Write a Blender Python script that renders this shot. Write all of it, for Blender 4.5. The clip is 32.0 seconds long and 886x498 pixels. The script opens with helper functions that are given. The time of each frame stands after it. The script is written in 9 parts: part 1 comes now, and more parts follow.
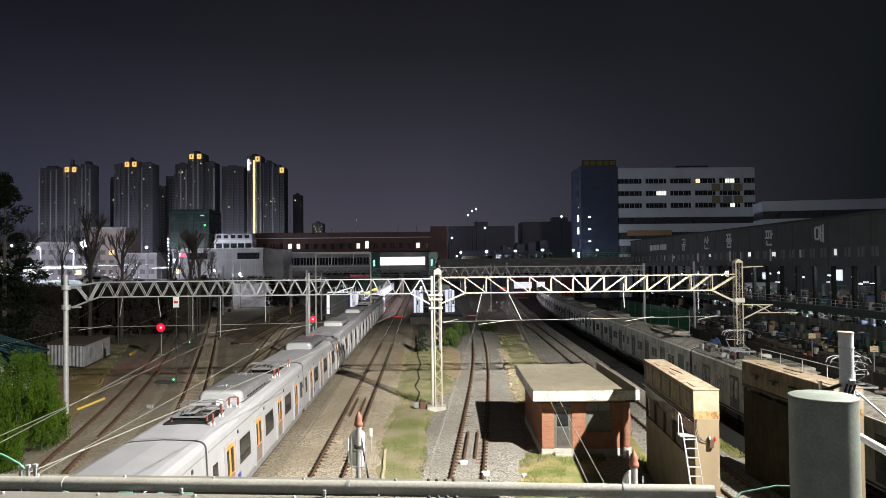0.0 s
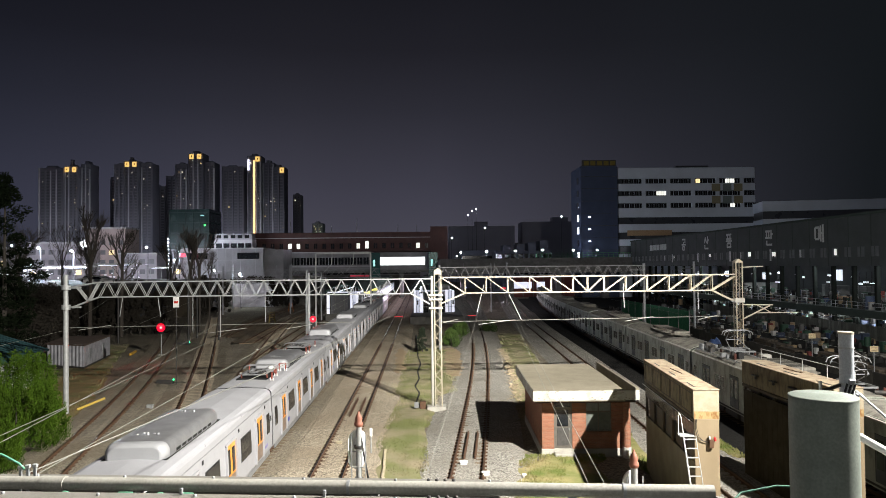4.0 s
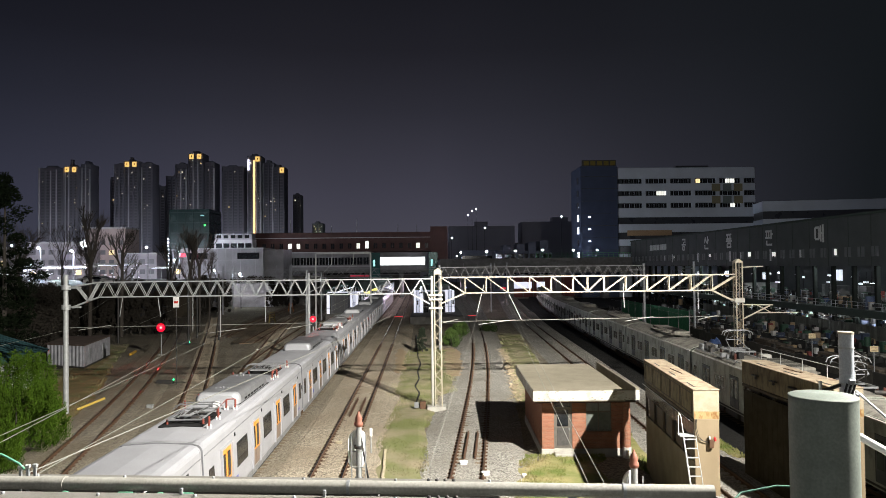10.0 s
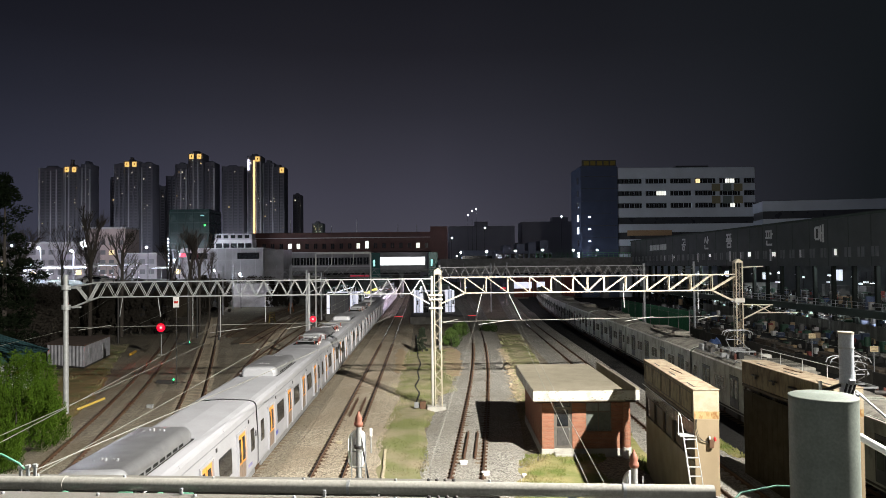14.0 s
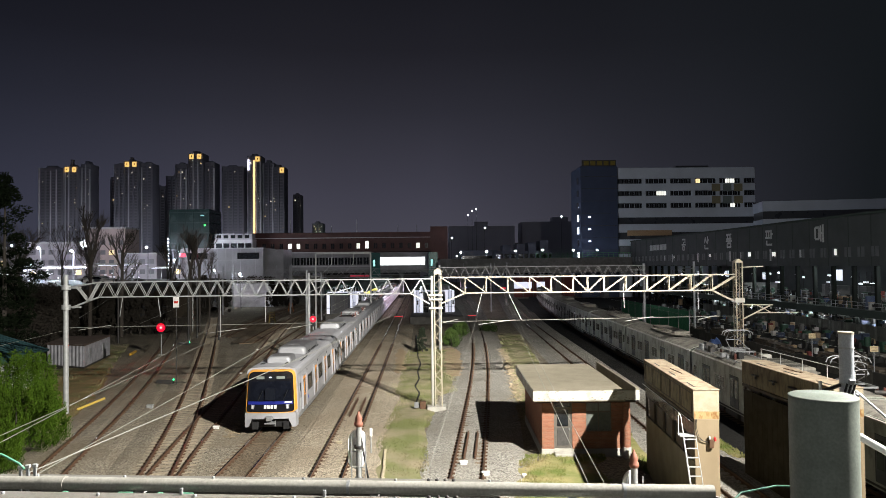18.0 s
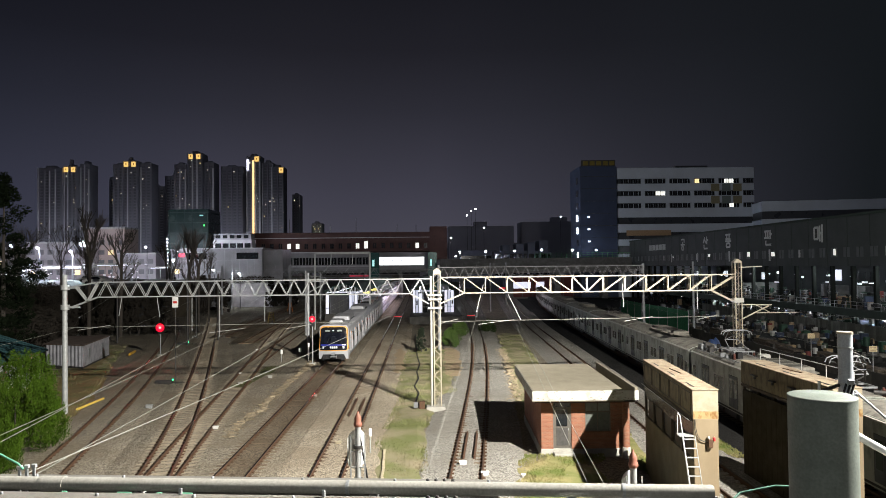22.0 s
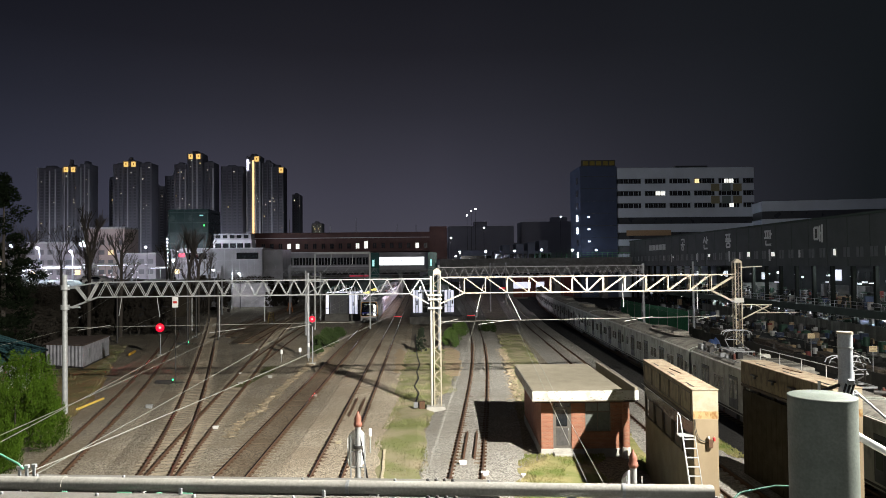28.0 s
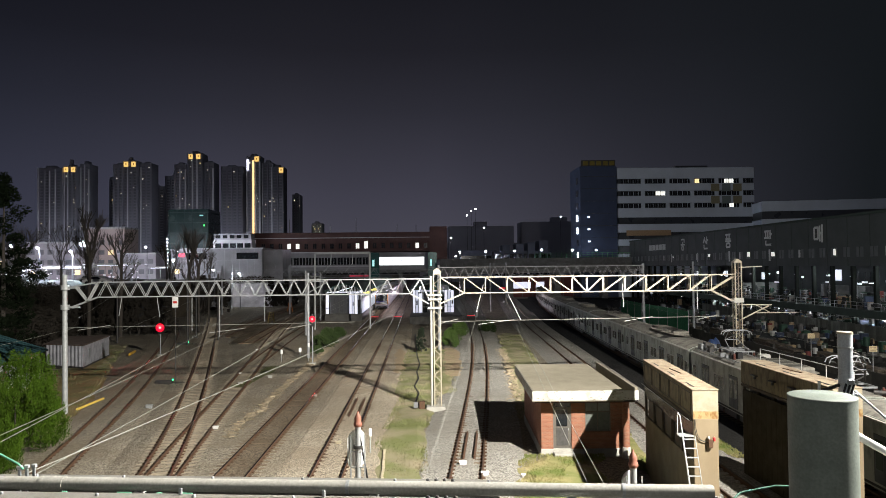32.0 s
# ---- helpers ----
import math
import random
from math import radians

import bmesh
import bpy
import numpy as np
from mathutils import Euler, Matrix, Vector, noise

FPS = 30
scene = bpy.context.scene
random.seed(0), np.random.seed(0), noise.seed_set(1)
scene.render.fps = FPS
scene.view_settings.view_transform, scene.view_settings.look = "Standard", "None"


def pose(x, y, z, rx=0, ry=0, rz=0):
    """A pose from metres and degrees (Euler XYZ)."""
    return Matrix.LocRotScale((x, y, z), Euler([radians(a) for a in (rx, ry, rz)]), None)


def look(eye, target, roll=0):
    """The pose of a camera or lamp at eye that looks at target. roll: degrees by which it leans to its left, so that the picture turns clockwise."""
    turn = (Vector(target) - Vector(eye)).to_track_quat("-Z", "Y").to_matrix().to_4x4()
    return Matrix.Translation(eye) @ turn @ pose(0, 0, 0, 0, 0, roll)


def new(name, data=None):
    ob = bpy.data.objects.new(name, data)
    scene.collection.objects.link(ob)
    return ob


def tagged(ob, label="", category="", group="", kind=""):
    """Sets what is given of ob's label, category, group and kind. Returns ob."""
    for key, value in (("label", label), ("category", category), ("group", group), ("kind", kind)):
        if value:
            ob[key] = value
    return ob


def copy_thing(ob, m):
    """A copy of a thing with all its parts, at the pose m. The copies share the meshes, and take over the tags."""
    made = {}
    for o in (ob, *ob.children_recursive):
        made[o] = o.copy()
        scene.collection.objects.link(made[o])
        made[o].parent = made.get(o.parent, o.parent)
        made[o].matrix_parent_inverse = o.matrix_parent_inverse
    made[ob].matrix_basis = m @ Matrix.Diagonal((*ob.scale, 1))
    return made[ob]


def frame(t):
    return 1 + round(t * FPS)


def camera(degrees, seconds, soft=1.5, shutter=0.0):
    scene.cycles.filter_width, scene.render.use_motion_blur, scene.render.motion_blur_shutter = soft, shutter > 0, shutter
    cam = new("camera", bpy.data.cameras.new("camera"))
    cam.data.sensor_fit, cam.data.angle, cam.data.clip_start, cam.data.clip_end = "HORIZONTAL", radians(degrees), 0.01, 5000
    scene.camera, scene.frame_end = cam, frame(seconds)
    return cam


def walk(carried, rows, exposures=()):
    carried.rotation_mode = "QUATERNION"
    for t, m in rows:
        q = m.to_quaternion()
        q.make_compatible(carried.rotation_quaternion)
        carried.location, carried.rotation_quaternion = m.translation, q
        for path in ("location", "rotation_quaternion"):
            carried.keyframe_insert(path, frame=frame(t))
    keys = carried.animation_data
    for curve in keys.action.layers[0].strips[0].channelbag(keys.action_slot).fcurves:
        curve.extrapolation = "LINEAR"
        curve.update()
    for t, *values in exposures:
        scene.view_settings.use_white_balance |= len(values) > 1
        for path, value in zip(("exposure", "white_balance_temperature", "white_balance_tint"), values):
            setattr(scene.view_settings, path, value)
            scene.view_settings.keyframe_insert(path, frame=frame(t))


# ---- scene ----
# The camera stands on a road bridge over the tracks; y runs along the main line, z = 0 is the ballast.
cam = camera(65.45, 32.0, soft=0.85)
EYE = (0.0, 0.0, 9.95)
walk(cam, [(0.0, look(EYE, (2.40, 99.94, 12.38), -0.6)), (20.5, look(EYE, (2.40, 99.94, 12.38), -0.6)),
           (22.0, look(EYE, (2.51, 99.94, 12.38), -0.6)), (32.0, look(EYE, (2.51, 99.94, 12.38), -0.6))])

# ---- night sky, floodlight, station light ----
world = bpy.data.worlds.new("night_sky")
scene.world = world
world.use_nodes = True
wn, wl = world.node_tree.nodes, world.node_tree.links
wn.clear()
w_out, w_bg = wn.new("ShaderNodeOutputWorld"), wn.new("ShaderNodeBackground")
w_tc, w_sep = wn.new("ShaderNodeTexCoord"), wn.new("ShaderNodeSeparateXYZ")
w_ramp, w_noise, w_mix = wn.new("ShaderNodeValToRGB"), wn.new("ShaderNodeTexNoise"), wn.new("ShaderNodeMix")
w_side, w_sidemix = wn.new("ShaderNodeMapRange"), wn.new("ShaderNodeMix")
wl.new(w_tc.outputs["Generated"], w_sep.inputs[0])
wl.new(w_sep.outputs["Z"], w_ramp.inputs[0])
els = w_ramp.color_ramp.elements
els[0].position, els[0].color = 0.0, (0.076, 0.074, 0.097, 1)
els[1].position, els[1].color = 0.40, (0.0090, 0.0094, 0.0132, 1)
for at, col in ((0.10, (0.056, 0.0545, 0.077, 1)), (0.22, (0.0285, 0.0283, 0.0395, 1)), (0.30, (0.0162, 0.016, 0.0222, 1))):
    e = els.new(at)
    e.color = col
# the town's glow is weaker to the east
wl.new(w_sep.outputs["X"], w_side.inputs["Value"])
w_side.inputs["From Min"].default_value, w_side.inputs["From Max"].default_value = 0.02, 0.55
w_sidemix.data_type = "RGBA"
wl.new(w_side.outputs["Result"], w_sidemix.inputs["Factor"])
wl.new(w_ramp.outputs["Color"], w_sidemix.inputs["A"])
w_sidemix.inputs["B"].default_value = (0.0082, 0.0100, 0.0122, 1)
w_noise.inputs["Scale"].default_value = 3.0
w_mix.data_type, w_mix.blend_type = "RGBA", "MULTIPLY"
w_mix.inputs["Factor"].default_value = 0.25
wl.new(w_tc.outputs["Generated"], w_noise.inputs["Vector"])
# and bluer and weaker to the west
w_west, w_westmix = wn.new("ShaderNodeMapRange"), wn.new("ShaderNodeMix")
wl.new(w_sep.outputs["X"], w_west.inputs["Value"])
w_west.inputs["From Min"].default_value, w_west.inputs["From Max"].default_value = -0.18, -0.62
w_westmix.data_type, w_westmix.blend_type = "RGBA", "MULTIPLY"
wl.new(w_west.outputs["Result"], w_westmix.inputs["Factor"])
wl.new(w_sidemix.outputs["Result"], w_westmix.inputs["A"])
w_westmix.inputs["B"].default_value = (0.58, 0.65, 0.76, 1)
wl.new(w_westmix.outputs["Result"], w_mix.inputs["A"])
wl.new(w_noise.outputs["Fac"], w_mix.inputs["B"])
wl.new(w_mix.outputs["Result"], w_bg.inputs["Color"])
w_bg.inputs["Strength"].default_value = 1.0
wl.new(w_bg.outputs[0], w_out.inputs[0])


def lamp(name, kind, at, power, colour, size=0.3, target=None, cone=90.0, blend=0.3, size_y=None):
    data = bpy.data.lights.new(name, kind)
    data.energy, data.color = power, colour
    if kind == "AREA":
        data.size = size
        if size_y:
            data.shape, data.size_y = "RECTANGLE", size_y
    else:
        data.shadow_soft_size = size
    if kind == "SPOT":
        data.spot_size, data.spot_blend = radians(cone), blend
    ob = new(name, data)
    ob.matrix_world = look(at, target) if target else Matrix.Translation(at)
    return ob


# an unseen floodlight tower behind the bridge, placed from the shadows: one wide head
FLOOD = (21.0, 7.0, 26.5)
lamp("floodlight", "SPOT", FLOOD, 128000, (1.0, 0.965, 0.89), 0.25, (0.0, 40.0, 0.0), 150.0, 0.35)
# narrow heads added at the same point to brighten ground and bridge edge
lamp("floodlight", "SPOT", FLOOD, 130000, (1.0, 0.965, 0.89), 0.25, (-10.0, 43.0, 0.0), 58.0, 1.0)
lamp("floodlight", "SPOT", FLOOD, 250000, (1.0, 0.965, 0.89), 0.25, (-2.5, 73.0, 0.0), 27.0, 1.0)
lamp("floodlight", "SPOT", FLOOD, 240000, (1.0, 0.965, 0.89), 0.25, (10.5, 70.0, 0.0), 21.0, 1.0)
lamp("floodlight", "SPOT", FLOOD, 90000, (1.0, 0.965, 0.89), 0.25, (-28.0, 118.0, 0.0), 18.0, 1.0)
lamp("floodlight", "SPOT", FLOOD, 60000, (1.0, 0.975, 0.93), 0.25, (4.0, 7.0, 7.5), 50.0, 1.0)
# an added fill lamp, unseen behind the camera, for the bridge edge
lamp("bridge_street_light", "SPOT", (-5.0, -9.0, 16.5), 1500, (0.96, 1.0, 0.95), 0.3, (3.0, 5.0, 8.6), 56.0, 0.8)
scene.view_settings.exposure = 0.05

# ---- materials ----
MATS = {}


def mat(name, colour, rough=0.7, metal=0.0, second=None, scale=6.0, bump=0.15, fine=60.0, amount=0.6, spec=0.4, per_object=0.0):
    """A surface with colour that wanders between two tones at two scales, uneven roughness and fine relief."""
    if name in MATS:
        return MATS[name]
    m = bpy.data.materials.new(name)
    m.use_nodes = True
    n, l = m.node_tree.nodes, m.node_tree.links
    b = n["Principled BSDF"]
    tc = n.new("ShaderNodeTexCoord")
    big, small, mix, mixb = n.new("ShaderNodeTexNoise"), n.new("ShaderNodeTexNoise"), n.new("ShaderNodeMix"), n.new("ShaderNodeMix")
    big.inputs["Scale"].default_value, big.inputs["Detail"].default_value = scale, 6
    small.inputs["Scale"].default_value, small.inputs["Detail"].default_value = fine, 4
    for t in (big, small):
        l.new(tc.outputs["Object"], t.inputs["Vector"])
    second = second or tuple(c * 0.6 for c in colour)
    ramp = n.new("ShaderNodeMapRange")
    ramp.inputs["From Min"].default_value, ramp.inputs["From Max"].default_value = 0.38, 0.68
    ramp.inputs["To Max"].default_value = amount
    l.new(big.outputs["Fac"], ramp.inputs["Value"])
    mix.data_type = mixb.data_type = "RGBA"
    l.new(ramp.outputs["Result"], mix.inputs["Factor"])
    mix.inputs["A"].default_value, mix.inputs["B"].default_value = (*colour, 1), (*second, 1)
    mixb.blend_type = "OVERLAY"
    mixb.inputs["Factor"].default_value = 0.35
    l.new(mix.outputs["Result"], mixb.inputs["A"])
    l.new(small.outputs["Fac"], mixb.inputs["B"])
    last = mixb.outputs["Result"]
    if per_object:
        info, hsv, rng = n.new("ShaderNodeObjectInfo"), n.new("ShaderNodeHueSaturation"), n.new("ShaderNodeMapRange")
        rng.inputs["To Min"].default_value, rng.inputs["To Max"].default_value = 1 - per_object, 1 + per_object
        l.new(info.outputs["Random"], rng.inputs["Value"])
        l.new(rng.outputs["Result"], hsv.inputs["Value"])
        l.new(last, hsv.inputs["Color"])
        last = hsv.outputs["Color"]
    l.new(last, b.inputs["Base Color"])
    rr = n.new("ShaderNodeMapRange")
    rr.inputs["To Min"].default_value, rr.inputs["To Max"].default_value = max(rough - 0.12, 0.03), min(rough + 0.12, 1)
    l.new(big.outputs["Fac"], rr.inputs["Value"])
    l.new(rr.outputs["Result"], b.inputs["Roughness"])
    b.inputs["Metallic"].default_value = metal
    b.inputs["Specular IOR Level"].default_value = spec
    if bump:
        bp = n.new("ShaderNodeBump")
        bp.inputs["Strength"].default_value, bp.inputs["Distance"].default_value = bump, 0.02
        l.new(small.outputs["Fac"], bp.inputs["Height"])
        l.new(bp.outputs["Normal"], b.inputs["Normal"])
    MATS[name] = m
    return m


def glow(name, colour, strength):
    if name in MATS:
        return MATS[name]
    m = bpy.data.materials.new(name)
    m.use_nodes = True
    b = m.node_tree.nodes["Principled BSDF"]
    b.inputs["Base Color"].default_value = (*(min(c, 0.8) for c in colour), 1)
    b.inputs["Emission Color"].default_value = (*colour, 1)
    b.inputs["Emission Strength"].default_value = strength
    MATS[name] = m
    return m


def ballast_mat(name, a, b_, c, scale=14.0):
    """Crushed stone: small cells of three tones with relief, stained in wide patches."""
    m = bpy.data.materials.new(name)
    m.use_nodes = True
    n, l = m.node_tree.nodes, m.node_tree.links
    p = n["Principled BSDF"]
    geo = n.new("ShaderNodeNewGeometry")
    vor, wide, mid = n.new("ShaderNodeTexVoronoi"), n.new("ShaderNodeTexNoise"), n.new("ShaderNodeTexNoise")
    vor.inputs["Scale"].default_value = scale
    wide.inputs["Scale"].default_value, wide.inputs["Detail"].default_value = 0.22, 5
    mid.inputs["Scale"].default_value, mid.inputs["Detail"].default_value = 2.6, 6
    for t in (vor, wide, mid):
        l.new(geo.outputs["Position"], t.inputs["Vector"])
    cell = n.new("ShaderNodeValToRGB")
    e = cell.color_ramp.elements
    e[0].position, e[0].color = 0.1, (*[v * 0.45 for v in a], 1)
    e[1].position, e[1].color = 0.9, (*[min(v * 1.6, 0.8) for v in a], 1)
    sepc = n.new("ShaderNodeSeparateColor")
    l.new(vor.outputs["Color"], sepc.inputs[0])
    l.new(sepc.outputs[0], cell.inputs[0])
    m1, m2 = n.new("ShaderNodeMix"), n.new("ShaderNodeMix")
    m1.data_type = m2.data_type = "RGBA"
    r1, r2 = n.new("ShaderNodeMapRange"), n.new("ShaderNodeMapRange")
    for r, src, lo, hi, top in ((r1, wide, 0.4, 0.66, 0.65), (r2, mid, 0.5, 0.75, 0.4)):
        r.inputs["From Min"].default_value, r.inputs["From Max"].default_value, r.inputs["To Max"].default_value = lo, hi, top
        l.new(src.outputs["Fac"], r.inputs["Value"])
    l.new(r1.outputs["Result"], m1.inputs["Factor"])
    l.new(cell.outputs["Color"], m1.inputs["A"])
    m1.inputs["B"].default_value = (*b_, 1)
    l.new(r2.outputs["Result"], m2.inputs["Factor"])
    l.new(m1.outputs["Result"], m2.inputs["A"])
    m2.inputs["B"].default_value = (*c, 1)
    l.new(m2.outputs["Result"], p.inputs["Base Color"])
    p.inputs["Roughness"].default_value = 0.95
    p.inputs["Specular IOR Level"].default_value = 0.15
    bp = n.new("ShaderNodeBump")
    bp.inputs["Strength"].default_value, bp.inputs["Distance"].default_value = 0.8, 0.05
    l.new(vor.outputs["Distance"], bp.inputs["Height"])
    l.new(bp.outputs["Normal"], p.inputs["Normal"])
    MATS[name] = m
    return m


def streak_mat(name, colour, stain, rough=0.65, amount=0.8, wide=1.1, drop=0.7):
    """Painted steel down which rust or dirt has run: stains stretched downwards, finer grain on top."""
    m = mat(name, colour, rough, 0.05, tuple(c * 0.8 for c in colour), 1.4, 0.1)
    n, l = m.node_tree.nodes, m.node_tree.links
    b = n["Principled BSDF"]
    link = b.inputs["Base Color"].links[0]
    src = link.from_socket
    tc, mp, nz, rg, mx = (n.new("ShaderNode" + k) for k in ("TexCoord", "Mapping", "TexNoise", "MapRange", "Mix"))
    mp.inputs["Scale"].default_value = (wide, wide, drop)
    l.new(tc.outputs["Object"], mp.inputs["Vector"])
    l.new(mp.outputs["Vector"], nz.inputs["Vector"])
    nz.inputs["Scale"].default_value, nz.inputs["Detail"].default_value, nz.inputs["Roughness"].default_value = 1.6, 8, 0.62
    rg.inputs["From Min"].default_value, rg.inputs["From Max"].default_value, rg.inputs["To Max"].default_value = 0.45, 0.60, amount
    l.new(nz.outputs["Fac"], rg.inputs["Value"])
    mx.data_type = "RGBA"
    l.new(rg.outputs["Result"], mx.inputs["Factor"])
    l.new(src, mx.inputs["A"])
    mx.inputs["B"].default_value = (*stain, 1)
    l.new(mx.outputs["Result"], b.inputs["Base Color"])
    return m


GROUND = ballast_mat("yard_gravel", (0.24, 0.212, 0.165), (0.165, 0.138, 0.10), (0.30, 0.255, 0.185))
BALLAST_DULL = ballast_mat("dull_ballast", (0.25, 0.22, 0.17), (0.19, 0.155, 0.108), (0.30, 0.25, 0.18), 17.0)
BALLAST_TAN = ballast_mat("tan_ballast", (0.36, 0.31, 0.238), (0.26, 0.21, 0.15), (0.41, 0.35, 0.265), 17.0)
BALLAST_BROWN = ballast_mat("rusty_ballast", (0.15, 0.12, 0.085), (0.11, 0.08, 0.05), (0.19, 0.15, 0.10), 17.0)
BALLAST_GREY = ballast_mat("fresh_ballast", (0.29, 0.275, 0.245), (0.225, 0.207, 0.178), (0.33, 0.31, 0.275), 17.0)
RUST = mat("rail_rust", (0.11, 0.058, 0.031), 0.8, 0.1, (0.06, 0.035, 0.022), 9, 0.3)
RAILTOP = mat("worn_rail_top", (0.55, 0.53, 0.51), 0.14, 0.95, (0.25, 0.17, 0.12), 3, 0.05)
RAILDULL = mat("dull_rail_top", (0.10, 0.062, 0.042), 0.45, 0.5, (0.05, 0.03, 0.02), 5, 0.2)
SLEEPER = mat("concrete_sleeper", (0.33, 0.28, 0.205), 0.9, 0, (0.20, 0.15, 0.10), 5, 0.3, per_object=0.18)
SLEEPER_BROWN = mat("stained_sleeper", (0.17, 0.125, 0.08), 0.9, 0, (0.09, 0.06, 0.035), 5, 0.3, per_object=0.2)
STEEL = mat("galvanised_steel", (0.40, 0.41, 0.405), 0.5, 0.25, (0.28, 0.29, 0.28), 4, 0.1)
CREAM = mat("cream_painted_steel", (0.39, 0.355, 0.28), 0.55, 0.1, (0.32, 0.26, 0.17), 5, 0.1)
PALE_STEEL = mat("pale_painted_steel", (0.42, 0.41, 0.38), 0.5, 0.1, (0.45, 0.43, 0.38), 3, 0.1)
GREY_STEEL = mat("grey_steel", (0.30, 0.31, 0.32), 0.5, 0.4, (0.18, 0.18, 0.18), 4, 0.1)
DARK_STEEL = mat("dark_steel", (0.05, 0.05, 0.052), 0.55, 0.4, (0.09, 0.075, 0.06), 6, 0.15)
CONCRETE = mat("concrete", (0.42, 0.41, 0.37), 0.9, 0, (0.28, 0.26, 0.22), 1.6, 0.25)
CONCRETE_DARK = mat("dark_concrete", (0.16, 0.16, 0.155), 0.9, 0, (0.09, 0.09, 0.085), 1.2, 0.2)
WHITE = mat("white_paint", (0.78, 0.78, 0.76), 0.5, 0, (0.60, 0.58, 0.53), 2.5, 0.05)
CAR_WHITE = mat("train_white_paint", (0.335, 0.335, 0.355), 0.42, 0.0, (0.295, 0.295, 0.31), 1.3, 0.02, amount=0.5)
CAR_ROOF = mat("train_roof_grey", (0.335, 0.335, 0.355), 0.7, 0, (0.29, 0.29, 0.305), 1.0, 0.08)
ORANGE = mat("orange_paint", (0.72, 0.29, 0.05), 0.4, 0, (0.70, 0.24, 0.03), 2, 0.02)
YELLOW = mat("yellow_paint", (0.66, 0.38, 0.045), 0.45, 0, (0.58, 0.32, 0.04), 2, 0.02)
BLUE = mat("blue_paint", (0.02, 0.035, 0.30), 0.35, 0, (0.015, 0.03, 0.22), 2, 0.02)
GLASS = mat("dark_glass", (0.012, 0.014, 0.016), 0.08, 0, (0.02, 0.022, 0.024), 1.5, 0.0, spec=0.6)
BLACK = mat("black_rubber", (0.012, 0.012, 0.013), 0.6, 0, (0.02, 0.02, 0.02), 8, 0.1)
SILVER = mat("pale_silver_metal", (0.42, 0.425, 0.44), 0.34, 0.25, (0.38, 0.38, 0.40), 3, 0.03)
INSULATOR = mat("red_brown_porcelain", (0.22, 0.055, 0.04), 0.3, 0, (0.15, 0.04, 0.03), 5, 0.05)
GRASS_DRY = mat("dry_grass", (0.160, 0.172, 0.062), 0.95, 0, (0.29, 0.245, 0.16), 0.45, 0.6, fine=35, amount=1.0)
GRASS_GREEN = mat("green_grass", (0.13, 0.16, 0.035), 0.9, 0, (0.34, 0.28, 0.14), 0.6, 0.6, fine=35, amount=1.0)
LEAF = mat("arborvitae_leaf", (0.050, 0.092, 0.007), 0.8, 0, (0.018, 0.040, 0.004), 1.3, 0.2, spec=0.08)
BUSH = mat("bush_leaf", (0.034, 0.058, 0.012), 0.7, 0, (0.02, 0.034, 0.009), 0.8, 0.2)
LEAF_DARK = mat("conifer_leaf", (0.008, 0.012, 0.006), 0.9, 0, (0.005, 0.008, 0.004), 1.0, 0.2, spec=0.05)
BARK = mat("bark", (0.075, 0.064, 0.054), 0.95, 0, (0.045, 0.038, 0.032), 5, 0.5)
CABLE = mat("weathered_copper_wire", (0.26, 0.26, 0.23), 0.6, 0.2, (0.19, 0.19, 0.16), 3, 0.0)
TROUGH = mat("concrete_trough", (0.46, 0.40, 0.28), 0.9, 0, (0.34, 0.28, 0.18), 3, 0.25, per_object=0.1)


def lens_mat(name, rim, body, core, strength):
    """A lit signal lens; its glare is painted as a fade from core to rim."""
    m = bpy.data.materials.new(name)
    m.use_nodes = True
    n, l = m.node_tree.nodes, m.node_tree.links
    b = n["Principled BSDF"]
    tc, grad, ramp, mp = n.new("ShaderNodeTexCoord"), n.new("ShaderNodeTexGradient"), n.new("ShaderNodeValToRGB"), n.new("ShaderNodeMapping")
    grad.gradient_type = "SPHERICAL"
    mp.inputs["Location"].default_value, mp.inputs["Scale"].default_value = (-1, 0, -1), (2, 0, 2)
    l.new(tc.outputs["Generated"], mp.inputs["Vector"])
    l.new(mp.outputs["Vector"], grad.inputs["Vector"])
    l.new(grad.outputs["Fac"], ramp.inputs[0])
    e = ramp.color_ramp.elements
    e[0].position, e[0].color = 0.0, (*rim, 1)
    e[1].position, e[1].color = 0.9, (*core, 1)
    for at, col in ((0.35, body), (0.62, body)):
        e.new(at).color = (*col, 1)
    l.new(ramp.outputs["Color"], b.inputs["Emission Color"])
    b.inputs["Emission Strength"].default_value = strength
    b.inputs["Base Color"].default_value = (0.2, 0.0, 0.0, 1)
    MATS[name] = m
    return m


RED_GLOW = lens_mat("red_signal_light", (0.10, 0.0, 0.004), (0.75, 0.001, 0.02), (1.0, 0.30, 0.26), 3.2)
COOL_GLOW = glow("cool_white_tube", (0.80, 0.86, 1.0), 3.5)
LAMP_GLOW = glow("street_lamp_light", (0.85, 0.92, 1.0), 40)
# near-black stone for the washer bed and the parked train's track
BALLAST_BLACK = ballast_mat("near_black_ballast", (0.020, 0.019, 0.018), (0.012, 0.012, 0.012), (0.03, 0.027, 0.024), 17.0)
WARM_GLOW = glow("warm_window_light", (1.0, 0.72, 0.36), 1.2)
ROOM_GLOW = glow("white_window_light", (0.95, 0.95, 0.85), 1.1)


# ---- building helpers ----
def thing(name, at=(0, 0, 0), label="", category="", group="", kind="", turn=0.0):
    ob = new(name)
    ob.matrix_basis = pose(*at, 0, 0, turn)
    return tagged(ob, label, category, group, kind)


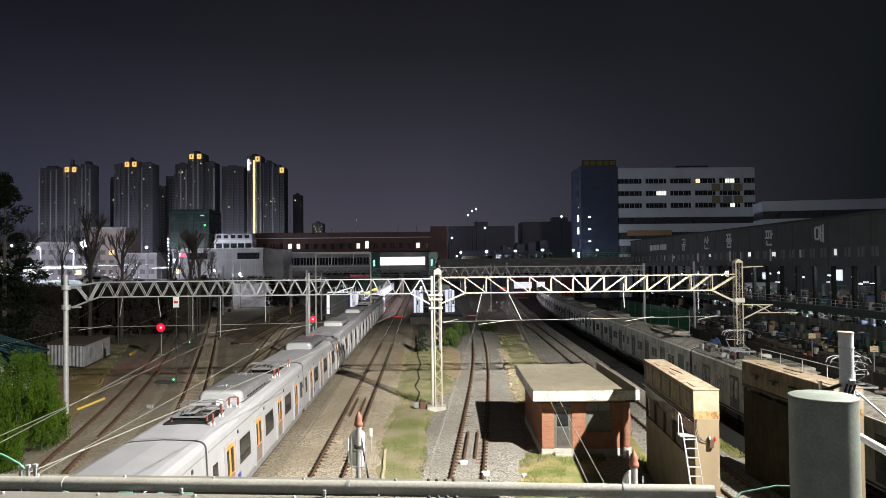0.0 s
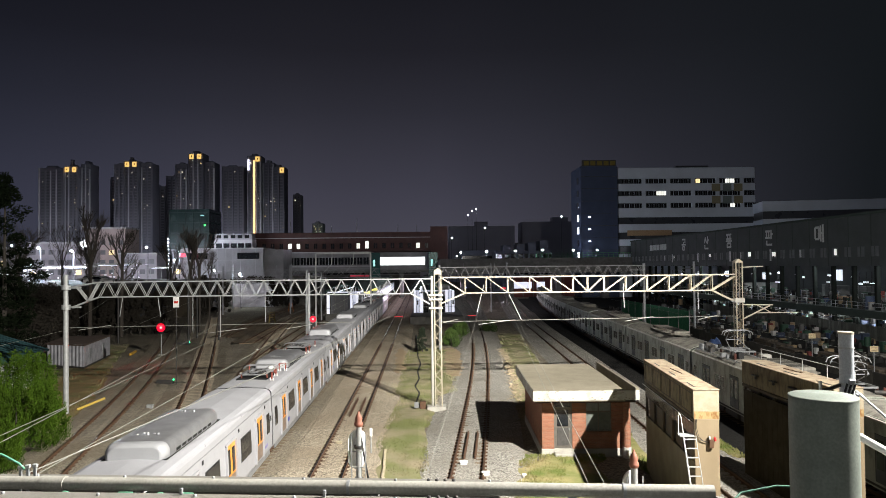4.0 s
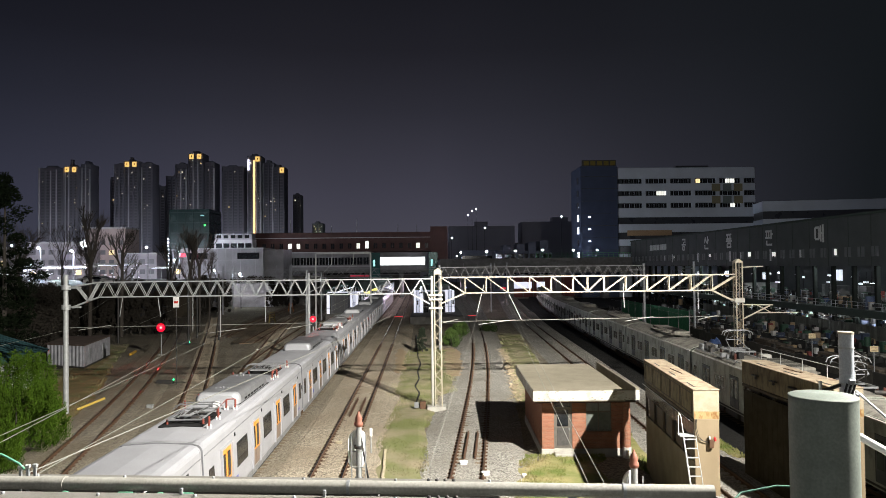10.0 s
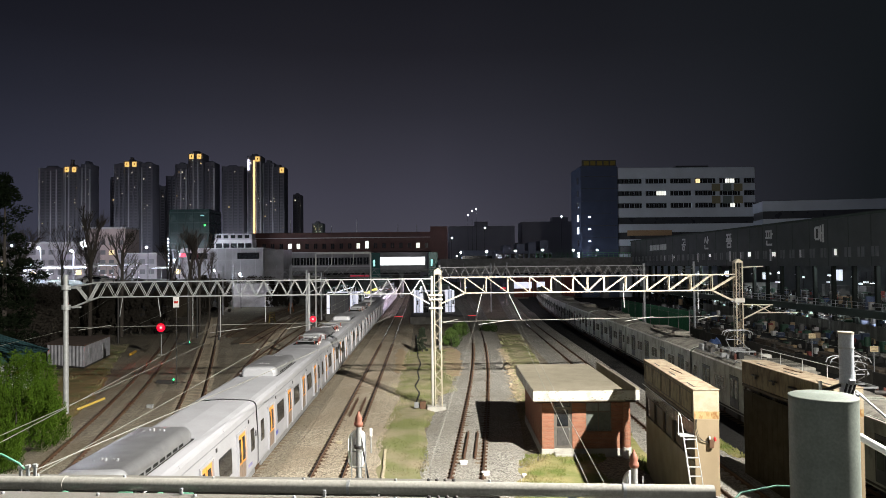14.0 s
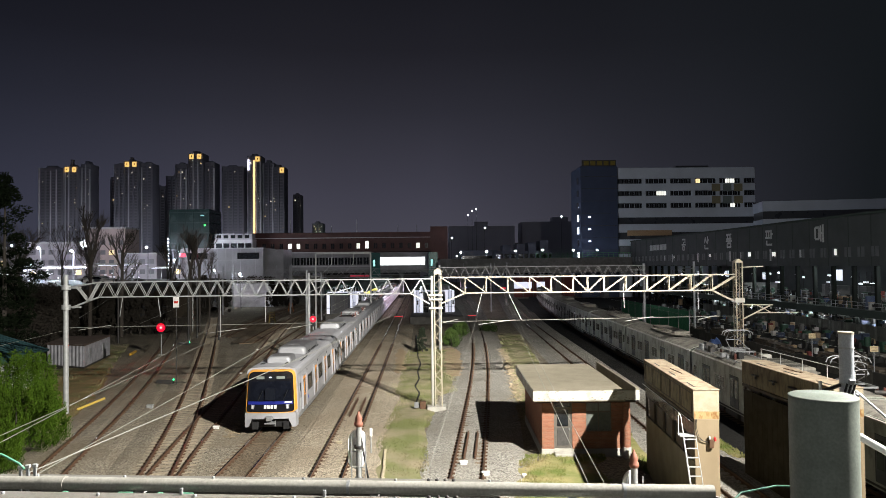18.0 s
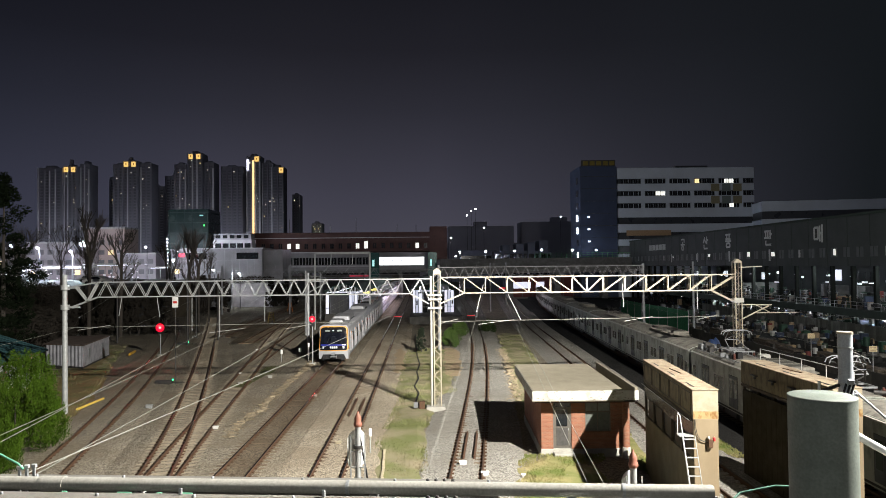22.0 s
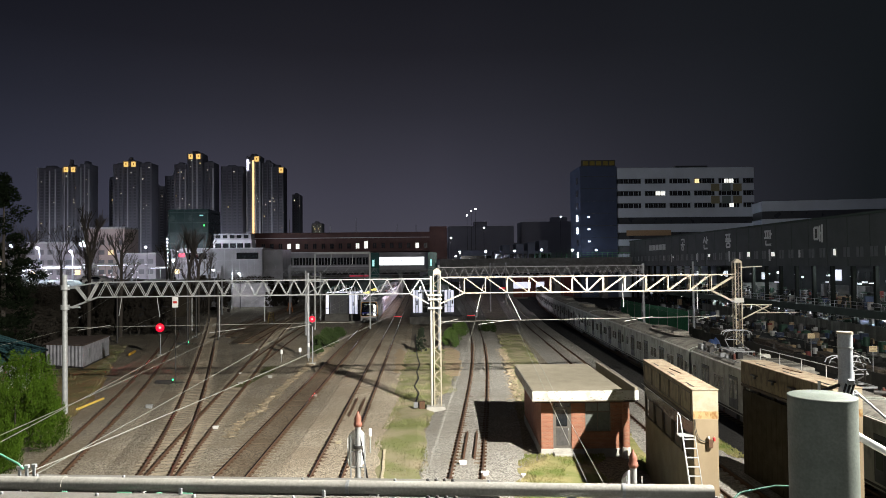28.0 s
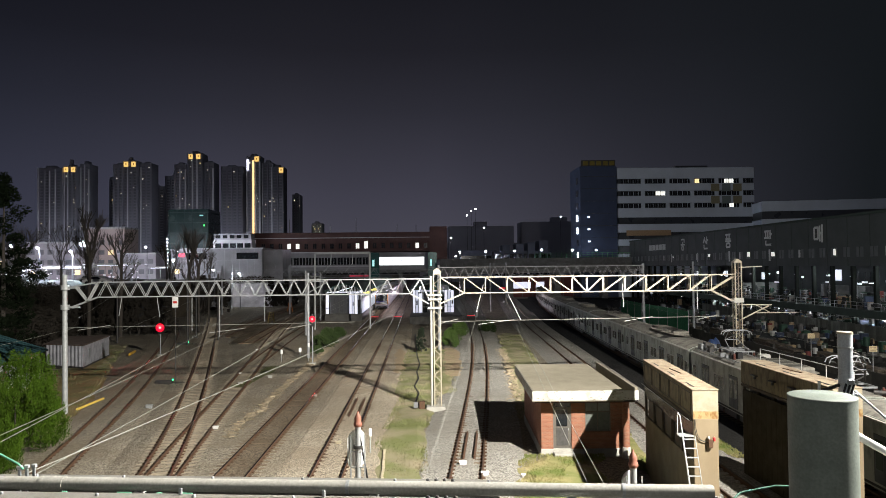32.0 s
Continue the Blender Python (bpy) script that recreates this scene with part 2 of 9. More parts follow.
def as_mesh(name, bm, material):
    me = bpy.data.meshes.new(name)
    bm.normal_update()
    bm.to_mesh(me)
    bm.free()
    for m in material if isinstance(material, (list, tuple)) else (material,):
        me.materials.append(m)
    return me


def part(name, bm, material, parent=None, label=""):
    me = bm if isinstance(bm, bpy.types.Mesh) else as_mesh(name, bm, material)
    ob = new(name, me)
    ob.parent = parent
    return tagged(ob, label)


def solo(name, bm, material, label, category, group="", kind="", at=(0, 0, 0), turn=0.0):
    """A thing that is one mesh."""
    ob = part(name, bm, material)
    ob.matrix_basis = pose(*at, 0, 0, turn)
    return tagged(ob, label, category, group, kind)


def box(lo, hi, bevel=0.0, bm=None, index=0, seg=1):
    bm = bm or bmesh.new()
    lo, hi = [min(a, b) for a, b in zip(lo, hi)], [max(a, b) for a, b in zip(lo, hi)]
    v = [bm.verts.new((x, y, z)) for z in (lo[2], hi[2]) for y in (lo[1], hi[1]) for x in (lo[0], hi[0])]
    fs = [bm.faces.new([v[i] for i in q]) for q in ((0, 2, 3, 1), (4, 5, 7, 6), (0, 1, 5, 4), (2, 6, 7, 3), (0, 4, 6, 2), (1, 3, 7, 5))]
    for f in fs:
        f.material_index = index
    if bevel:
        out = bmesh.ops.bevel(bm, geom=list({e for f in fs for e in f.edges}), offset=bevel, segments=seg, affect="EDGES")
        for f in out["faces"]:
            f.material_index = index
            f.smooth = seg > 1
    return bm


def tube(p, q, r, r2=None, seg=8, bm=None, index=0, cap=True):
    """A round bar from p to q, tapered from r to r2."""
    bm = bm or bmesh.new()
    p, q = Vector(p), Vector(q)
    r2 = r if r2 is None else r2
    d = (q - p).normalized()
    u = d.orthogonal().normalized()
    w = d.cross(u)
    ring = [[bm.verts.new(c + (u * math.cos(a) + w * math.sin(a)) * rr) for a in (2 * math.pi * k / seg for k in range(seg))] for c, rr in ((p, r), (q, r2))]
    for k in range(seg):
        f = bm.faces.new((ring[0][k], ring[0][(k + 1) % seg], ring[1][(k + 1) % seg], ring[1][k]))
        f.smooth, f.material_index = seg > 6, index
    if cap:
        for k, r_ in enumerate((ring[0][::-1], ring[1])):
            bm.faces.new([bm.verts.new(v.co) for v in r_]).material_index = index
    return bm


def bar(p, q, w, h=None, bm=None, up=(0, 0, 1), index=0):
    """A straight square bar (an angle iron or beam) from p to q."""
    bm = bm or bmesh.new()
    h = h or w
    p, q = Vector(p), Vector(q)
    d = (q - p).normalized()
    up = Vector(up)
    if abs(d.dot(up)) > 0.99:
        up = Vector((0, 1, 0))
    s = d.cross(up).normalized()
    t = s.cross(d)
    v = [bm.verts.new(c + s * (a * w / 2) + t * (b * h / 2)) for c in (p, q) for a, b in ((-1, -1), (1, -1), (1, 1), (-1, 1))]
    for k in range(4):
        bm.faces.new((v[k], v[(k + 1) % 4], v[4 + (k + 1) % 4], v[4 + k])).material_index = index
    bm.faces.new(v[3::-1]).material_index = index
    bm.faces.new(v[4:]).material_index = index
    bmesh.ops.recalc_face_normals(bm, faces=bm.faces[-6:])
    return bm


def lathe(profile, at=(0, 0, 0), seg=20, bm=None, smooth=True):
    """Radii and heights turned about an upright axis."""
    bm = bm or bmesh.new()
    rings = [[bm.verts.new((at[0] + r * math.cos(2 * math.pi * k / seg), at[1] + r * math.sin(2 * math.pi * k / seg), at[2] + z)) for k in range(seg)] for r, z in profile]
    for a, b in zip(rings, rings[1:]):
        for k in range(seg):
            bm.faces.new((a[k], a[(k + 1) % seg], b[(k + 1) % seg], b[k])).smooth = smooth
    for r_ in (rings[0][::-1], rings[-1]):
        bm.faces.new([bm.verts.new(v.co) for v in r_])
    return bm


def sweep(path, profile, bm=None, index=0, closed=True):
    """A profile of (across, up) carried along a level path of (x, y, z)."""
    bm = bm or bmesh.new()
    pts = [Vector(p) for p in path]
    rings = []
    for i, p in enumerate(pts):
        d = (pts[min(i + 1, len(pts) - 1)] - pts[max(i - 1, 0)])
        s = Vector((d.y, -d.x, 0)).normalized()
        rings.append([bm.verts.new(p + s * a + Vector((0, 0, b))) for a, b in profile])
    n = len(profile)
    for a, b in zip(rings, rings[1:]):
        for k in range(n if closed else n - 1):
            f = bm.faces.new((a[k], b[k], b[(k + 1) % n], a[(k + 1) % n]))
            f.material_index = index
    if closed:
        bm.faces.new(rings[0][::-1]).material_index = index
        bm.faces.new(rings[-1]).material_index = index
    bmesh.ops.recalc_face_normals(bm, faces=bm.faces[:])
    return bm


def wire(name, pts, r, material, label, category="cable", seg=5, sag=0.0, group="overhead wires", parent=None):
    """A cable through points, each span hanging a little."""
    path = []
    for a, b in zip(pts, pts[1:]):
        for k in range(9):
            t = k / 8
            p = Vector(a).lerp(Vector(b), t)
            p.z -= sag * 4 * t * (1 - t)
            if not path or (p - path[-1]).length > 1e-4:
                path.append(p)
    bm = bmesh.new()
    rings = []
    for i, p in enumerate(path):
        d = (path[min(i + 1, len(path) - 1)] - path[max(i - 1, 0)]).normalized()
        u = d.orthogonal().normalized()
        w = d.cross(u)
        rings.append([bm.verts.new(p + (u * math.cos(2 * math.pi * k / seg) + w * math.sin(2 * math.pi * k / seg)) * r) for k in range(seg)])
    for a, b in zip(rings, rings[1:]):
        for k in range(seg):
            bm.faces.new((a[k], a[(k + 1) % seg], b[(k + 1) % seg], b[k])).smooth = True
    if parent:
        return part(name, bm, material, parent, label)
    return solo(name, bm, material, label, category, group)


def line_at(points, y):
    """x on a polyline of (x, y) at the given y."""
    for (x0, y0), (x1, y1) in zip(points, points[1:]):
        if y <= y1:
            return x0 + (x1 - x0) * (y - y0) / (y1 - y0)
    (x0, y0), (x1, y1) = points[-2:]
    return x0 + (x1 - x0) * (y - y0) / (y1 - y0)


def smooth_line(points, step=2.0):
    """The polyline rounded into a gentle curve of (x, y)."""
    ys = np.arange(points[0][1], points[-1][1] + 0.01, step)
    xs = np.array([line_at(points, y) for y in ys])
    pad = 5
    full = np.concatenate([xs[0] + (xs[0] - xs[1:pad + 1])[::-1], xs, xs[-1] + (xs[-1] - xs[-pad - 1:-1])[::-1]])
    k = np.ones(2 * pad + 1) / (2 * pad + 1)
    return list(zip(np.convolve(full, k, "valid"), ys))

# ---- ground and tracks ----
def sheet(x0, y0, x1, y1, z, nx=1, ny=1, wobble=0.0):
    bm = bmesh.new()
    grid = [[bm.verts.new((x0 + (x1 - x0) * i / nx, y0 + (y1 - y0) * j / ny, z + wobble * noise.noise((i * 0.7, j * 0.7, z)))) for i in range(nx + 1)] for j in range(ny + 1)]
    for j in range(ny):
        for i in range(nx):
            bm.faces.new((grid[j][i], grid[j][i + 1], grid[j + 1][i + 1], grid[j + 1][i]))
    return bm


solo("ground", sheet(-2500, -300, 2500, 3000, -0.12), GROUND, "brown-grey gravel of a railway yard at night", "ground", kind="structure")

RAIL_PROFILE = [(-0.07, 0.0), (0.07, 0.0), (0.07, 0.015), (0.012, 0.035), (0.012, 0.10), (0.036, 0.115), (0.036, 0.145), (-0.036, 0.145), (-0.036, 0.115), (-0.012, 0.10), (-0.012, 0.035), (-0.07, 0.015)]


def sleeper_mesh(material):
    bm = box((-1.25, -0.13, -0.16), (1.25, 0.13, 0.035), 0.02)
    for s in (-1, 1):
        for o in (-0.115, 0.115):
            box((s * 0.75 + o - 0.055, -0.07, 0.033), (s * 0.75 + o + 0.055, 0.07, 0.09), 0.0, bm, 1)
    return as_mesh("sleeper", bm, (material, RUST))


def track(label, points, bed, sleeper_mat, bright, first=24.0, split=88.0, bed_z=0.0, wide=2.1, spacing=0.62, middle=None):
    """One line of track: ballast bed, two rails, sleepers."""
    line = smooth_line(points)
    top = thing("railway_track", (0, 0, 0), label, "railway track", "tracks of the yard", "structure")
    prof = [(-wide - 0.9, -0.14), (-wide, bed_z - 0.03), (-1.2, bed_z), (-0.6, bed_z - 0.015), (0.0, bed_z), (0.6, bed_z - 0.015), (1.2, bed_z), (wide, bed_z - 0.03), (wide + 0.9, -0.14)]
    part("ballast_bed", sweep([(x, y, 0) for x, y in line], prof, closed=False), bed, top)
    if middle:
        part("stained_ballast", sweep([(x, y, 0) for x, y in line], [(-1.0, bed_z - 0.03), (-0.9, bed_z + 0.008), (0.9, bed_z + 0.008), (1.0, bed_z - 0.03)], closed=False), middle, top, "rust-brown ballast between the rails")
    for s in (-0.75, 0.75):
        bm = sweep([(x + s, y, 0.035) for x, y in line], RAIL_PROFILE)
        for f in bm.faces:
            if f.normal.z > 0.9 and f.calc_center_median().z > 0.17:
                f.material_index = 1
        part("rail", bm, (RUST, RAILTOP if bright else RAILDULL), top, "rail with a worn bright top" if bright else "rusty rail")
    me = sleeper_mesh(sleeper_mat)
    far = []
    y = points[0][1] + 0.3
    while y < points[-1][1] - 0.5:
        x, x2 = line_at(line, y), line_at(line, y + 1)
        m = pose(x, y, random.uniform(-0.008, 0.008), 0, 0, -math.degrees(math.atan(x2 - x)) + random.uniform(-0.7, 0.7))
        if first <= y < split:
            ob = part("sleeper", me, None, top)
            ob.matrix_basis = m
        else:
            far.append(m)
        y += spacing
    bm = bmesh.new()
    for m in far[:700]:
        v = [bm.verts.new(m @ Vector((a, b, 0.034))) for a, b in ((-1.25, -0.13), (1.25, -0.13), (1.25, 0.13), (-1.25, 0.13))]
        w = [bm.verts.new(m @ Vector((a, b, -0.1))) for a, b in ((-1.25, -0.13), (1.25, -0.13), (1.25, 0.13), (-1.25, 0.13))]
        bm.faces.new(v)
        for k in range(4):
            bm.faces.new((w[k], w[(k + 1) % 4], v[(k + 1) % 4], v[k]))
    tagged(part("far_sleepers", bm, sleeper_mat, top), kind="stuff")
    return line


SLEEPER_DULL = mat("dusty_sleeper", (0.26, 0.225, 0.165), 0.9, 0, (0.18, 0.145, 0.10), 5, 0.3, per_object=0.15)
TRACK_A = [(-16.2, 25), (-18.9, 35.5), (-20.1, 41.5), (-22.7, 52.3), (-27.6, 70.3), (-33.8, 91.5), (-46.0, 130)]
TRACK_B = [(-11.3, 25), (-13.0, 33.6), (-15.4, 44), (-21.2, 65.3), (-30.0, 96.4), (-43.0, 141)]
TRACK_C = [(-11.4, 25), (-12.8, 33.6), (-14.2, 44), (-15.35, 54), (-17.4, 69), (-18.9, 80), (-22.5, 104), (-26.5, 140)]
TRACK_D = [(-8.63, -70), (-11.8, 400)]
TRACK_E = [(-4.6, 0), (-7.2, 400)]
TRACK_F = [(0.9, 24), (1.73, 32), (2.35, 38), (3.0, 44.4), (3.8, 52), (5.4, 70), (6.85, 92), (8.5, 130), (10.0, 165), (12.0, 260)]
TRACK_G = [(13.3, 20), (13.4, 34), (13.9, 44), (15.2, 69.3), (17.0, 112.4), (20.0, 154), (26, 230)]
TRACK_H = [(18.6, 8), (20.3, 41), (23.0, 95), (24.9, 125), (28.9, 170), (36, 215)]
track("rusty siding curving away beside the hedge", TRACK_A, BALLAST_DULL, SLEEPER_DULL, False, bed_z=0.05)
track("rusty siding running through a set of points", TRACK_B, BALLAST_DULL, SLEEPER, False, bed_z=0.02)
track("diverging rusty siding with pale concrete sleepers", TRACK_C, BALLAST_DULL, SLEEPER, False, first=30, bed_z=0.024)
track("rusty siding leaving the points towards the station", [(-17.6, 70), (-18.5, 84), (-19.6, 105), (-20.6, 150)], BALLAST_DULL, SLEEPER_DULL, False, bed_z=0.042, first=200, split=201)
track("dull siding along the station throat", [(-23.6, 92), (-25.0, 112), (-26.2, 180)], BALLAST_BROWN, SLEEPER_BROWN, False, bed_z=0.035, first=200, split=201)
track("dull siding towards the far side of the station", [(-29.5, 100), (-31.5, 130), (-33.0, 180)], BALLAST_BROWN, SLEEPER_BROWN, False, bed_z=0.04, first=200, split=201)
track("main line track with dark brown ballast", TRACK_D, BALLAST_DULL, SLEEPER_BROWN, True, bed_z=0.03, wide=1.9, middle=BALLAST_BROWN)
track("main line track with tan ballast", TRACK_E, BALLAST_TAN, SLEEPER_BROWN, True, bed_z=0.05, wide=2.3)
track("single track curving past the brick hut", TRACK_F, BALLAST_GREY, SLEEPER_BROWN, False, bed_z=0.05)
track("track leading through the train washer", TRACK_G, BALLAST_GREY, SLEEPER_DULL, False, bed_z=0.05)
track("stabling track under the parked train", TRACK_H, BALLAST_BLACK, SLEEPER_BROWN, False, first=200, split=201, wide=3.4)
solo("washer_bed", sheet(10.9, 18, 15.8, 42, -0.085, 8, 30, 0.03), BALLAST_BLACK, "near-black ballast under the train washer", "ballast", kind="structure")
# near-black sheet over the ground east of the parked train
solo("yard_paving", sheet(22.5, 10, 62, 205, -0.10, 20, 60, 0.02), mat("near_black_paving", (0.022, 0.022, 0.021), 0.95, 0, (0.012, 0.012, 0.011), 0.35, 0.3, fine=30, spec=0.1), "near-black paving of the goods yard", "paving", kind="structure")

# check rails and small boxes between the running rails
for line_, s, y0, y1 in ((TRACK_F, -0.28, 35.5, 41.0), (TRACK_F, 0.28, 35.5, 41.0), (TRACK_E, -0.28, 46, 52), (TRACK_E, 0.28, 46, 52)):
    solo("check_rail", sweep([(line_at(line_, y) + s, y, 0.03) for y in np.linspace(y0, y1, 5)], RAIL_PROFILE), RUST, "short rusty check rail between the running rails", "rail", "check rails")

# ---- grass strips and cable troughs ----
def ragged(centre, half, y0, y1, z, step=0.5, amp=0.5):
    """A strip with an uneven outline that follows a centre line."""
    bm = bmesh.new()
    rows, ys = [], np.arange(y0, y1, step)
    for i, y in enumerate(ys):
        taper = min(1.0, 0.2 + (i + 1) / 6, 0.2 + (len(ys) - i) / 6)
        c, h = line_at(centre, y), half * taper
        a = c - h - amp * noise.noise((y * 0.6, 3.1, z * 50))
        b = c + h + amp * noise.noise((y * 0.6, 9.7, z * 50))
        rows.append([bm.verts.new((a + (b - a) * k / 6, y, z + (0.03 if 0 < k < 6 else -0.06) + 0.012 * noise.noise((k * 1.3, y, 5)))) for k in range(7)])
    for r, q in zip(rows, rows[1:]):
        for k in range(6):
            bm.faces.new((r[k], r[k + 1], q[k + 1], q[k]))
    return bm


def blades(bm, centre, half, y0, y1, count, height, seed):
    rng = random.Random(seed)
    for _ in range(count):
        y = rng.uniform(y0, y1)
        x = line_at(centre, y) + rng.uniform(-half, half)
        if noise.noise((x * 0.5, y * 0.35, seed)) < -0.12:
            continue
        h, a = height * rng.uniform(0.4, 1.2), rng.uniform(0, math.pi)
        d = Vector((math.cos(a), math.sin(a), 0)) * 0.035
        p = Vector((x, y, 0.0))
        lean = Vector((rng.uniform(-0.06, 0.06), rng.uniform(-0.06, 0.06), h))
        bm.faces.new((bm.verts.new(p - d), bm.verts.new(p + d), bm.verts.new(p + lean)))
    return bm


for nm, centre, half, y0, y1, n, h, mtl, lab in (
        ("grass", [(-1.2, 25), (-1.5, 40), (-0.2, 60), (0.6, 90)], 1.3, 27, 84, 16000, 0.12, GRASS_DRY, "dry grass strip between the tracks"),
        ("grass", [(5.6, 28), (6.6, 34), (7.0, 36)], 2.0, 27.5, 36.2, 11000, 0.11, GRASS_GREEN, "short green grass in front of the hut"),
        ("grass", [(-0.5, 52), (0.0, 68), (0.6, 84)], 2.5, 53, 82, 9000, 0.10, GRASS_DRY, "patchy grass between the two middle tracks"),
        ("grass", [(7.6, 46), (9.2, 62), (11.8, 100)], 1.5, 44, 100, 9000, 0.12, GRASS_DRY, "dry grass strip along the cable trough"),
        ("grass", [(10.9, 33), (11.3, 45)], 0.6, 32.5, 42, 3000, 0.18, GRASS_GREEN, "green weeds beside the hut wall"),
        ("grass", [(-25.5, 44), (-33, 66), (-42, 92)], 2.6, 44, 92, 6000, 0.15, GRASS_DRY, "dry brown grass beside the siding"),
        ("grass", [(-15.8, 58), (-15.3, 64), (-15.5, 80)], 0.6, 58, 70, 1200, 0.16, mat("dull_weeds", (0.06, 0.075, 0.025), 0.9, 0, (0.16, 0.13, 0.07), 1.2, 0.5, fine=35), "weeds between the siding and the main line"),
        ("grass", [(15.9, 35), (16.2, 43)], 0.35, 35, 42, 900, 0.16, GRASS_GREEN, "bright weeds beside the washer track")):
    bm = ragged(centre, half, y0, y1, 0.012)
    solo(nm, blades(bm, centre, half * 1.1, y0, y1, n, h, int(y0 * 10 + half * 100)), mtl, lab, "grass", kind="stuff")


def trough(line_, y0, y1, w, name, label):
    top = thing(name, (0, 0, 0), label, "cable trough", kind="structure")
    y = y0
    me = as_mesh("lid", box((-w / 2, -0.49, -0.1), (w / 2, 0.49, 0.11), 0.015), TROUGH)
    while y < y1:
        ob = part("lid", me, None, top)
        x, x2 = line_at(line_, y), line_at(line_, y + 1)
        ob.matrix_basis = pose(x + random.uniform(-0.03, 0.03), y, random.uniform(-0.015, 0.015), 0, 0, -math.degrees(math.atan(x2 - x)) + random.uniform(-2, 2))
        y += 1.0


BROWN_GRASS = mat("withered_brown_grass", (0.20, 0.135, 0.06), 0.95, 0, (0.11, 0.11, 0.035), 0.5, 0.6, fine=30, amount=1.0)
for centre, half, y0, y1, n in (([(-25.6, 46), (-32.5, 67)], 2.3, 46, 67, 5000), ([(-33.2, 66), (-38.5, 84)], 1.6, 66, 84, 1500)):
    solo("grass", blades(ragged(centre, half, y0, y1, 0.03), centre, half, y0, y1, n, 0.12, int(y0)), BROWN_GRASS, "withered brown grass beside the siding", "grass", kind="stuff")


def stone_line(line_, y0, y1, w, label):
    """A ragged strip of broken stones, the larger ones each on its own."""
    top = thing("stone_kerb", (0, 0, 0), label, "kerb", kind="structure")
    rng = random.Random(int(y0 * 7 + w * 100))
    shapes = []
    for _ in range(7):
        bm = box((-0.16, -0.20, -0.08), (0.16, 0.20, 0.07), 0.03)
        for v in bm.verts:
            v.co += Vector((rng.uniform(-0.07, 0.07), rng.uniform(-0.08, 0.08), rng.uniform(-0.03, 0.03)))
        shapes.append(as_mesh("stone", bm, KERB))
    rest = bmesh.new()
    y, k = y0, 0
    while y < y1:
        x = line_at(line_, y) + rng.gauss(0, w * 0.42)
        if k < 110 and k % 2:
            part("stone", rng.choice(shapes), None, top).matrix_basis = pose(x, y, rng.uniform(-0.05, 0.01), rng.uniform(-8, 8), rng.uniform(-8, 8), rng.uniform(0, 360))
        for _ in range(9):
            r = rng.uniform(0.04, 0.12)
            p = Vector((line_at(line_, y) + rng.gauss(0, w * 0.9), y + rng.uniform(-0.3, 0.3), 0.01))
            vs = [rest.verts.new(p + Vector((rng.uniform(0.6, 1) * r * a, rng.uniform(0.6, 1) * r * b, rng.uniform(0.5, 0.9) * r * c))) for a, b, c in ((1, 0, 0), (-1, 0, 0), (0, 1, 0), (0, -1, 0), (0, 0, 1))]
            for a, b in ((0, 2), (2, 1), (1, 3), (3, 0)):
                rest.faces.new((vs[a], vs[b], vs[4]))
        y += rng.uniform(0.3, 0.5)
        k += 1
    tagged(part("rubble", rest, KERB, top, "small broken stones"), kind="stuff")


KERB = mat("weathered_kerb_stone", (0.34, 0.275, 0.185), 0.95, 0, (0.21, 0.16, 0.10), 2.5, 0.35, fine=25, per_object=0.3)
stone_line([(-11.75, 30), (-12.2, 120)], 41, 95, 0.38, "ragged row of tan stones beside the main line")
stone_line([(5.9, 40), (7.0, 55), (8.2, 70), (10.3, 110)], 45, 82, 0.34, "ragged row of pale kerb stones along the curving track")
trough([(-1.95, 28), (-2.2, 34)], 28, 38, 0.14, "cable_trough", "narrow pale concrete kerb in the grass")

# loose stones on the ballast near the bridge
bm = bmesh.new()
rng = random.Random(17)
for _ in range(5200):
    y = 27 + 45 * rng.random() ** 1.6
    x = rng.uniform(-20, 9)
    if any(abs(abs(x - line_at(t_, y)) - 0.75) < 0.12 for t_ in (TRACK_D, TRACK_E, TRACK_F)):
        continue
    r = rng.uniform(0.03, 0.075)
    p = Vector((x, y, 0.0 + r * 0.3))
    vs = [bm.verts.new(p + Vector((rng.uniform(0.6, 1) * r * a, rng.uniform(0.6, 1) * r * b, rng.uniform(0.5, 0.9) * r * c))) for a, b, c in ((1, 0, 0), (-1, 0, 0), (0, 1, 0), (0, -1, 0), (0, 0, 1))]
    for a, b in ((0, 2), (2, 1), (1, 3), (3, 0)):
        bm.faces.new((vs[a], vs[b], vs[4]))
solo("loose_stone", bm, mat("pale_stone", (0.25, 0.22, 0.17), 0.9, 0, (0.15, 0.13, 0.10), 0.7, 0.2), "loose pale stones scattered on the ballast", "stone", kind="stuff")

# ---- metro train ----
CAR_L = 18.97
CAR_PITCH = 19.55


def body_section(inset=0.0):
    """Half outline of a car body (across, up over the rail), from the sill to the roof's crown."""
    side = [(1.50, 0.80), (1.56, 0.95), (1.56, 2.05), (1.51, 2.95), (1.49, 3.27), (1.475, 3.50), (1.43, 3.60), (1.34, 3.68), (1.12, 3.74), (0.0, 3.795)]
    return [(max(x - inset, 0.0), z) for x, z in side]


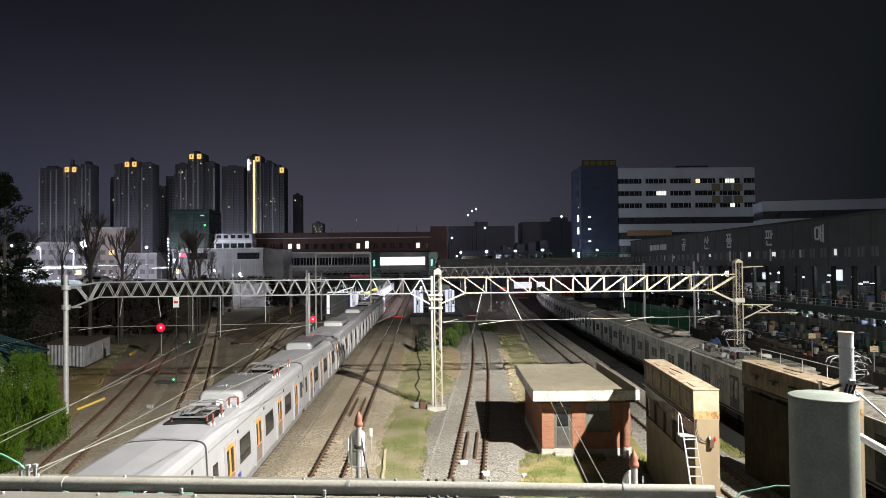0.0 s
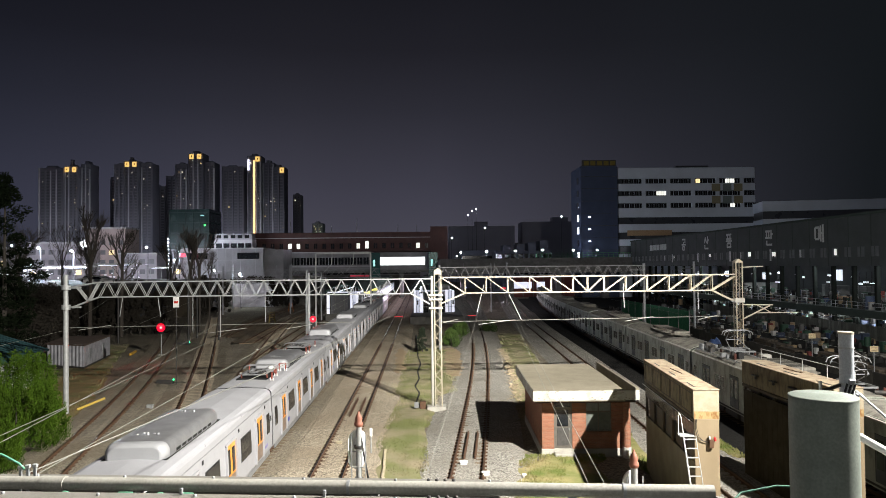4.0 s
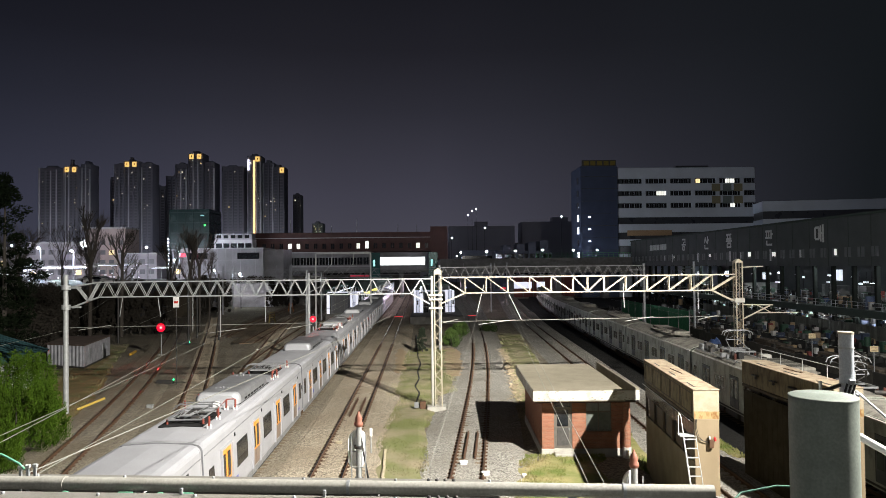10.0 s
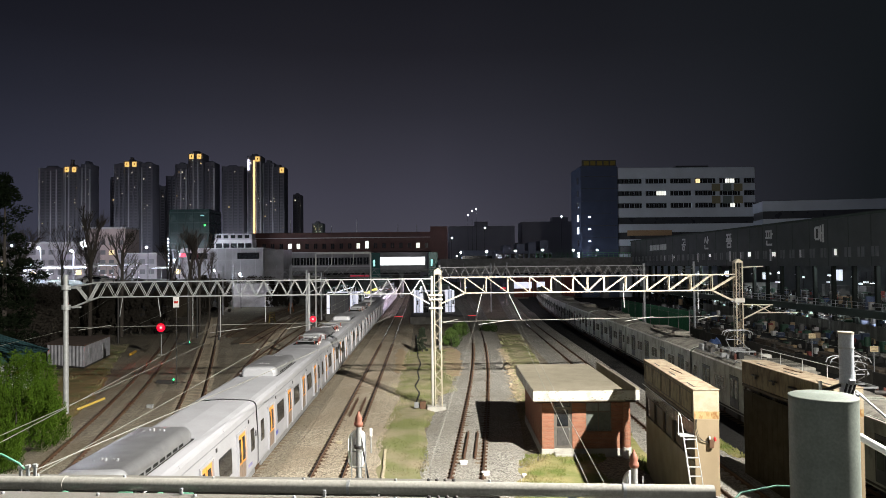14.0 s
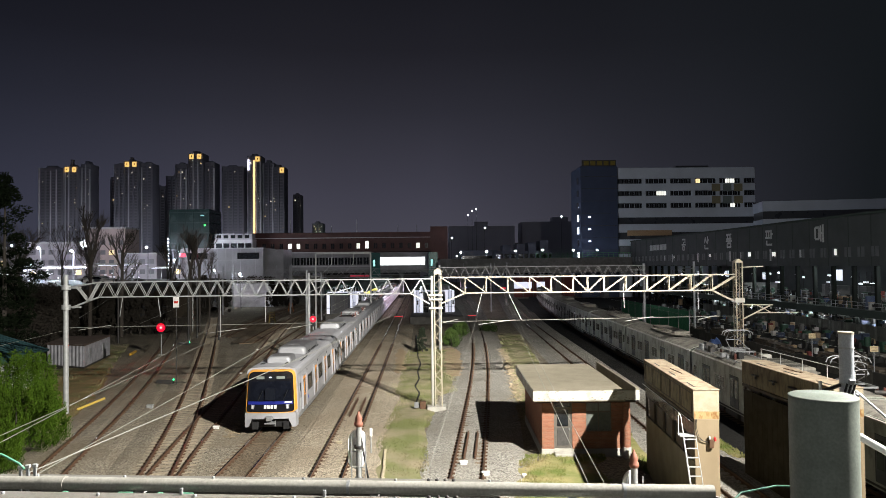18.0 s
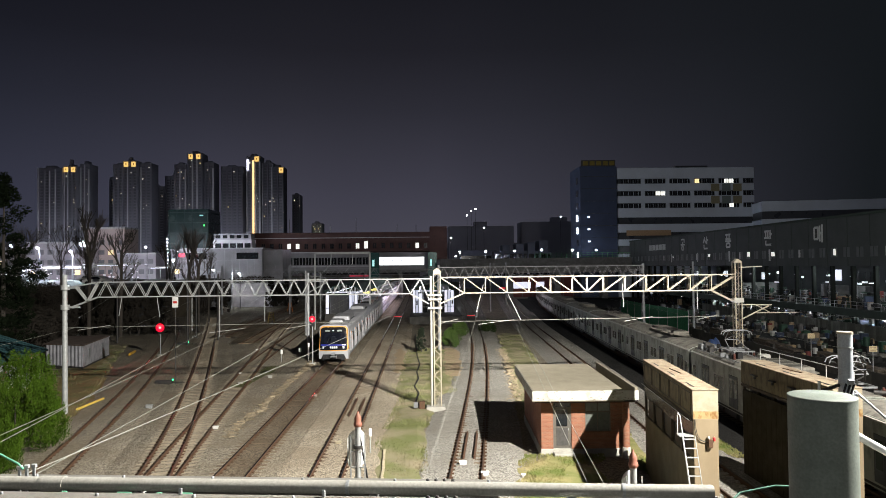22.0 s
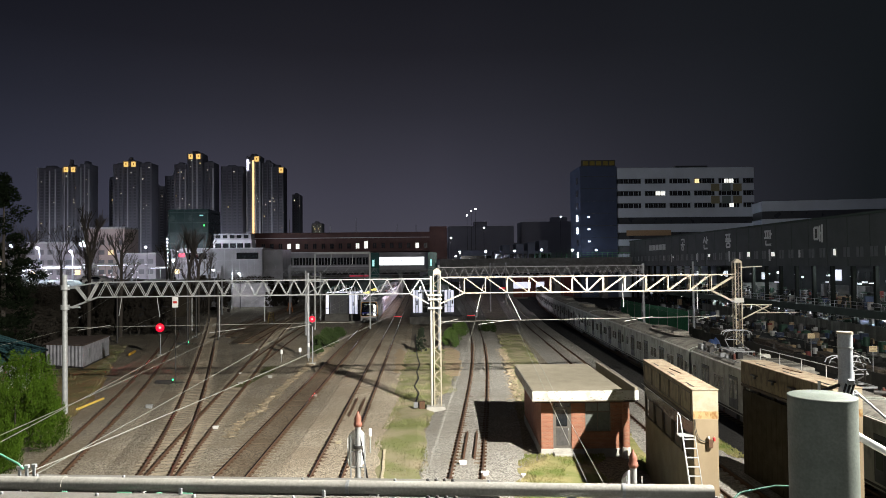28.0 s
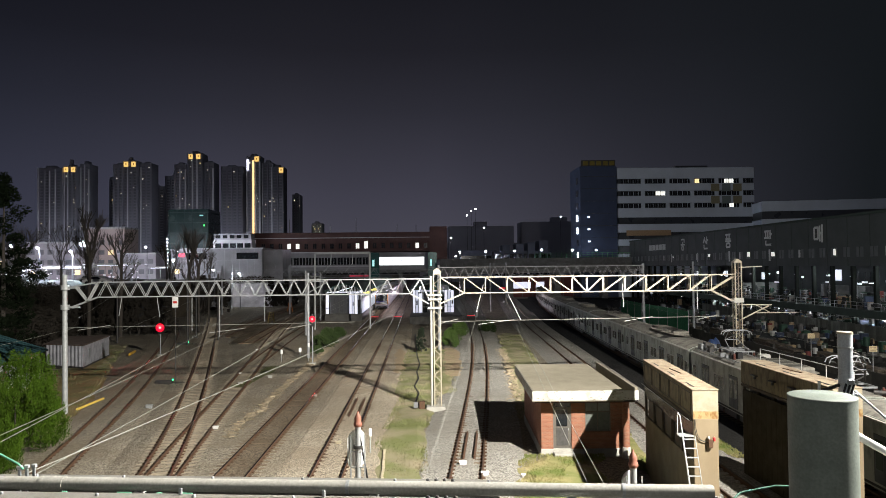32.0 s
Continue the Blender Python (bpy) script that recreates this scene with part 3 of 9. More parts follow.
def hull(y0, y1, lo=0, hi=10, inset=0.0):
    half = body_section(inset)[lo:hi]
    full = half + [(-x, z) for x, z in reversed(half) if x > 0]
    bm = bmesh.new()
    a, b = ([bm.verts.new((x, y, z)) for x, z in full] for y in (y0, y1))
    n = len(full)
    for k in range(n):
        bm.faces.new((a[k], a[(k + 1) % n], b[(k + 1) % n], b[k]))
    bmesh.ops.recalc_face_normals(bm, faces=bm.faces[:])
    for r_ in (a[::-1], b):
        bm.faces.new([bm.verts.new(v.co) for v in r_])
    return bm


def roof_sheet(y0, y1):
    """The sheet over the roof's crown, with a raised weld seam along each edge."""
    half = [(1.438, 3.605), (1.345, 3.69), (1.12, 3.751), (0.0, 3.806)]
    full = half + [(-x, z) for x, z in reversed(half) if x > 0]
    bm = bmesh.new()
    a, b = ([bm.verts.new((x, y, z)) for x, z in full] for y in (y0, y1))
    for k in range(len(full) - 1):
        bm.faces.new((a[k], a[k + 1], b[k + 1], b[k]))
    bmesh.ops.recalc_face_normals(bm, faces=bm.faces[:])
    return bm


def side_x(z):
    pts = body_section()
    for (x0, z0), (x1, z1) in zip(pts, pts[1:]):
        if z <= z1:
            return x0 + (x1 - x0) * (z - z0) / (z1 - z0)
    return 0.0


def side_panel(s, y0, y1, z0, z1, out, thick=0.03):
    """A panel that lies on the car's leaning side."""
    bm = bmesh.new()
    zs = [z0] + [z for z in (2.05,) if z0 < z < z1] + [z1]
    outer = [[bm.verts.new((s * (side_x(z) + out), y, z)) for z in zs] for y in (y0, y1)]
    inner = [[bm.verts.new((s * (side_x(z) + out - thick), y, z)) for z in zs] for y in (y0, y1)]
    for k in range(len(zs) - 1):
        bm.faces.new((outer[0][k], outer[1][k], outer[1][k + 1], outer[0][k + 1]))
        for e in (0, 1):
            bm.faces.new((outer[e][k], outer[e][k + 1], inner[e][k + 1], inner[e][k]))
    for k in (0, -1):
        bm.faces.new((outer[0][k], outer[1][k], inner[1][k], inner[0][k]))
    bmesh.ops.recalc_face_normals(bm, faces=bm.faces[:])
    return bm


def rounded_slab(lo, hi, r, bm=None):
    return box(lo, hi, r, bm, 0, 3)


SHEDS = [(0.035, 0), (0.055, 0.05), (0.034, 0.08), (0.055, 0.13), (0.034, 0.16), (0.055, 0.21), (0.034, 0.24), (0.052, 0.29), (0.022, 0.38)]


def pantograph(parent, y, facing=1):
    """A folded single-arm pantograph on a frame that four red insulators hold off the roof."""
    bm = bmesh.new()
    for x in (-0.62, 0.62):
        bar((x, y - 1.0, 4.01), (x, y + 1.0, 4.01), 0.05, bm=bm)
    for o in (-1.0, -0.35, 0.4, 1.0):
        bar((-0.62, y + o, 4.01), (0.62, y + o, 4.01), 0.05, bm=bm)
    for s in (-1, 1):
        bar((s * 0.62, y - 1.0, 4.01), (0, y + 0.4, 4.01), 0.035, bm=bm)
    frame_ = part("pantograph", bm, PANTO_GREY, parent, "folded grey pantograph on the roof")
    bm = bmesh.new()
    f = facing
    for s in (-1, 1):
        tube((s * 0.34, y - 0.95 * f, 4.06), (s * 0.14, y + 0.95 * f, 4.13), 0.026, bm=bm)
        tube((s * 0.20, y + 0.95 * f, 4.14), (s * 0.48, y - 0.60 * f, 4.23), 0.018, bm=bm)
    tube((-0.34, y - 0.95 * f, 4.06), (0.34, y - 0.95 * f, 4.06), 0.035, bm=bm)
    tube((-0.20, y + 0.95 * f, 4.14), (0.20, y + 0.95 * f, 4.14), 0.03, bm=bm)
    tube((0, y + 0.9 * f, 4.08), (0, y - 0.4 * f, 4.04), 0.045, bm=bm)
    part("arm", bm, PANTO_GREY, frame_)
    bm = tube((-0.45, y + 0.1 * f, 4.04), (0.40, y - 0.15 * f, 4.04), 0.04)
    box((-0.35, y + 0.30, 3.97), (0.05, y + 0.62, 4.07), 0.02, bm)
    box((0.15, y - 0.75, 3.97), (0.45, y - 0.50, 4.07), 0.02, bm)
    part("actuator", bm, DARK_STEEL, frame_, "dark actuator and springs")
    for o in (-0.82, -0.42):
        bm = tube((-0.60, y + o * f, 4.31), (0.60, y + o * f, 4.31), 0.024)
        for s in (-1, 1):
            tube((s * 0.60, y + o * f, 4.31), (s * 0.84, y + o * f, 4.25), 0.02, bm=bm)
            tube((s * 0.84, y + o * f, 4.25), (s * 0.95, y + o * f, 4.09), 0.018, bm=bm)
        part("contact_strip", bm, PANTO_GREY, frame_)
    bm = bmesh.new()
    for s in (-0.52, 0.52):
        bar((s, y - 0.82 * f, 4.27), (s, y - 0.42 * f, 4.27), 0.03, bm=bm)
    part("strip_tie", bm, PANTO_GREY, frame_)
    for x in (-0.68, 0.68):
        for o in (-0.92, 0.92):
            part("insulator", lathe([(r, z * 0.7) for r, z in SHEDS], (x, y + o, 3.76), 10), INSULATOR, frame_, "red-brown insulator")
    # black plate on the roof stands in for the frame's shadow
    part("roof_mat", box((-0.90, y - 1.25, 3.66), (0.75, y + 1.25, 3.826), 0.01), MAT_BLACK, frame_, "black plate for the shadow under the pantograph")


def hump(rings, half=1.0, low=3.66, top=4.27, r=0.30):
    """A roof unit with broad round shoulders, lofted through rings of (y, size)."""
    sec = [(-half, low), (-half, top - r)] + [(-half + r - r * math.cos(a), top - r + r * math.sin(a)) for a in (0.35, 0.8, 1.2, math.pi / 2)]
    sec += [(-x, z) for x, z in sec[::-1]]
    bm = bmesh.new()
    loops = [[bm.verts.new((x * f, y, low + (z - low) * f)) for x, z in sec] for y, f in rings]
    for a, b in zip(loops, loops[1:]):
        for k in range(len(sec) - 1):
            bm.faces.new((a[k], a[k + 1], b[k + 1], b[k])).smooth = True
    bm.faces.new(loops[0])
    bm.faces.new(loops[-1][::-1])
    bmesh.ops.recalc_face_normals(bm, faces=bm.faces[:])
    return bm


def arrester(parent, x, y, white=True):
    """A tall red roof insulator with a white foot."""
    part("roof_insulator", lathe(SHEDS, (x, y, 3.84), 10), INSULATOR, parent, "red-brown insulator")
    if white:
        for o in (-0.06, 0.06):
            part("insulator_foot", box((x + o - 0.025, y - 0.03, 3.66), (x + o + 0.025, y + 0.03, 3.90), 0.01), WHITE, parent)


def railcar(label, cab=False, panto=False):
    """One car; its own y runs from its near end (0) along the train."""
    paint = CAR_WHITE
    car = thing("metro_railcar", (0, 0, 0), label, "train car", "cars of the train")
    shift = 0.65 if cab else 0.0
    y0, y1 = (0.70 if cab else -0.40), CAR_L + shift
    part("body", hull(y0, y1), paint, car)
    part("roof", roof_sheet(y0 + 0.12, y1 - 0.1), CAR_ROOF, car, "matt grey roof sheet")
    for o in (4.4, 9.1, 13.9):
        part("roof_seam", hull(y0 + o, y0 + o + 0.035, 5, 10, -0.012), CAR_ROOF, car)
    for y in (([y1 - 0.12] if cab else [y0, y1 - 0.12])):
        part("end_rim", hull(y, y + 0.07, 0, 10, -0.006), paint, car)
    for s in (-1, 1):
        part("gutter", bar((s * 1.49, y0 + 0.15, 3.27), (s * 1.49, y1, 3.27), 0.03, 0.035), GREY_STEEL, car, "thin dark gutter")
        part("skirt", box((s * 1.46, y0 + 0.6, 0.60), (s * 1.53, y1 - 0.4, 0.86)), GREY_STEEL, car)
        doors = [2.30 + shift + 4.66 * k for k in range(4)]
        for d in doors:
            for k in (-1, 1):
                leaf = part("door", side_panel(s, d + k * 0.33 - 0.31, d + k * 0.33 + 0.31, 0.98, 2.86, 0.012), ORANGE, car, "orange sliding door leaf")
                part("window", side_panel(s, d + k * 0.33 - 0.20, d + k * 0.33 + 0.20, 1.74, 2.70, 0.018), GLASS, leaf)
                part("lower_panel", side_panel(s, d + k * 0.33 - 0.31, d + k * 0.33 + 0.31, 0.98, 1.66, 0.016), DOOR_GREY, leaf)
                part("jamb", side_panel(s, d + k * 0.70 - 0.05, d + k * 0.70 + 0.05, 0.92, 2.95, 0.085, 0.10), paint, car)
            part("lintel", side_panel(s, d - 0.75, d + 0.75, 2.9, 3.0, 0.06, 0.09), paint, car)
            part("door_lamp", side_panel(s, d + 1.2, d + 1.35, 3.02, 3.16, 0.02), BLACK, car)
        for a, b in zip(doors, doors[1:]):
            mid = (a + b) / 2
            win = part("window", side_panel(s, mid - 0.80, mid + 0.80, 1.74, 2.64, 0.012), GLASS, car, "dark side window")
            part("window_frame", side_panel(s, mid - 0.85, mid + 0.85, 1.69, 2.69, 0.006), BLACK, win)
        for mid in ([y1 - 0.85] if cab else [y0 + 0.85, y1 - 0.85]):
            part("end_window", side_panel(s, mid - 0.3, mid + 0.3, 1.72, 2.66, 0.012), GLASS, car)
        part("side_display", side_panel(s, y1 - 0.36, y1 - 0.20, 2.2, 2.45, 0.02), BLACK, car)
        part("line_number_mark", side_panel(s, doors[0] + 1.15, doors[0] + 1.6, 1.2, 1.4, 0.012), BLUE, car, "small blue mark")
        part("wordmark_bar", side_panel(s, doors[-1] + 0.85, doors[-1] + 1.7, 1.15, 1.28, 0.012), WORDMARK, car, "pale violet bar of lettering")
    # roof air-conditioner: one metal casing, the floodlit end put in as a paler colour
    ac0, ac1 = 6.25 + shift, 11.95 + shift
    ac = part("air_conditioner", hump(((ac0 + 0.16, 0.93), (ac0 + 0.30, 0.985), (ac0 + 0.5, 1.0), (ac1 - 0.6, 1.0), (ac1 - 0.25, 0.97), (ac1 - 0.05, 0.86), (ac1, 0.72))), AC_TOP, car, "long polished metal air-conditioner")
    part("end_cover", hump(((ac0 - 0.05, 0.80), (ac0 + 0.0, 0.88), (ac0 + 0.10, 0.95), (ac0 + 0.34, 0.992), (ac0 + 0.36, 0.98))), SILVER, ac, "end cover paled for the light on it")
    part("base_flange", box((-1.04, ac0 - 0.05, 3.60), (1.04, ac1 + 0.02, 3.77), 0.02), MAT_BLACK, ac)
    for y, n in ((ac0 + 1.25, 5), (ac1 - 0.9, 5)):
        for k in range(n):
            part("fan_fitting", box((-0.42 + k * 0.17, y - 0.05 + 0.12 * (k % 2), 4.26), (-0.36 + k * 0.17, y + 0.03 + 0.12 * (k % 2), 4.29 + 0.03 * (k % 3)), 0.01), SILVER, ac)
    for k in range(7):
        part("side_louvre", box((0.985, ac0 + 0.9 + k * 0.55, 3.80), (1.008, ac0 + 1.3 + k * 0.55, 3.90), 0.006), MAT_BLACK, ac)
    if panto:
        pantograph(car, 3.15, -1)
        pantograph(car, 15.6, 1)
        for x, y in ((1.05, 1.75), (0.95, 3.25), (0.75, 5.1), (1.1, 5.2), (1.0, 12.9), (1.1, 13.6), (0.95, 17.2)):
            arrester(car, x, y)
        for x, y in ((-0.95, 5.0), (-1.0, 12.6)):
            arrester(car, x, y, False)
        part("switch_box", box((0.05, 5.45, 3.76), (0.32, 5.68, 4.03), 0.03), WHITE, car, "small white roof box")
        part("roof_cable", tube((0.95, 3.25, 4.20), (0.75, 5.1, 4.20), 0.015), INSULATOR, car, "dull red roof cable")
        part("roof_cable", tube((0.75, 5.1, 4.20), (1.1, 5.2, 4.20), 0.025), INSULATOR, car)
        part("roof_cable", tube((1.0, 12.9, 4.20), (1.1, 13.6, 4.20), 0.025), INSULATOR, car)
        part("roof_conduit", tube((1.15, 5.2, 3.74), (1.15, 13.4, 3.74), 0.025), CAR_ROOF, car)
    # gangway bellows, underframe, bogies
    part("gangway", box((-0.75, y1, 0.95), (0.75, y1 + 0.18, 3.4), 0.05), BLACK, car)
    for a, b in ((5.6, 8.0), (8.4, 11.6), (12.0, 14.0)):
        part("underfloor_box", box((-1.35, a, 0.28), (1.35, b, 0.82), 0.04), DARK_STEEL, car)
    for c in (2.6 + shift, 16.0 + shift):
        bogie = part("bogie", box((-1.05, c - 1.5, 0.42), (1.05, c + 1.5, 0.62), 0.05), DARK_STEEL, car)
        for w in (-1.05, 1.05):
            for s in (-1, 1):
                part("wheel", tube((s * 0.68, c + w, 0.43), (s * 0.82, c + w, 0.43), 0.43, seg=16), DARK_STEEL, bogie)
    if cab:
        cab_front(car)
    return car


def face_outline(w_low, w_top, z0, z1, r, n=6, low_r=0.0):
    """An upright face with rounded corners, as (x, z)."""
    pts = []
    if low_r:
        for k in range(n + 1):
            a = math.pi / 2 * k / n
            pts.append((-(w_low - low_r + low_r * math.cos(a)), z0 + low_r - low_r * math.sin(a)))
        pts += [(-x, z) for x, z in pts[::-1]]
    else:
        pts += [(-w_low, z0), (w_low, z0)]
    for k in range(n + 1):
        a = math.pi / 2 * k / n
        pts.append((w_top - r + r * math.cos(a), z1 - r * 0.7 + r * 0.7 * math.sin(a)))
    for k in range(n + 1):
        a = math.pi / 2 * (1 - k / n)
        pts.append((-(w_top - r + r * math.cos(a)), z1 - r * 0.7 + r * 0.7 * math.sin(a)))
    return pts


def slab(pts, y_front, y_back, lean=0.0, grow=1.0, mid=2.3):
    """An outline in (x, z) given thickness along y; the front leans back with height, the back may be larger."""
    bm = bmesh.new()
    a = [bm.verts.new((x, y_front + lean * max(z - 1.2, 0), z)) for x, z in pts]
    b = [bm.verts.new((x * grow, y_back, mid + (z - mid) * (1 + (grow - 1) * 0.5))) for x, z in pts]
    n = len(pts)
    for k in range(n):
        bm.faces.new((a[k], a[(k + 1) % n], b[(k + 1) % n], b[k]))
    bm.faces.new(a[::-1])
    bm.faces.new(b)
    bmesh.ops.recalc_face_normals(bm, faces=bm.faces[:])
    return bm


def bowed(bm, bow=0.085):
    """Bends a cab panel round the nose: its sides lie farther back than its middle."""
    for x in (-1.1, -0.75, -0.38, 0.0, 0.38, 0.75, 1.1):
        bmesh.ops.bisect_plane(bm, geom=bm.verts[:] + bm.edges[:] + bm.faces[:], plane_co=(x, 0, 0), plane_no=(1, 0, 0))
    for v in bm.verts:
        v.co.y += bow * v.co.x ** 2
    return bm


def cab_front(car):
    L = 0.12
    part("nose", bowed(slab(face_outline(1.515, 1.43, 1.0, 3.66, 0.50), 0.45, 0.80, L * 0.5, 1.02)), CAR_WHITE, car, "white tapering cab nose")
    head = part("cab_surround", bowed(slab(face_outline(1.47, 1.36, 1.14, 3.62, 0.42, low_r=0.2), 0.10, 0.58, L, 1.045)), CAB_ORANGE, car, "orange frame round the driver's cab")
    part("cab_mask", bowed(slab(face_outline(1.405, 1.30, 1.20, 3.555, 0.38, low_r=0.18), 0.07, 0.30, L)), CAB_BLACK, head, "glossy black cab front")
    screen = part("windscreen", bowed(slab(face_outline(1.26, 1.17, 1.82, 2.98, 0.15), 0.05, 0.30, L)), SCREEN, head, "dark blue-tinted windscreen")
    for x in (-0.72, 0.02, 0.74):
        part("wiper", bowed(slab([(x, 1.86), (x + 0.02, 1.86), (x + 0.30, 2.45), (x + 0.28, 2.45)], 0.035, 0.06, L)), BLACK, screen)
    part("cab_seat", bowed(slab(face_outline(0.30, 0.26, 1.9, 2.62, 0.12), 0.046, 0.055, L)), SEAT_BLUE, screen, "dim seat back behind the glass")
    part("destination_display", bowed(slab(face_outline(0.95, 0.93, 3.08, 3.32, 0.05), 0.05, 0.40, L)), GLASS, head)
    for s in (-1, 1):
        part("display_panel", bowed(slab([(s * 0.60 - 0.24, 3.12), (s * 0.60 + 0.24, 3.12), (s * 0.60 + 0.24, 3.28), (s * 0.60 - 0.24, 3.28)], 0.035, 0.42, L)), PANEL_GREEN, head)
        lampcase = part("tail_lamp", bowed(slab([(s * 1.04 - 0.08, 1.38), (s * 1.04 + 0.08, 1.38), (s * 1.02 + 0.10, 1.62), (s * 1.02 - 0.10, 1.62)], 0.045, 0.2, L)), SILVER, head)
        part("tail_lens", bowed(slab([(s * 1.03 - 0.035, 1.41), (s * 1.03 + 0.035, 1.41), (s * 1.03 + 0.035, 1.59), (s * 1.03 - 0.035, 1.59)], 0.035, 0.06, L)), WHITE, lampcase)
    part("top_lamp", lathe([(0.06, 0), (0.06, 0.03)], (0, 0.25, 3.2), 10), COOL_GLOW, head)
    part("blue_band", bowed(slab([(-1.33, 1.64), (1.33, 1.64), (1.31, 1.83), (-1.31, 1.83)], 0.055, 0.3, L)), NAVY, head, "blue band under the windscreen")
    for k in range(4):
        part("number_bar", bowed(slab([(-0.36 + k * 0.20, 1.40), (-0.21 + k * 0.20, 1.40), (-0.21 + k * 0.20, 1.60), (-0.36 + k * 0.20, 1.60)], 0.05, 0.2, L)), WHITE, head)
    part("name_bar", bowed(slab([(0.85, 1.71), (1.26, 1.71), (1.26, 1.79), (0.85, 1.79)], 0.045, 0.2, L)), WHITE, head)
    bumper = part("bumper", bowed(slab(face_outline(1.50, 1.50, 0.80, 1.14, 0.03), 0.02, 0.8, 0, 1.03)), CAR_WHITE, car, "white bumper below the cab")
    for s in (-1, 1):
        part("bumper_leg", bowed(slab([(s * 1.50, 0.30), (s * 1.30, 0.30), (s * 1.14, 0.66), (s * 1.10, 0.80), (s * 1.50, 0.80)], 0.03, 0.7, 0, 1.03)), CAR_WHITE, bumper)
        part("steps", box((s * 0.75, 0.2, 0.15), (s * 1.1, 0.7, 0.6), 0.02), BLACK, bumper)
        part("cab_door", side_panel(s, 1.30, 1.87, 0.98, 2.86, 0.012), CAR_WHITE, car)
        part("cab_door_window", side_panel(s, 1.42, 1.75, 1.75, 2.66, 0.018), GLASS, car)
        part("handrail", tube((s * 1.6, 1.2, 1.1), (s * 1.6, 1.2, 2.2), 0.02), STEEL, car)
        part("roof_walkway", box((s * 1.16, 3.6, 3.68), (s * 1.24, 6.2, 3.745), 0.01), BLACK, car, "black roof walkway strip")
    part("coupler", box((-0.18, -0.28, 0.72), (0.18, 0.5, 1.0), 0.04), GREY_STEEL, car)
    part("coupler_arm", box((-0.30, -0.12, 0.50), (0.30, 0.3, 0.62), 0.03), GREY_STEEL, car)
    part("coupler_hose", tube((0.35, 0.0, 0.7), (0.3, 0.1, 0.35), 0.03), GREY_STEEL, car)
    part("underframe", box((-1.25, 0.35, 0.25), (1.25, 1.2, 0.95), 0.05), BLACK, car)
    ac = part("cab_air_conditioner", hump(((2.55, 0.82), (2.60, 0.90), (2.72, 0.97), (2.95, 1.0), (4.1, 1.0), (4.35, 0.97), (4.5, 0.85)), 0.78, 3.62, 4.17, 0.26), AC_TOP, car, "small metal air-conditioner")
    # near end paler again, the light on it put into the colour
    part("end_cover", hump(((2.50, 0.80), (2.54, 0.88), (2.64, 0.95), (2.86, 0.99), (2.88, 0.98)), 0.78, 3.62, 4.17, 0.26), SILVER, ac, "end cover paled for the light on it")
    part("roof_antenna", box((0.55, 1.9, 3.72), (0.70, 2.25, 3.85), 0.02), BLACK, car)
    part("roof_line", box((-1.0, 2.0, 3.68), (-0.75, 2.4, 3.79), 0.02), BLACK, car)


CAB_ORANGE = mat("cab_orange_paint", (0.66, 0.32, 0.05), 0.4, 0, (0.60, 0.27, 0.04), 2, 0.02)
NAVY = mat("navy_band", (0.014, 0.022, 0.20), 0.35, 0, (0.010, 0.016, 0.15), 2, 0.0)
AC_TOP = mat("polished_roof_metal", (0.32, 0.32, 0.33), 0.40, 0.6, (0.24, 0.24, 0.25), 1.6, 0.04)
MAT_BLACK = mat("roof_matt_black", (0.018, 0.018, 0.018), 0.85, 0, (0.03, 0.03, 0.03), 4, 0.1, spec=0.1)
PANTO_GREY = mat("pantograph_grey", (0.25, 0.255, 0.26), 0.5, 0.3, (0.17, 0.17, 0.175), 5, 0.05)
CAB_BLACK = mat("cab_gloss_black", (0.008, 0.008, 0.010), 0.12, 0, (0.012, 0.012, 0.014), 2, 0.0, spec=0.6)
SCREEN = mat("tinted_windscreen", (0.005, 0.006, 0.010), 0.12, 0, (0.010, 0.012, 0.018), 1.6, 0.0, spec=0.3)
SEAT_BLUE = mat("dim_blue_seat", (0.008, 0.010, 0.016), 0.3, spec=0.2)
WORDMARK = mat("violet_lettering", (0.24, 0.22, 0.42), 0.5)
OLD_BODY = streak_mat("old_train_cream_paint", (0.43, 0.445, 0.385), (0.19, 0.195, 0.16), 0.55, 0.75, 1.0, 0.5)
OLD_ROOF = streak_mat("old_train_grey_roof", (0.25, 0.235, 0.20), (0.12, 0.11, 0.095), 0.85, 0.8, 1.4, 1.4)
OLD_DOOR = streak_mat("old_train_door", (0.10, 0.11, 0.115), (0.06, 0.065, 0.066), 0.5, 0.7, 1.2, 0.6)
DOOR_GREY = mat("door_lower_grey", (0.24, 0.18, 0.14), 0.4, 0.2, (0.18, 0.13, 0.10), 2, 0.03)
PANEL_GREEN = mat("display_grey", (0.20, 0.23, 0.21), 0.4, 0, (0.15, 0.17, 0.15), 3, 0.0)

# near end of the train's last car along the track, against the seconds
TRAIN = [(0.0, -53.9), (3.0, -46.65), (6.0, -35.82), (9.0, -20.99), (12.0, -2.43), (14.0, 12.07), (17.0, 33.95), (20.0, 56.05), (22.0, 71.2), (24.0, 86.9), (25.0, 94.7), (28.0, 119.9), (30.0, 138.3), (32.0, 157.0)]
cab_car = railcar("white metro car with a yellow-framed black cab end", cab=True)
trailer = railcar("white metro car with orange doors and one roof air-conditioner")
motor = railcar("white metro car with orange doors and two folded pantographs", panto=True)
CARS = [cab_car, trailer, motor]
for k in range(3, 10):
    CARS.append(copy_thing(motor if k in (4, 8) else trailer, Matrix.Identity(4)))


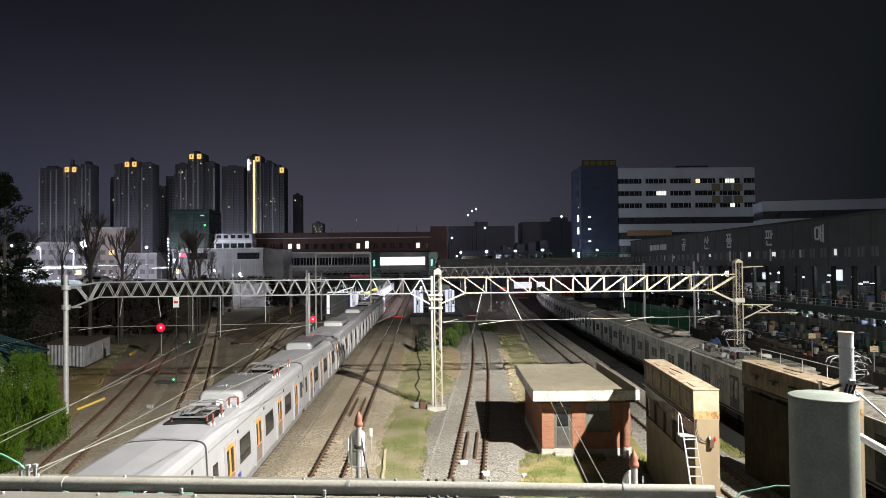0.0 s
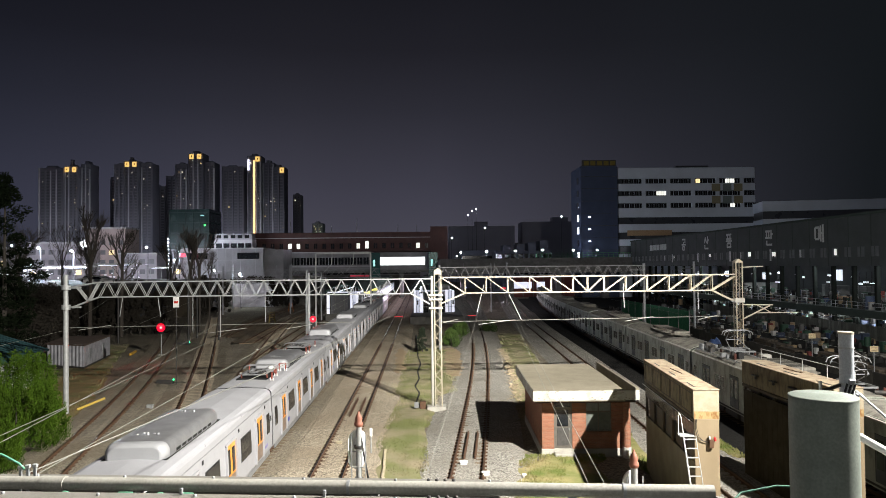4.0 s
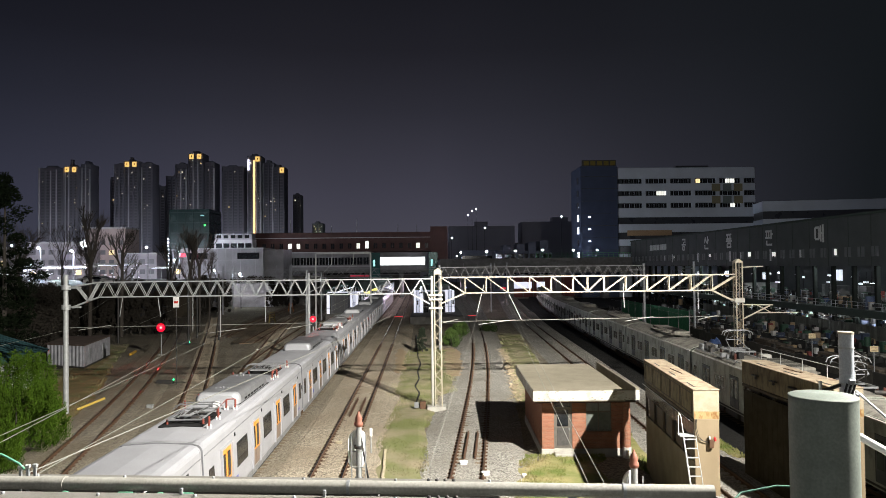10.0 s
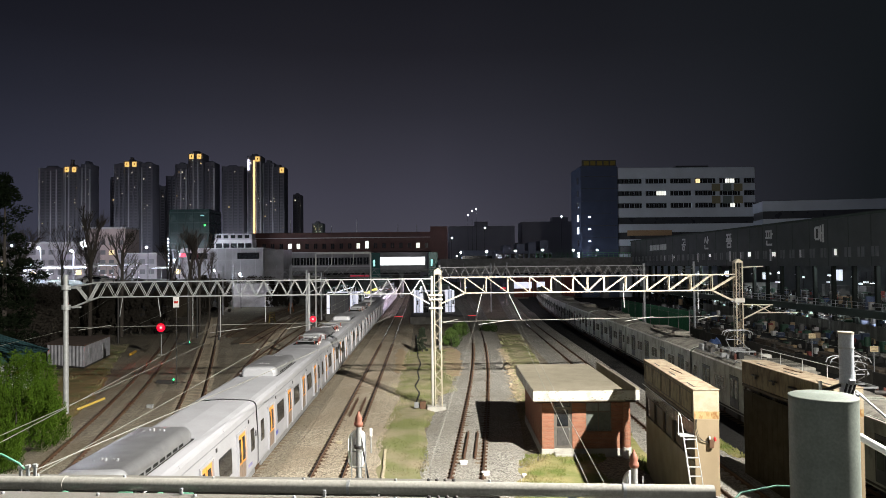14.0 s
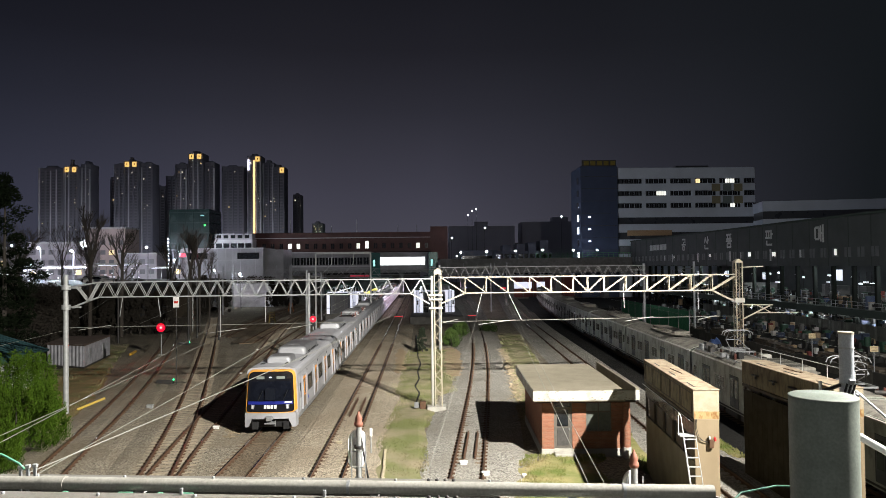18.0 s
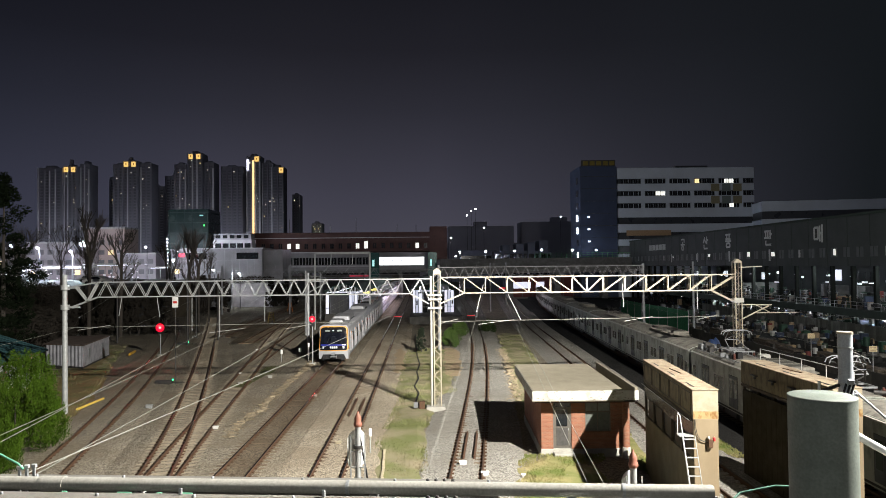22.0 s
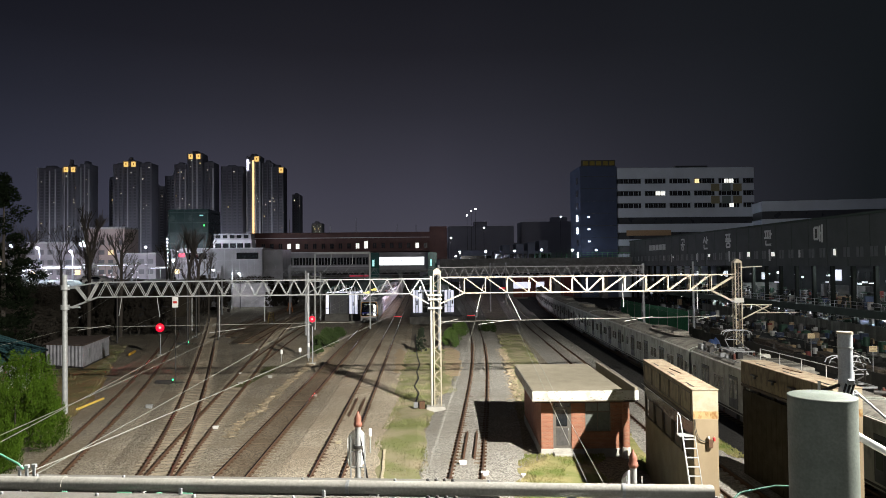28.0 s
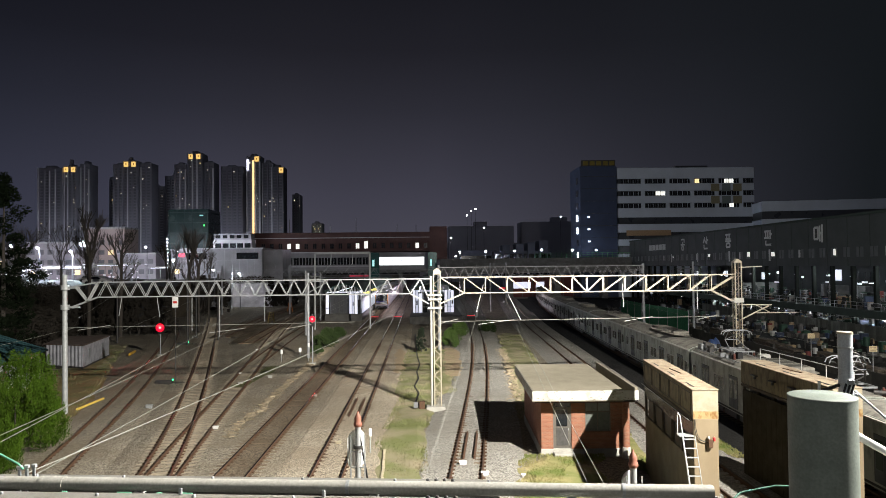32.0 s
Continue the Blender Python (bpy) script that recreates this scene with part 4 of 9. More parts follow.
def motions():
    """The train draws away along its track."""
    for k, car in enumerate(CARS):
        rows = []
        for t, s in TRAIN:
            y = s + (0.0 if k == 0 else 0.65 + CAR_PITCH * k)
            rows.append((t, pose(-9.1 - 0.00675 * y, y, 0.18, 0, 0, 0.387)))
        walk(car, rows)

# ---- overhead line gantry ----
GY = 48.2


def lattice_mast(parent, x, y, w, top, material, step=0.45):
    """Four corner angles with zigzag lacing on every side."""
    h = w / 2
    for a in (-h, h):
        for b in (-h, h):
            part("corner_angle", bar((x + a, y + b, -0.1), (x + a, y + b, top), 0.065), material, parent)
    z, k = 0.1, 0
    while z < top - step:
        for s in (-h, h):
            part("lacing", bar((x - h if k % 2 else x + h, y + s, z), (x + h if k % 2 else x - h, y + s, z + step), 0.04, 0.02), material, parent)
        part("lacing", bar((x - h, y - h if k % 2 else y + h, z), (x - h, y + h if k % 2 else y - h, z + step), 0.04, 0.02), material, parent)
        z += step
        k += 1


def truss(parent, x0, x1, zb, zt, panel, material, style, y=GY, half=0.15, mid=None, nodes=None, chord=0.065):
    """Two lattice faces a little apart, joined by cross ties."""
    n = max(1, round((x1 - x0) / panel))
    xs = nodes or [x0 + (x1 - x0) * k / n for k in range(n + 1)]
    for s in (-half, half):
        part("top_chord", bar((xs[0], y + s, zt), (xs[-1], y + s, zt), chord), material, parent)
        part("bottom_chord", bar((xs[0], y + s, zb), (xs[-1], y + s, zb), chord), material, parent)
        for a, b in zip(xs, xs[1:]):
            if style == "W":
                part("brace", bar((a, y + s, zb), ((a + b) / 2, y + s, zt), 0.04), material, parent)
                part("brace", bar(((a + b) / 2, y + s, zt), (b, y + s, zb), 0.04), material, parent)
            else:
                part("post", bar((a, y + s, zb), (a, y + s, zt), 0.05), material, parent)
                d = ((a, zt), (b, zb)) if a < mid else ((a, zb), (b, zt))
                part("brace", bar((d[0][0], y + s, d[0][1]), (d[1][0], y + s, d[1][1]), 0.05), material, parent)
        if style != "W":
            part("post", bar((xs[-1], y + s, zb), (xs[-1], y + s, zt), 0.05), material, parent)
    for x in xs:
        for z in (zb, zt):
            part("cross_tie", bar((x, y - half, z), (x, y + half, z), 0.04), material, parent)


gantry = thing("overhead_line_gantry", (0, GY, 0), "pale lattice steel gantry spanning the tracks", "gantry", "overhead line gantries")
GANTRY_SHIFT = gantry.matrix_basis.inverted()


def g_fix():
    """Children were built in world space; bring them under the gantry's foot."""
    for ob in gantry.children:
        ob.matrix_parent_inverse = GANTRY_SHIFT


# centre mast: a round pole beside a lattice mast with a gabled cap
part("pole", tube((0.36, GY, -0.1), (0.36, GY, 9.25), 0.11, seg=14), PALE_STEEL, gantry, "round pale steel pole")
lattice_mast(gantry, 0.76, GY, 0.46, 9.35, CREAM)
part("cap", slab([(0.50, 9.35), (1.02, 9.35), (1.02, 9.62), (0.76, 9.80), (0.50, 9.62)], GY - 0.25, GY + 0.25), CREAM, gantry, "gabled cream cap")
for z in (7.55, 7.85, 6.95):
    part("clamp", box((0.12, GY - 0.34, z), (1.1, GY + 0.34, z + 0.13), 0.02), PALE_STEEL, gantry)
part("footing", box((-0.05, GY - 0.5, -0.2), (1.25, GY + 0.5, 0.22), 0.03), CONCRETE, gantry, "concrete footing")
part("junction_box", box((-0.55, GY - 0.2, 0.0), (-0.15, GY + 0.2, 0.55), 0.02), RUST, gantry, "small rusty box at the mast's foot")
part("meter_box", box((-0.95, GY - 0.1, 0.1), (-0.65, GY + 0.1, 0.5), 0.02), GREY_STEEL, gantry)
# left mast: a tapered steel pole with two collars
part("pole", tube((-24.85, GY, -0.1), (-24.9, GY, 9.6), 0.19, 0.16, seg=16), STEEL, gantry, "round galvanised pole")
for z in (7.2, 8.55):
    part("collar", tube((-24.87, GY, z), (-24.87, GY, z + 0.32), 0.3, seg=16), STEEL, gantry)
    part("bracket", bar((-24.7, GY, z + 0.16), (-23.9, GY, z + 0.16), 0.3, 0.12), STEEL, gantry)
# right mast
lattice_mast(gantry, 21.95, GY, 0.44, 9.95, CREAM)
part("cap", slab([(21.70, 9.95), (22.20, 9.95), (22.20, 10.05), (21.95, 10.22), (21.70, 10.05)], GY - 0.25, GY + 0.25), CREAM, gantry)
part("footing", box((21.4, GY - 0.5, -0.2), (22.5, GY + 0.5, 0.25), 0.03), CONCRETE, gantry)
part("top_arm", bar((22.1, GY, 9.62), (23.75, GY, 9.68), 0.07), CREAM, gantry)
part("cantilever", bar((22.1, GY, 7.0), (24.4, GY, 6.95), 0.08), CREAM, gantry, "cantilever arm for a side track")
part("cantilever", bar((22.1, GY, 5.9), (24.2, GY, 6.9), 0.08), CREAM, gantry)
part("cantilever", bar((23.3, GY, 6.4), (26.2, GY, 6.4), 0.06), CREAM, gantry)
part("cantilever", bar((23.2, GY, 7.0), (24.3, GY, 6.4), 0.06), CREAM, gantry)
part("clamp", box((21.6, GY - 0.3, 7.15), (22.3, GY + 0.3, 7.45), 0.02), PALE_STEEL, gantry)
# beams
POSTS, MIDPOST = [2.67, 4.15, 5.67, 7.20, 8.72, 10.25, 11.28, 12.45, 13.97, 15.48, 17.02, 18.56, 20.06], 11.0
truss(gantry, -22.6, -1.1, 8.03, 9.06, 1.06, STEEL, "W")
for s in (-0.15, 0.15):
    for a, b in (((-24.4, 7.36), (-22.6, 8.03)), ((-24.4, 8.75), (-22.6, 9.06)), ((-24.1, 8.75), (-23.3, 7.75)), ((-23.3, 7.75), (-22.6, 9.06)), ((-1.1, 9.06), (0.3, 9.06)), ((-1.1, 8.03), (0.2, 7.3)), ((-1.1, 8.03), (-0.4, 9.06)), ((-0.4, 9.06), (0.2, 7.6))):
        part("end_strut", bar((a[0], GY + s, a[1]), (b[0], GY + s, b[1]), 0.085), STEEL, gantry)
truss(gantry, 2.45, 19.85, 8.03, 9.13, 1.5, CREAM, "N", mid=MIDPOST, nodes=POSTS)
for s in (-0.15, 0.15):
    for a, b in (((1.0, 9.13), (2.67, 9.13)), ((1.0, 9.13), (2.67, 8.03)), ((2.67, 8.03), (0.95, 7.3)), ((20.06, 9.13), (21.7, 9.13)), ((20.06, 8.03), (21.7, 9.0)), ((20.06, 8.03), (21.75, 7.2))):
        part("end_strut", bar((a[0], GY + s, a[1]), (b[0], GY + s, b[1]), 0.085), CREAM, gantry)
# droppers with registration arms
for x, z0, z1, tilt in ((4.0, 8.6, 6.7, -0.5), (5.7, 8.0, 6.1, 0.9), (13.8, 8.6, 6.9, 0.05), (19.1, 8.5, 6.7, 0.0), (-18.6, 8.0, 6.6, 0.2), (-16.2, 8.0, 5.6, 0.0), (-14.3, 8.0, 5.2, 0.0), (-21.0, 8.0, 6.7, -0.2), (-11.2, 8.0, 6.2, 0.0), (-8.3, 8.0, 6.4, 0.1)):
    part("dropper", bar((x, GY, z0), (x + tilt, GY, z1), 0.036), STEEL, gantry)
for x0, x1, z in ((3.6, 6.1, 5.95), (13.9, 15.9, 6.05), (19.1, 20.5, 6.1), (-24.0, -21.8, 5.9), (-15.0, -12.5, 5.6), (-9.8, -8.0, 5.8), (1.0, 2.2, 6.05)):
    part("registration_arm", tube((x0, GY, z - 0.12), (x1, GY, z + 0.18), 0.018), PALE_STEEL, gantry, "pale insulated registration arm")
g_fix()
for zz, a, b in ((6.05, 0.8, 21.8), (5.95, -24.8, -5.0)):
    wire("span_wire", [(a, GY, zz), (b, GY, zz + 0.15)], 0.018, CABLE, "thin span wire across the tracks")

# ---- second gantry and other masts behind ----
GREY_DULL = mat("weathered_grey_lattice", (0.30, 0.30, 0.31), 0.6, 0.2, (0.20, 0.20, 0.21), 3, 0.1)
g2 = thing("overhead_line_gantry", (0, 0, 0), "dull grey lattice gantry farther along the tracks", "gantry", "overhead line gantries")
truss(g2, 1.5, 26.0, 8.5, 9.75, 1.25, GREY_DULL, "W", 82.0, 0.3, chord=0.08)
for x in (1.5, 26.0):
    part("pole", tube((x, 82, -0.1), (x, 82, 10.0), 0.16, seg=12), GREY_STEEL, g2)
g3 = thing("overhead_line_gantry", (0, 0, 0), "slender galvanised portal over the station throat", "gantry", "overhead line gantries")
for x in (-17.6, -8.9):
    part("pole", bar((x, 110, -0.1), (x, 110, 12.1), 0.22), STEEL, g3)
part("beam", bar((-17.6, 110, 12.1), (-8.9, 110, 12.1), 0.25), STEEL, g3)
for x in (-15.0, -11.6):
    part("dropper", bar((x, 110, 12.1), (x - 0.1, 110, 10.4), 0.12), STEEL, g3)
    part("dropper", bar((x - 0.1, 110, 10.4), (x - 1.2, 110, 9.2), 0.1), STEEL, g3)
for x, y, top, r, m in ((37.5, 96, 10.2, 0.17, GREY_STEEL), (31.8, 100, 10.0, 0.14, GREY_STEEL), (-42.0, 95, 9.0, 0.15, DARK_STEEL), (-31.5, 92, 9.0, 0.15, DARK_STEEL), (-33.0, 100, 8.6, 0.13, DARK_STEEL), (-28.7, 96, 9.2, 0.13, DARK_STEEL), (-17.5, 101, 9.5, 0.2, GREY_STEEL), (-13.1, 77, 9.3, 0.17, GREY_STEEL), (-19.5, 128, 9.0, 0.15, GREY_STEEL)):
    bm = tube((0, 0, -0.1), (0, 0, top), r, r * 0.85, seg=10)
    bar((0, 0, top - 1.0), (2.2, 0, top - 0.9), 0.09, bm=bm)
    bar((0, 0, top - 2.2), (2.2, 0, top - 1.0), 0.07, bm=bm)
    solo("catenary_mast", bm, m, "grey steel catenary mast with a bracket arm", "mast", "catenary masts", at=(x, y, 0), turn=180 if x > 20 else 0)

for y, x0, x1, zb, zt in ((150.0, -44.0, 14.0, 7.6, 9.2), (172.0, -48.0, 20.0, 7.9, 9.5)):
    g4 = thing("overhead_line_gantry", (0, 0, 0), "grey lattice gantry across the station throat", "gantry", "overhead line gantries")
    truss(g4, x0, x1, zb, zt, 2.4, GREY_DULL, "W", y, 0.3)
    for x in (x0, x0 + 14.5, x1):
        part("pole", tube((x, y, -0.1), (x, y, zt + 1.2), 0.17, seg=10), GREY_DULL, g4)
    for k in range(9):
        x = x0 + 3 + k * (x1 - x0 - 6) / 8
        part("dropper", bar((x, y, zb), (x + 0.3, y, zb - 1.4), 0.09), GREY_DULL, g4)
        part("top_strut", bar((x, y, zt), (x, y, zt + 1.0), 0.08), GREY_DULL, g4)

# ---- overhead wires ----
for pts, r, sag in (([(-8.66, 14.0, 6.6), (-13.46, 46.0, 5.55), (-19.0, 82, 5.6)], 0.016, 0.05), ([(-8.66, 14.0, 6.45), (-13.6, 47.0, 6.55), (-19.2, 84, 7.0)], 0.016, 0.1),
                    ([(-5.16, 9.0, 7.34), (-2.1, GY, 6.73)], 0.02, 0.12), ([(-6.8, 12.0, 6.4), (-8.46, 60.0, 6.45), (-9.6, 110, 6.6)], 0.018, 0.1),
                    ([(-0.03, 14.0, 5.76), (4.0, GY, 8.0)], 0.015, 0.1), ([(3.56, 14.0, 5.5), (5.9, GY, 7.2)], 0.015, 0.15), ([(3.2, 13.6, 5.5), (5.4, GY, 8.0)], 0.015, 0.15),
                    ([(-4.9, GY, 5.6), (-5.6, 130, 5.6)], 0.015, 0.05), ([(-4.9, GY, 6.8), (-5.6, 130, 6.8)], 0.015, 0.2), ([(-9.4, 60, 5.6), (-10.1, 150, 5.6)], 0.015, 0.05),
                    ([(3.3, GY, 5.7), (7.0, 92, 5.7), (8.6, 130, 5.7)], 0.015, 0.05), ([(14.3, GY, 5.8), (17, 110, 5.8)], 0.015, 0.05), ([(20.5, 20, 5.7), (20.8, GY, 5.7), (24, 115, 5.7)], 0.015, 0.05),
                    ([(26.1, GY, 6.4), (33, 24, 6.5)], 0.016, 0.1), ([(26.1, GY, 6.4), (31, 110, 6.4)], 0.016, 0.1), ([(-24, GY, 6.6), (-42, 95, 6.9)], 0.016, 0.1), ([(-24, GY, 6.0), (-19.5, 14, 6.2)], 0.016, 0.1),
                    ([(-21, GY, 5.7), (-31, 92, 5.7)], 0.016, 0.05)):
    wire("overhead_wire", pts, r * 0.5, CABLE, "thin overhead line wire", sag=sag)

# ---- brick hut ----
def brick_mat():
    m = bpy.data.materials.new("brickwork")
    m.use_nodes = True
    n, l = m.node_tree.nodes, m.node_tree.links
    p = n["Principled BSDF"]
    tc, mp, br, nz, mx, bp = (n.new("ShaderNode" + k) for k in ("TexCoord", "Mapping", "TexBrick", "TexNoise", "Mix", "Bump"))
    sep, add, comb = n.new("ShaderNodeSeparateXYZ"), n.new("ShaderNodeMath"), n.new("ShaderNodeCombineXYZ")
    l.new(tc.outputs["Object"], sep.inputs[0])
    l.new(sep.outputs["X"], add.inputs[0])
    l.new(sep.outputs["Y"], add.inputs[1])
    l.new(add.outputs[0], comb.inputs["X"])
    l.new(sep.outputs["Z"], comb.inputs["Y"])
    l.new(comb.outputs[0], br.inputs["Vector"])
    br.inputs["Scale"].default_value = 1.0
    br.inputs["Brick Width"].default_value, br.inputs["Row Height"].default_value, br.inputs["Mortar Size"].default_value = 0.21, 0.068, 0.006
    br.inputs["Color1"].default_value, br.inputs["Color2"].default_value, br.inputs["Mortar"].default_value = (0.30, 0.125, 0.072, 1), (0.24, 0.095, 0.056, 1), (0.27, 0.175, 0.12, 1)
    l.new(tc.outputs["Object"], nz.inputs["Vector"])
    nz.inputs["Scale"].default_value, nz.inputs["Detail"].default_value = 1.1, 6
    mx.data_type, mx.blend_type = "RGBA", "OVERLAY"
    mx.inputs["Factor"].default_value = 0.35
    l.new(br.outputs["Color"], mx.inputs["A"])
    l.new(nz.outputs["Fac"], mx.inputs["B"])
    l.new(mx.outputs["Result"], p.inputs["Base Color"])
    bp.inputs["Strength"].default_value, bp.inputs["Distance"].default_value = 0.5, 0.01
    bp.invert = True
    l.new(br.outputs["Fac"], bp.inputs["Height"])
    l.new(bp.outputs["Normal"], p.inputs["Normal"])
    p.inputs["Roughness"].default_value = 0.9
    return m


BRICKWORK = brick_mat()
PEELING = streak_mat("peeling_white_paint", (0.52, 0.51, 0.47), (0.25, 0.215, 0.165), 0.75, 0.55, 1.6, 1.9)
ROOF_FELT = mat("sandy_concrete_roof", (0.225, 0.20, 0.148), 0.95, 0, (0.175, 0.152, 0.108), 1.3, 0.25)
FRAME_GREY = mat("aluminium_frame", (0.17, 0.155, 0.135), 0.5, 0.4, (0.12, 0.11, 0.095), 4, 0.05)
HUT_W, HUT_D = 4.25, 8.2
hut = thing("signal_hut", (5.97, 36.24, 0), "small red-brick hut with a flat concrete roof", "hut", turn=-2.0)
T = 0.24
# front wall with door and window openings
for lo, hi in (((0, 0, 0.3), (0.62, T, 2.85)), ((0.62, 0, 2.79), (1.58, T, 2.85)), ((1.58, 0, 0.3), (2.3, T, 2.85)), ((2.3, 0, 0.3), (3.64, T, 1.18)), ((2.3, 0, 2.79), (3.64, T, 2.85)), ((3.64, 0, 0.3), (HUT_W, T, 2.85))):
    part("wall", box(lo, hi), BRICKWORK, hut)
for lo, hi in (((0, T, 0.3), (T, HUT_D, 2.85)), ((HUT_W - T, T, 0.3), (HUT_W, HUT_D, 2.85)), ((T, HUT_D - T, 0.3), (HUT_W - T, HUT_D, 2.85))):
    part("wall", box(lo, hi), BRICKWORK, hut)
part("plinth", box((-0.04, -0.04, -0.2), (HUT_W + 0.04, HUT_D + 0.04, 0.3), 0.02), CONCRETE, hut, "pale concrete plinth")
part("doorstep", box((0.6, -0.55, -0.2), (1.65, -0.04, 0.18), 0.03), CONCRETE, hut)
door = part("door", box((0.68, 0.08, 0.32), (1.52, 0.13, 2.4), 0.01), FRAME_GREY, hut, "grey metal door with a glass upper half")
part("door_glass", box((0.80, 0.065, 1.45), (1.38, 0.1, 2.30)), GLASS, door)
part("kick_panel", box((0.80, 0.066, 0.45), (1.40, 0.09, 1.38), 0.01), mat("dark_door_panel", (0.09, 0.085, 0.08), 0.5, 0.2), door)
part("handle", tube((1.42, 0.04, 1.25), (1.42, 0.04, 1.37), 0.02), STEEL, door)
part("door_frame", box((0.62, 0.05, 0.3), (0.68, 0.2, 2.79)), FRAME_GREY, hut)
part("door_frame", box((1.52, 0.05, 0.3), (1.58, 0.2, 2.79)), FRAME_GREY, hut)
part("door_frame", box((0.68, 0.05, 2.4), (1.52, 0.2, 2.46)), FRAME_GREY, hut)
part("fanlight", box((0.68, 0.1, 2.46), (1.52, 0.13, 2.79)), GLASS, hut)
win = part("window", box((2.3, 0.12, 1.18), (3.64, 0.15, 2.79)), GLASS, hut, "four-pane aluminium window")
for lo, hi in (((2.3, 0.06, 1.18), (2.35, 0.18, 2.79)), ((3.59, 0.06, 1.18), (3.64, 0.18, 2.79)), ((2.35, 0.06, 1.18), (3.59, 0.18, 1.24)), ((2.35, 0.06, 2.73), (3.59, 0.18, 2.79)), ((2.945, 0.07, 1.24), (2.995, 0.17, 2.73)), ((2.35, 0.068, 2.17), (3.59, 0.172, 2.23))):
    part("frame_bar", box(lo, hi), FRAME_GREY, win)
for x in (2.36, 3.0):
    part("blind", box((x, 0.10, 1.25), (x + 0.58, 0.118, 2.16)), mat("dusty_blind", (0.13, 0.145, 0.13), 0.35), win, "dusty lower pane")
    # upper panes carry their reflection as a pale colour
    part("upper_pane", box((x, 0.10, 2.24), (x + 0.58, 0.118, 2.72)), mat("pane_reflection_tone", (0.26, 0.29, 0.28), 0.3), win)
part("window_sill", box((2.27, -0.03, 1.12), (3.67, 0.1, 1.18), 0.01), BRICKWORK, win)
part("roof", box((-0.55, -0.95, 2.93), (HUT_W - 0.12, HUT_D + 0.35, 3.5), 0.02), ROOF_FELT, hut, "flat concrete roof slab")
# recessed gutter; its shade is put into the near-black colour
part("gutter", box((HUT_W - 0.118, -0.95, 2.93), (HUT_W + 0.6, HUT_D + 0.35, 3.02)), mat("shaded_gutter", (0.03, 0.027, 0.024), 0.9), hut, "roof gutter with its shade in the dark colour")
part("gutter_end", box((HUT_W - 0.118, -0.95, 3.022), (HUT_W + 0.418, -0.80, 3.49)), ROOF_FELT, hut)
part("soffit", box((-0.42, -0.82, 2.85), (HUT_W + 0.45, HUT_D + 0.2, 2.928)), mat("dark_brown_soffit", (0.07, 0.035, 0.022), 0.9, 0, (0.045, 0.025, 0.016), 3, 0.1), hut, "dark brown soffit")
part("fascia", box((-0.555, -0.965, 2.99), (HUT_W + 0.62, -0.945, 3.49), 0.004), PEELING, hut, "white fascia with peeling paint")
rng = random.Random(29)
for k in range(46):
    x, z = rng.uniform(-0.5, HUT_W + 0.5), rng.choice((rng.uniform(3.0, 3.12), rng.uniform(3.36, 3.47), rng.uniform(3.0, 3.47)))
    w, h = rng.uniform(0.02, 0.14), rng.uniform(0.015, 0.06)
    part("paint_flake", slab([(x, z), (x + w, z + h * 0.2), (x + w * 0.8, z + h), (x + w * 0.2, z + h * 0.8)], -0.969, -0.964), ROOF_FELT, hut, "bare concrete where the paint has come off")
part("fascia", box((-0.565, -0.94, 2.95), (-0.551, HUT_D + 0.35, 3.49), 0.004), PEELING, hut)
for lo, hi in (((HUT_W + 0.42, -0.945, 3.022), (HUT_W + 0.6, HUT_D + 0.35, 3.62)),):
    part("parapet", box(lo, hi, 0.015), ROOF_FELT, hut, "raised roof kerb")
part("column", tube((HUT_W + 0.12, -0.25, 0.1), (HUT_W + 0.12, -0.25, 2.85), 0.19, seg=18), BRICKWORK, hut, "round brick-red column")
part("column_foot", tube((HUT_W + 0.12, -0.25, -0.2), (HUT_W + 0.12, -0.25, 0.45), 0.22, seg=18), PEELING, hut)
fence = thing("metal_railing", (10.9, 44.0, 0), "low white metal railing beside the hut", "railing")
for k in range(6):
    part("post", tube((k * 0.5, k * 0.35, 0), (k * 0.5, k * 0.35, 1.9), 0.04), WHITE, fence)
for z in (1.85, 1.1):
    part("rail", tube((0, 0, z), (2.5, 1.75, z), 0.035), WHITE, fence)
solo("hut_sign_board", box((0, 0, 0.5), (0.05, 0.3, 1.7), 0.01), YELLOW, "narrow yellow board beside the hut", "sign", at=(10.86, 37.4, 0.15))

# ---- train washer: two tall steel casings either side of a track ----
CASING_BROWN = streak_mat("rusty_brown_casing", (0.165, 0.138, 0.075), (0.065, 0.042, 0.022), 0.75, 0.7, 2.6, 1.1)
# lid paler than the casing: strong light on top put into its colour
LID_PINK = streak_mat("rust_stained_pinkish_lid", (0.33, 0.27, 0.19), (0.13, 0.07, 0.04), 0.75, 0.55, 1.6, 1.0)
END_YELLOW = streak_mat("rust_edged_cream_panel", (0.34, 0.30, 0.22), (0.26, 0.17, 0.085), 0.65, 0.35, 1.6, 2.6)
END_TAN = mat("plain_tan_panel", (0.24, 0.188, 0.118), 0.7, 0, (0.19, 0.14, 0.082), 0.8, 0.04, fine=160)
RECESS = mat("dark_recess_steel", (0.055, 0.048, 0.035), 0.7, 0.1, (0.10, 0.07, 0.035), 2.5, 0.1)
# side wall toned darker than the ends, its shade put into the colour
SMOOTH_OLIVE = streak_mat("smooth_olive_panel", (0.13, 0.115, 0.065), (0.075, 0.065, 0.038), 0.6, 0.5, 0.8, 0.5)


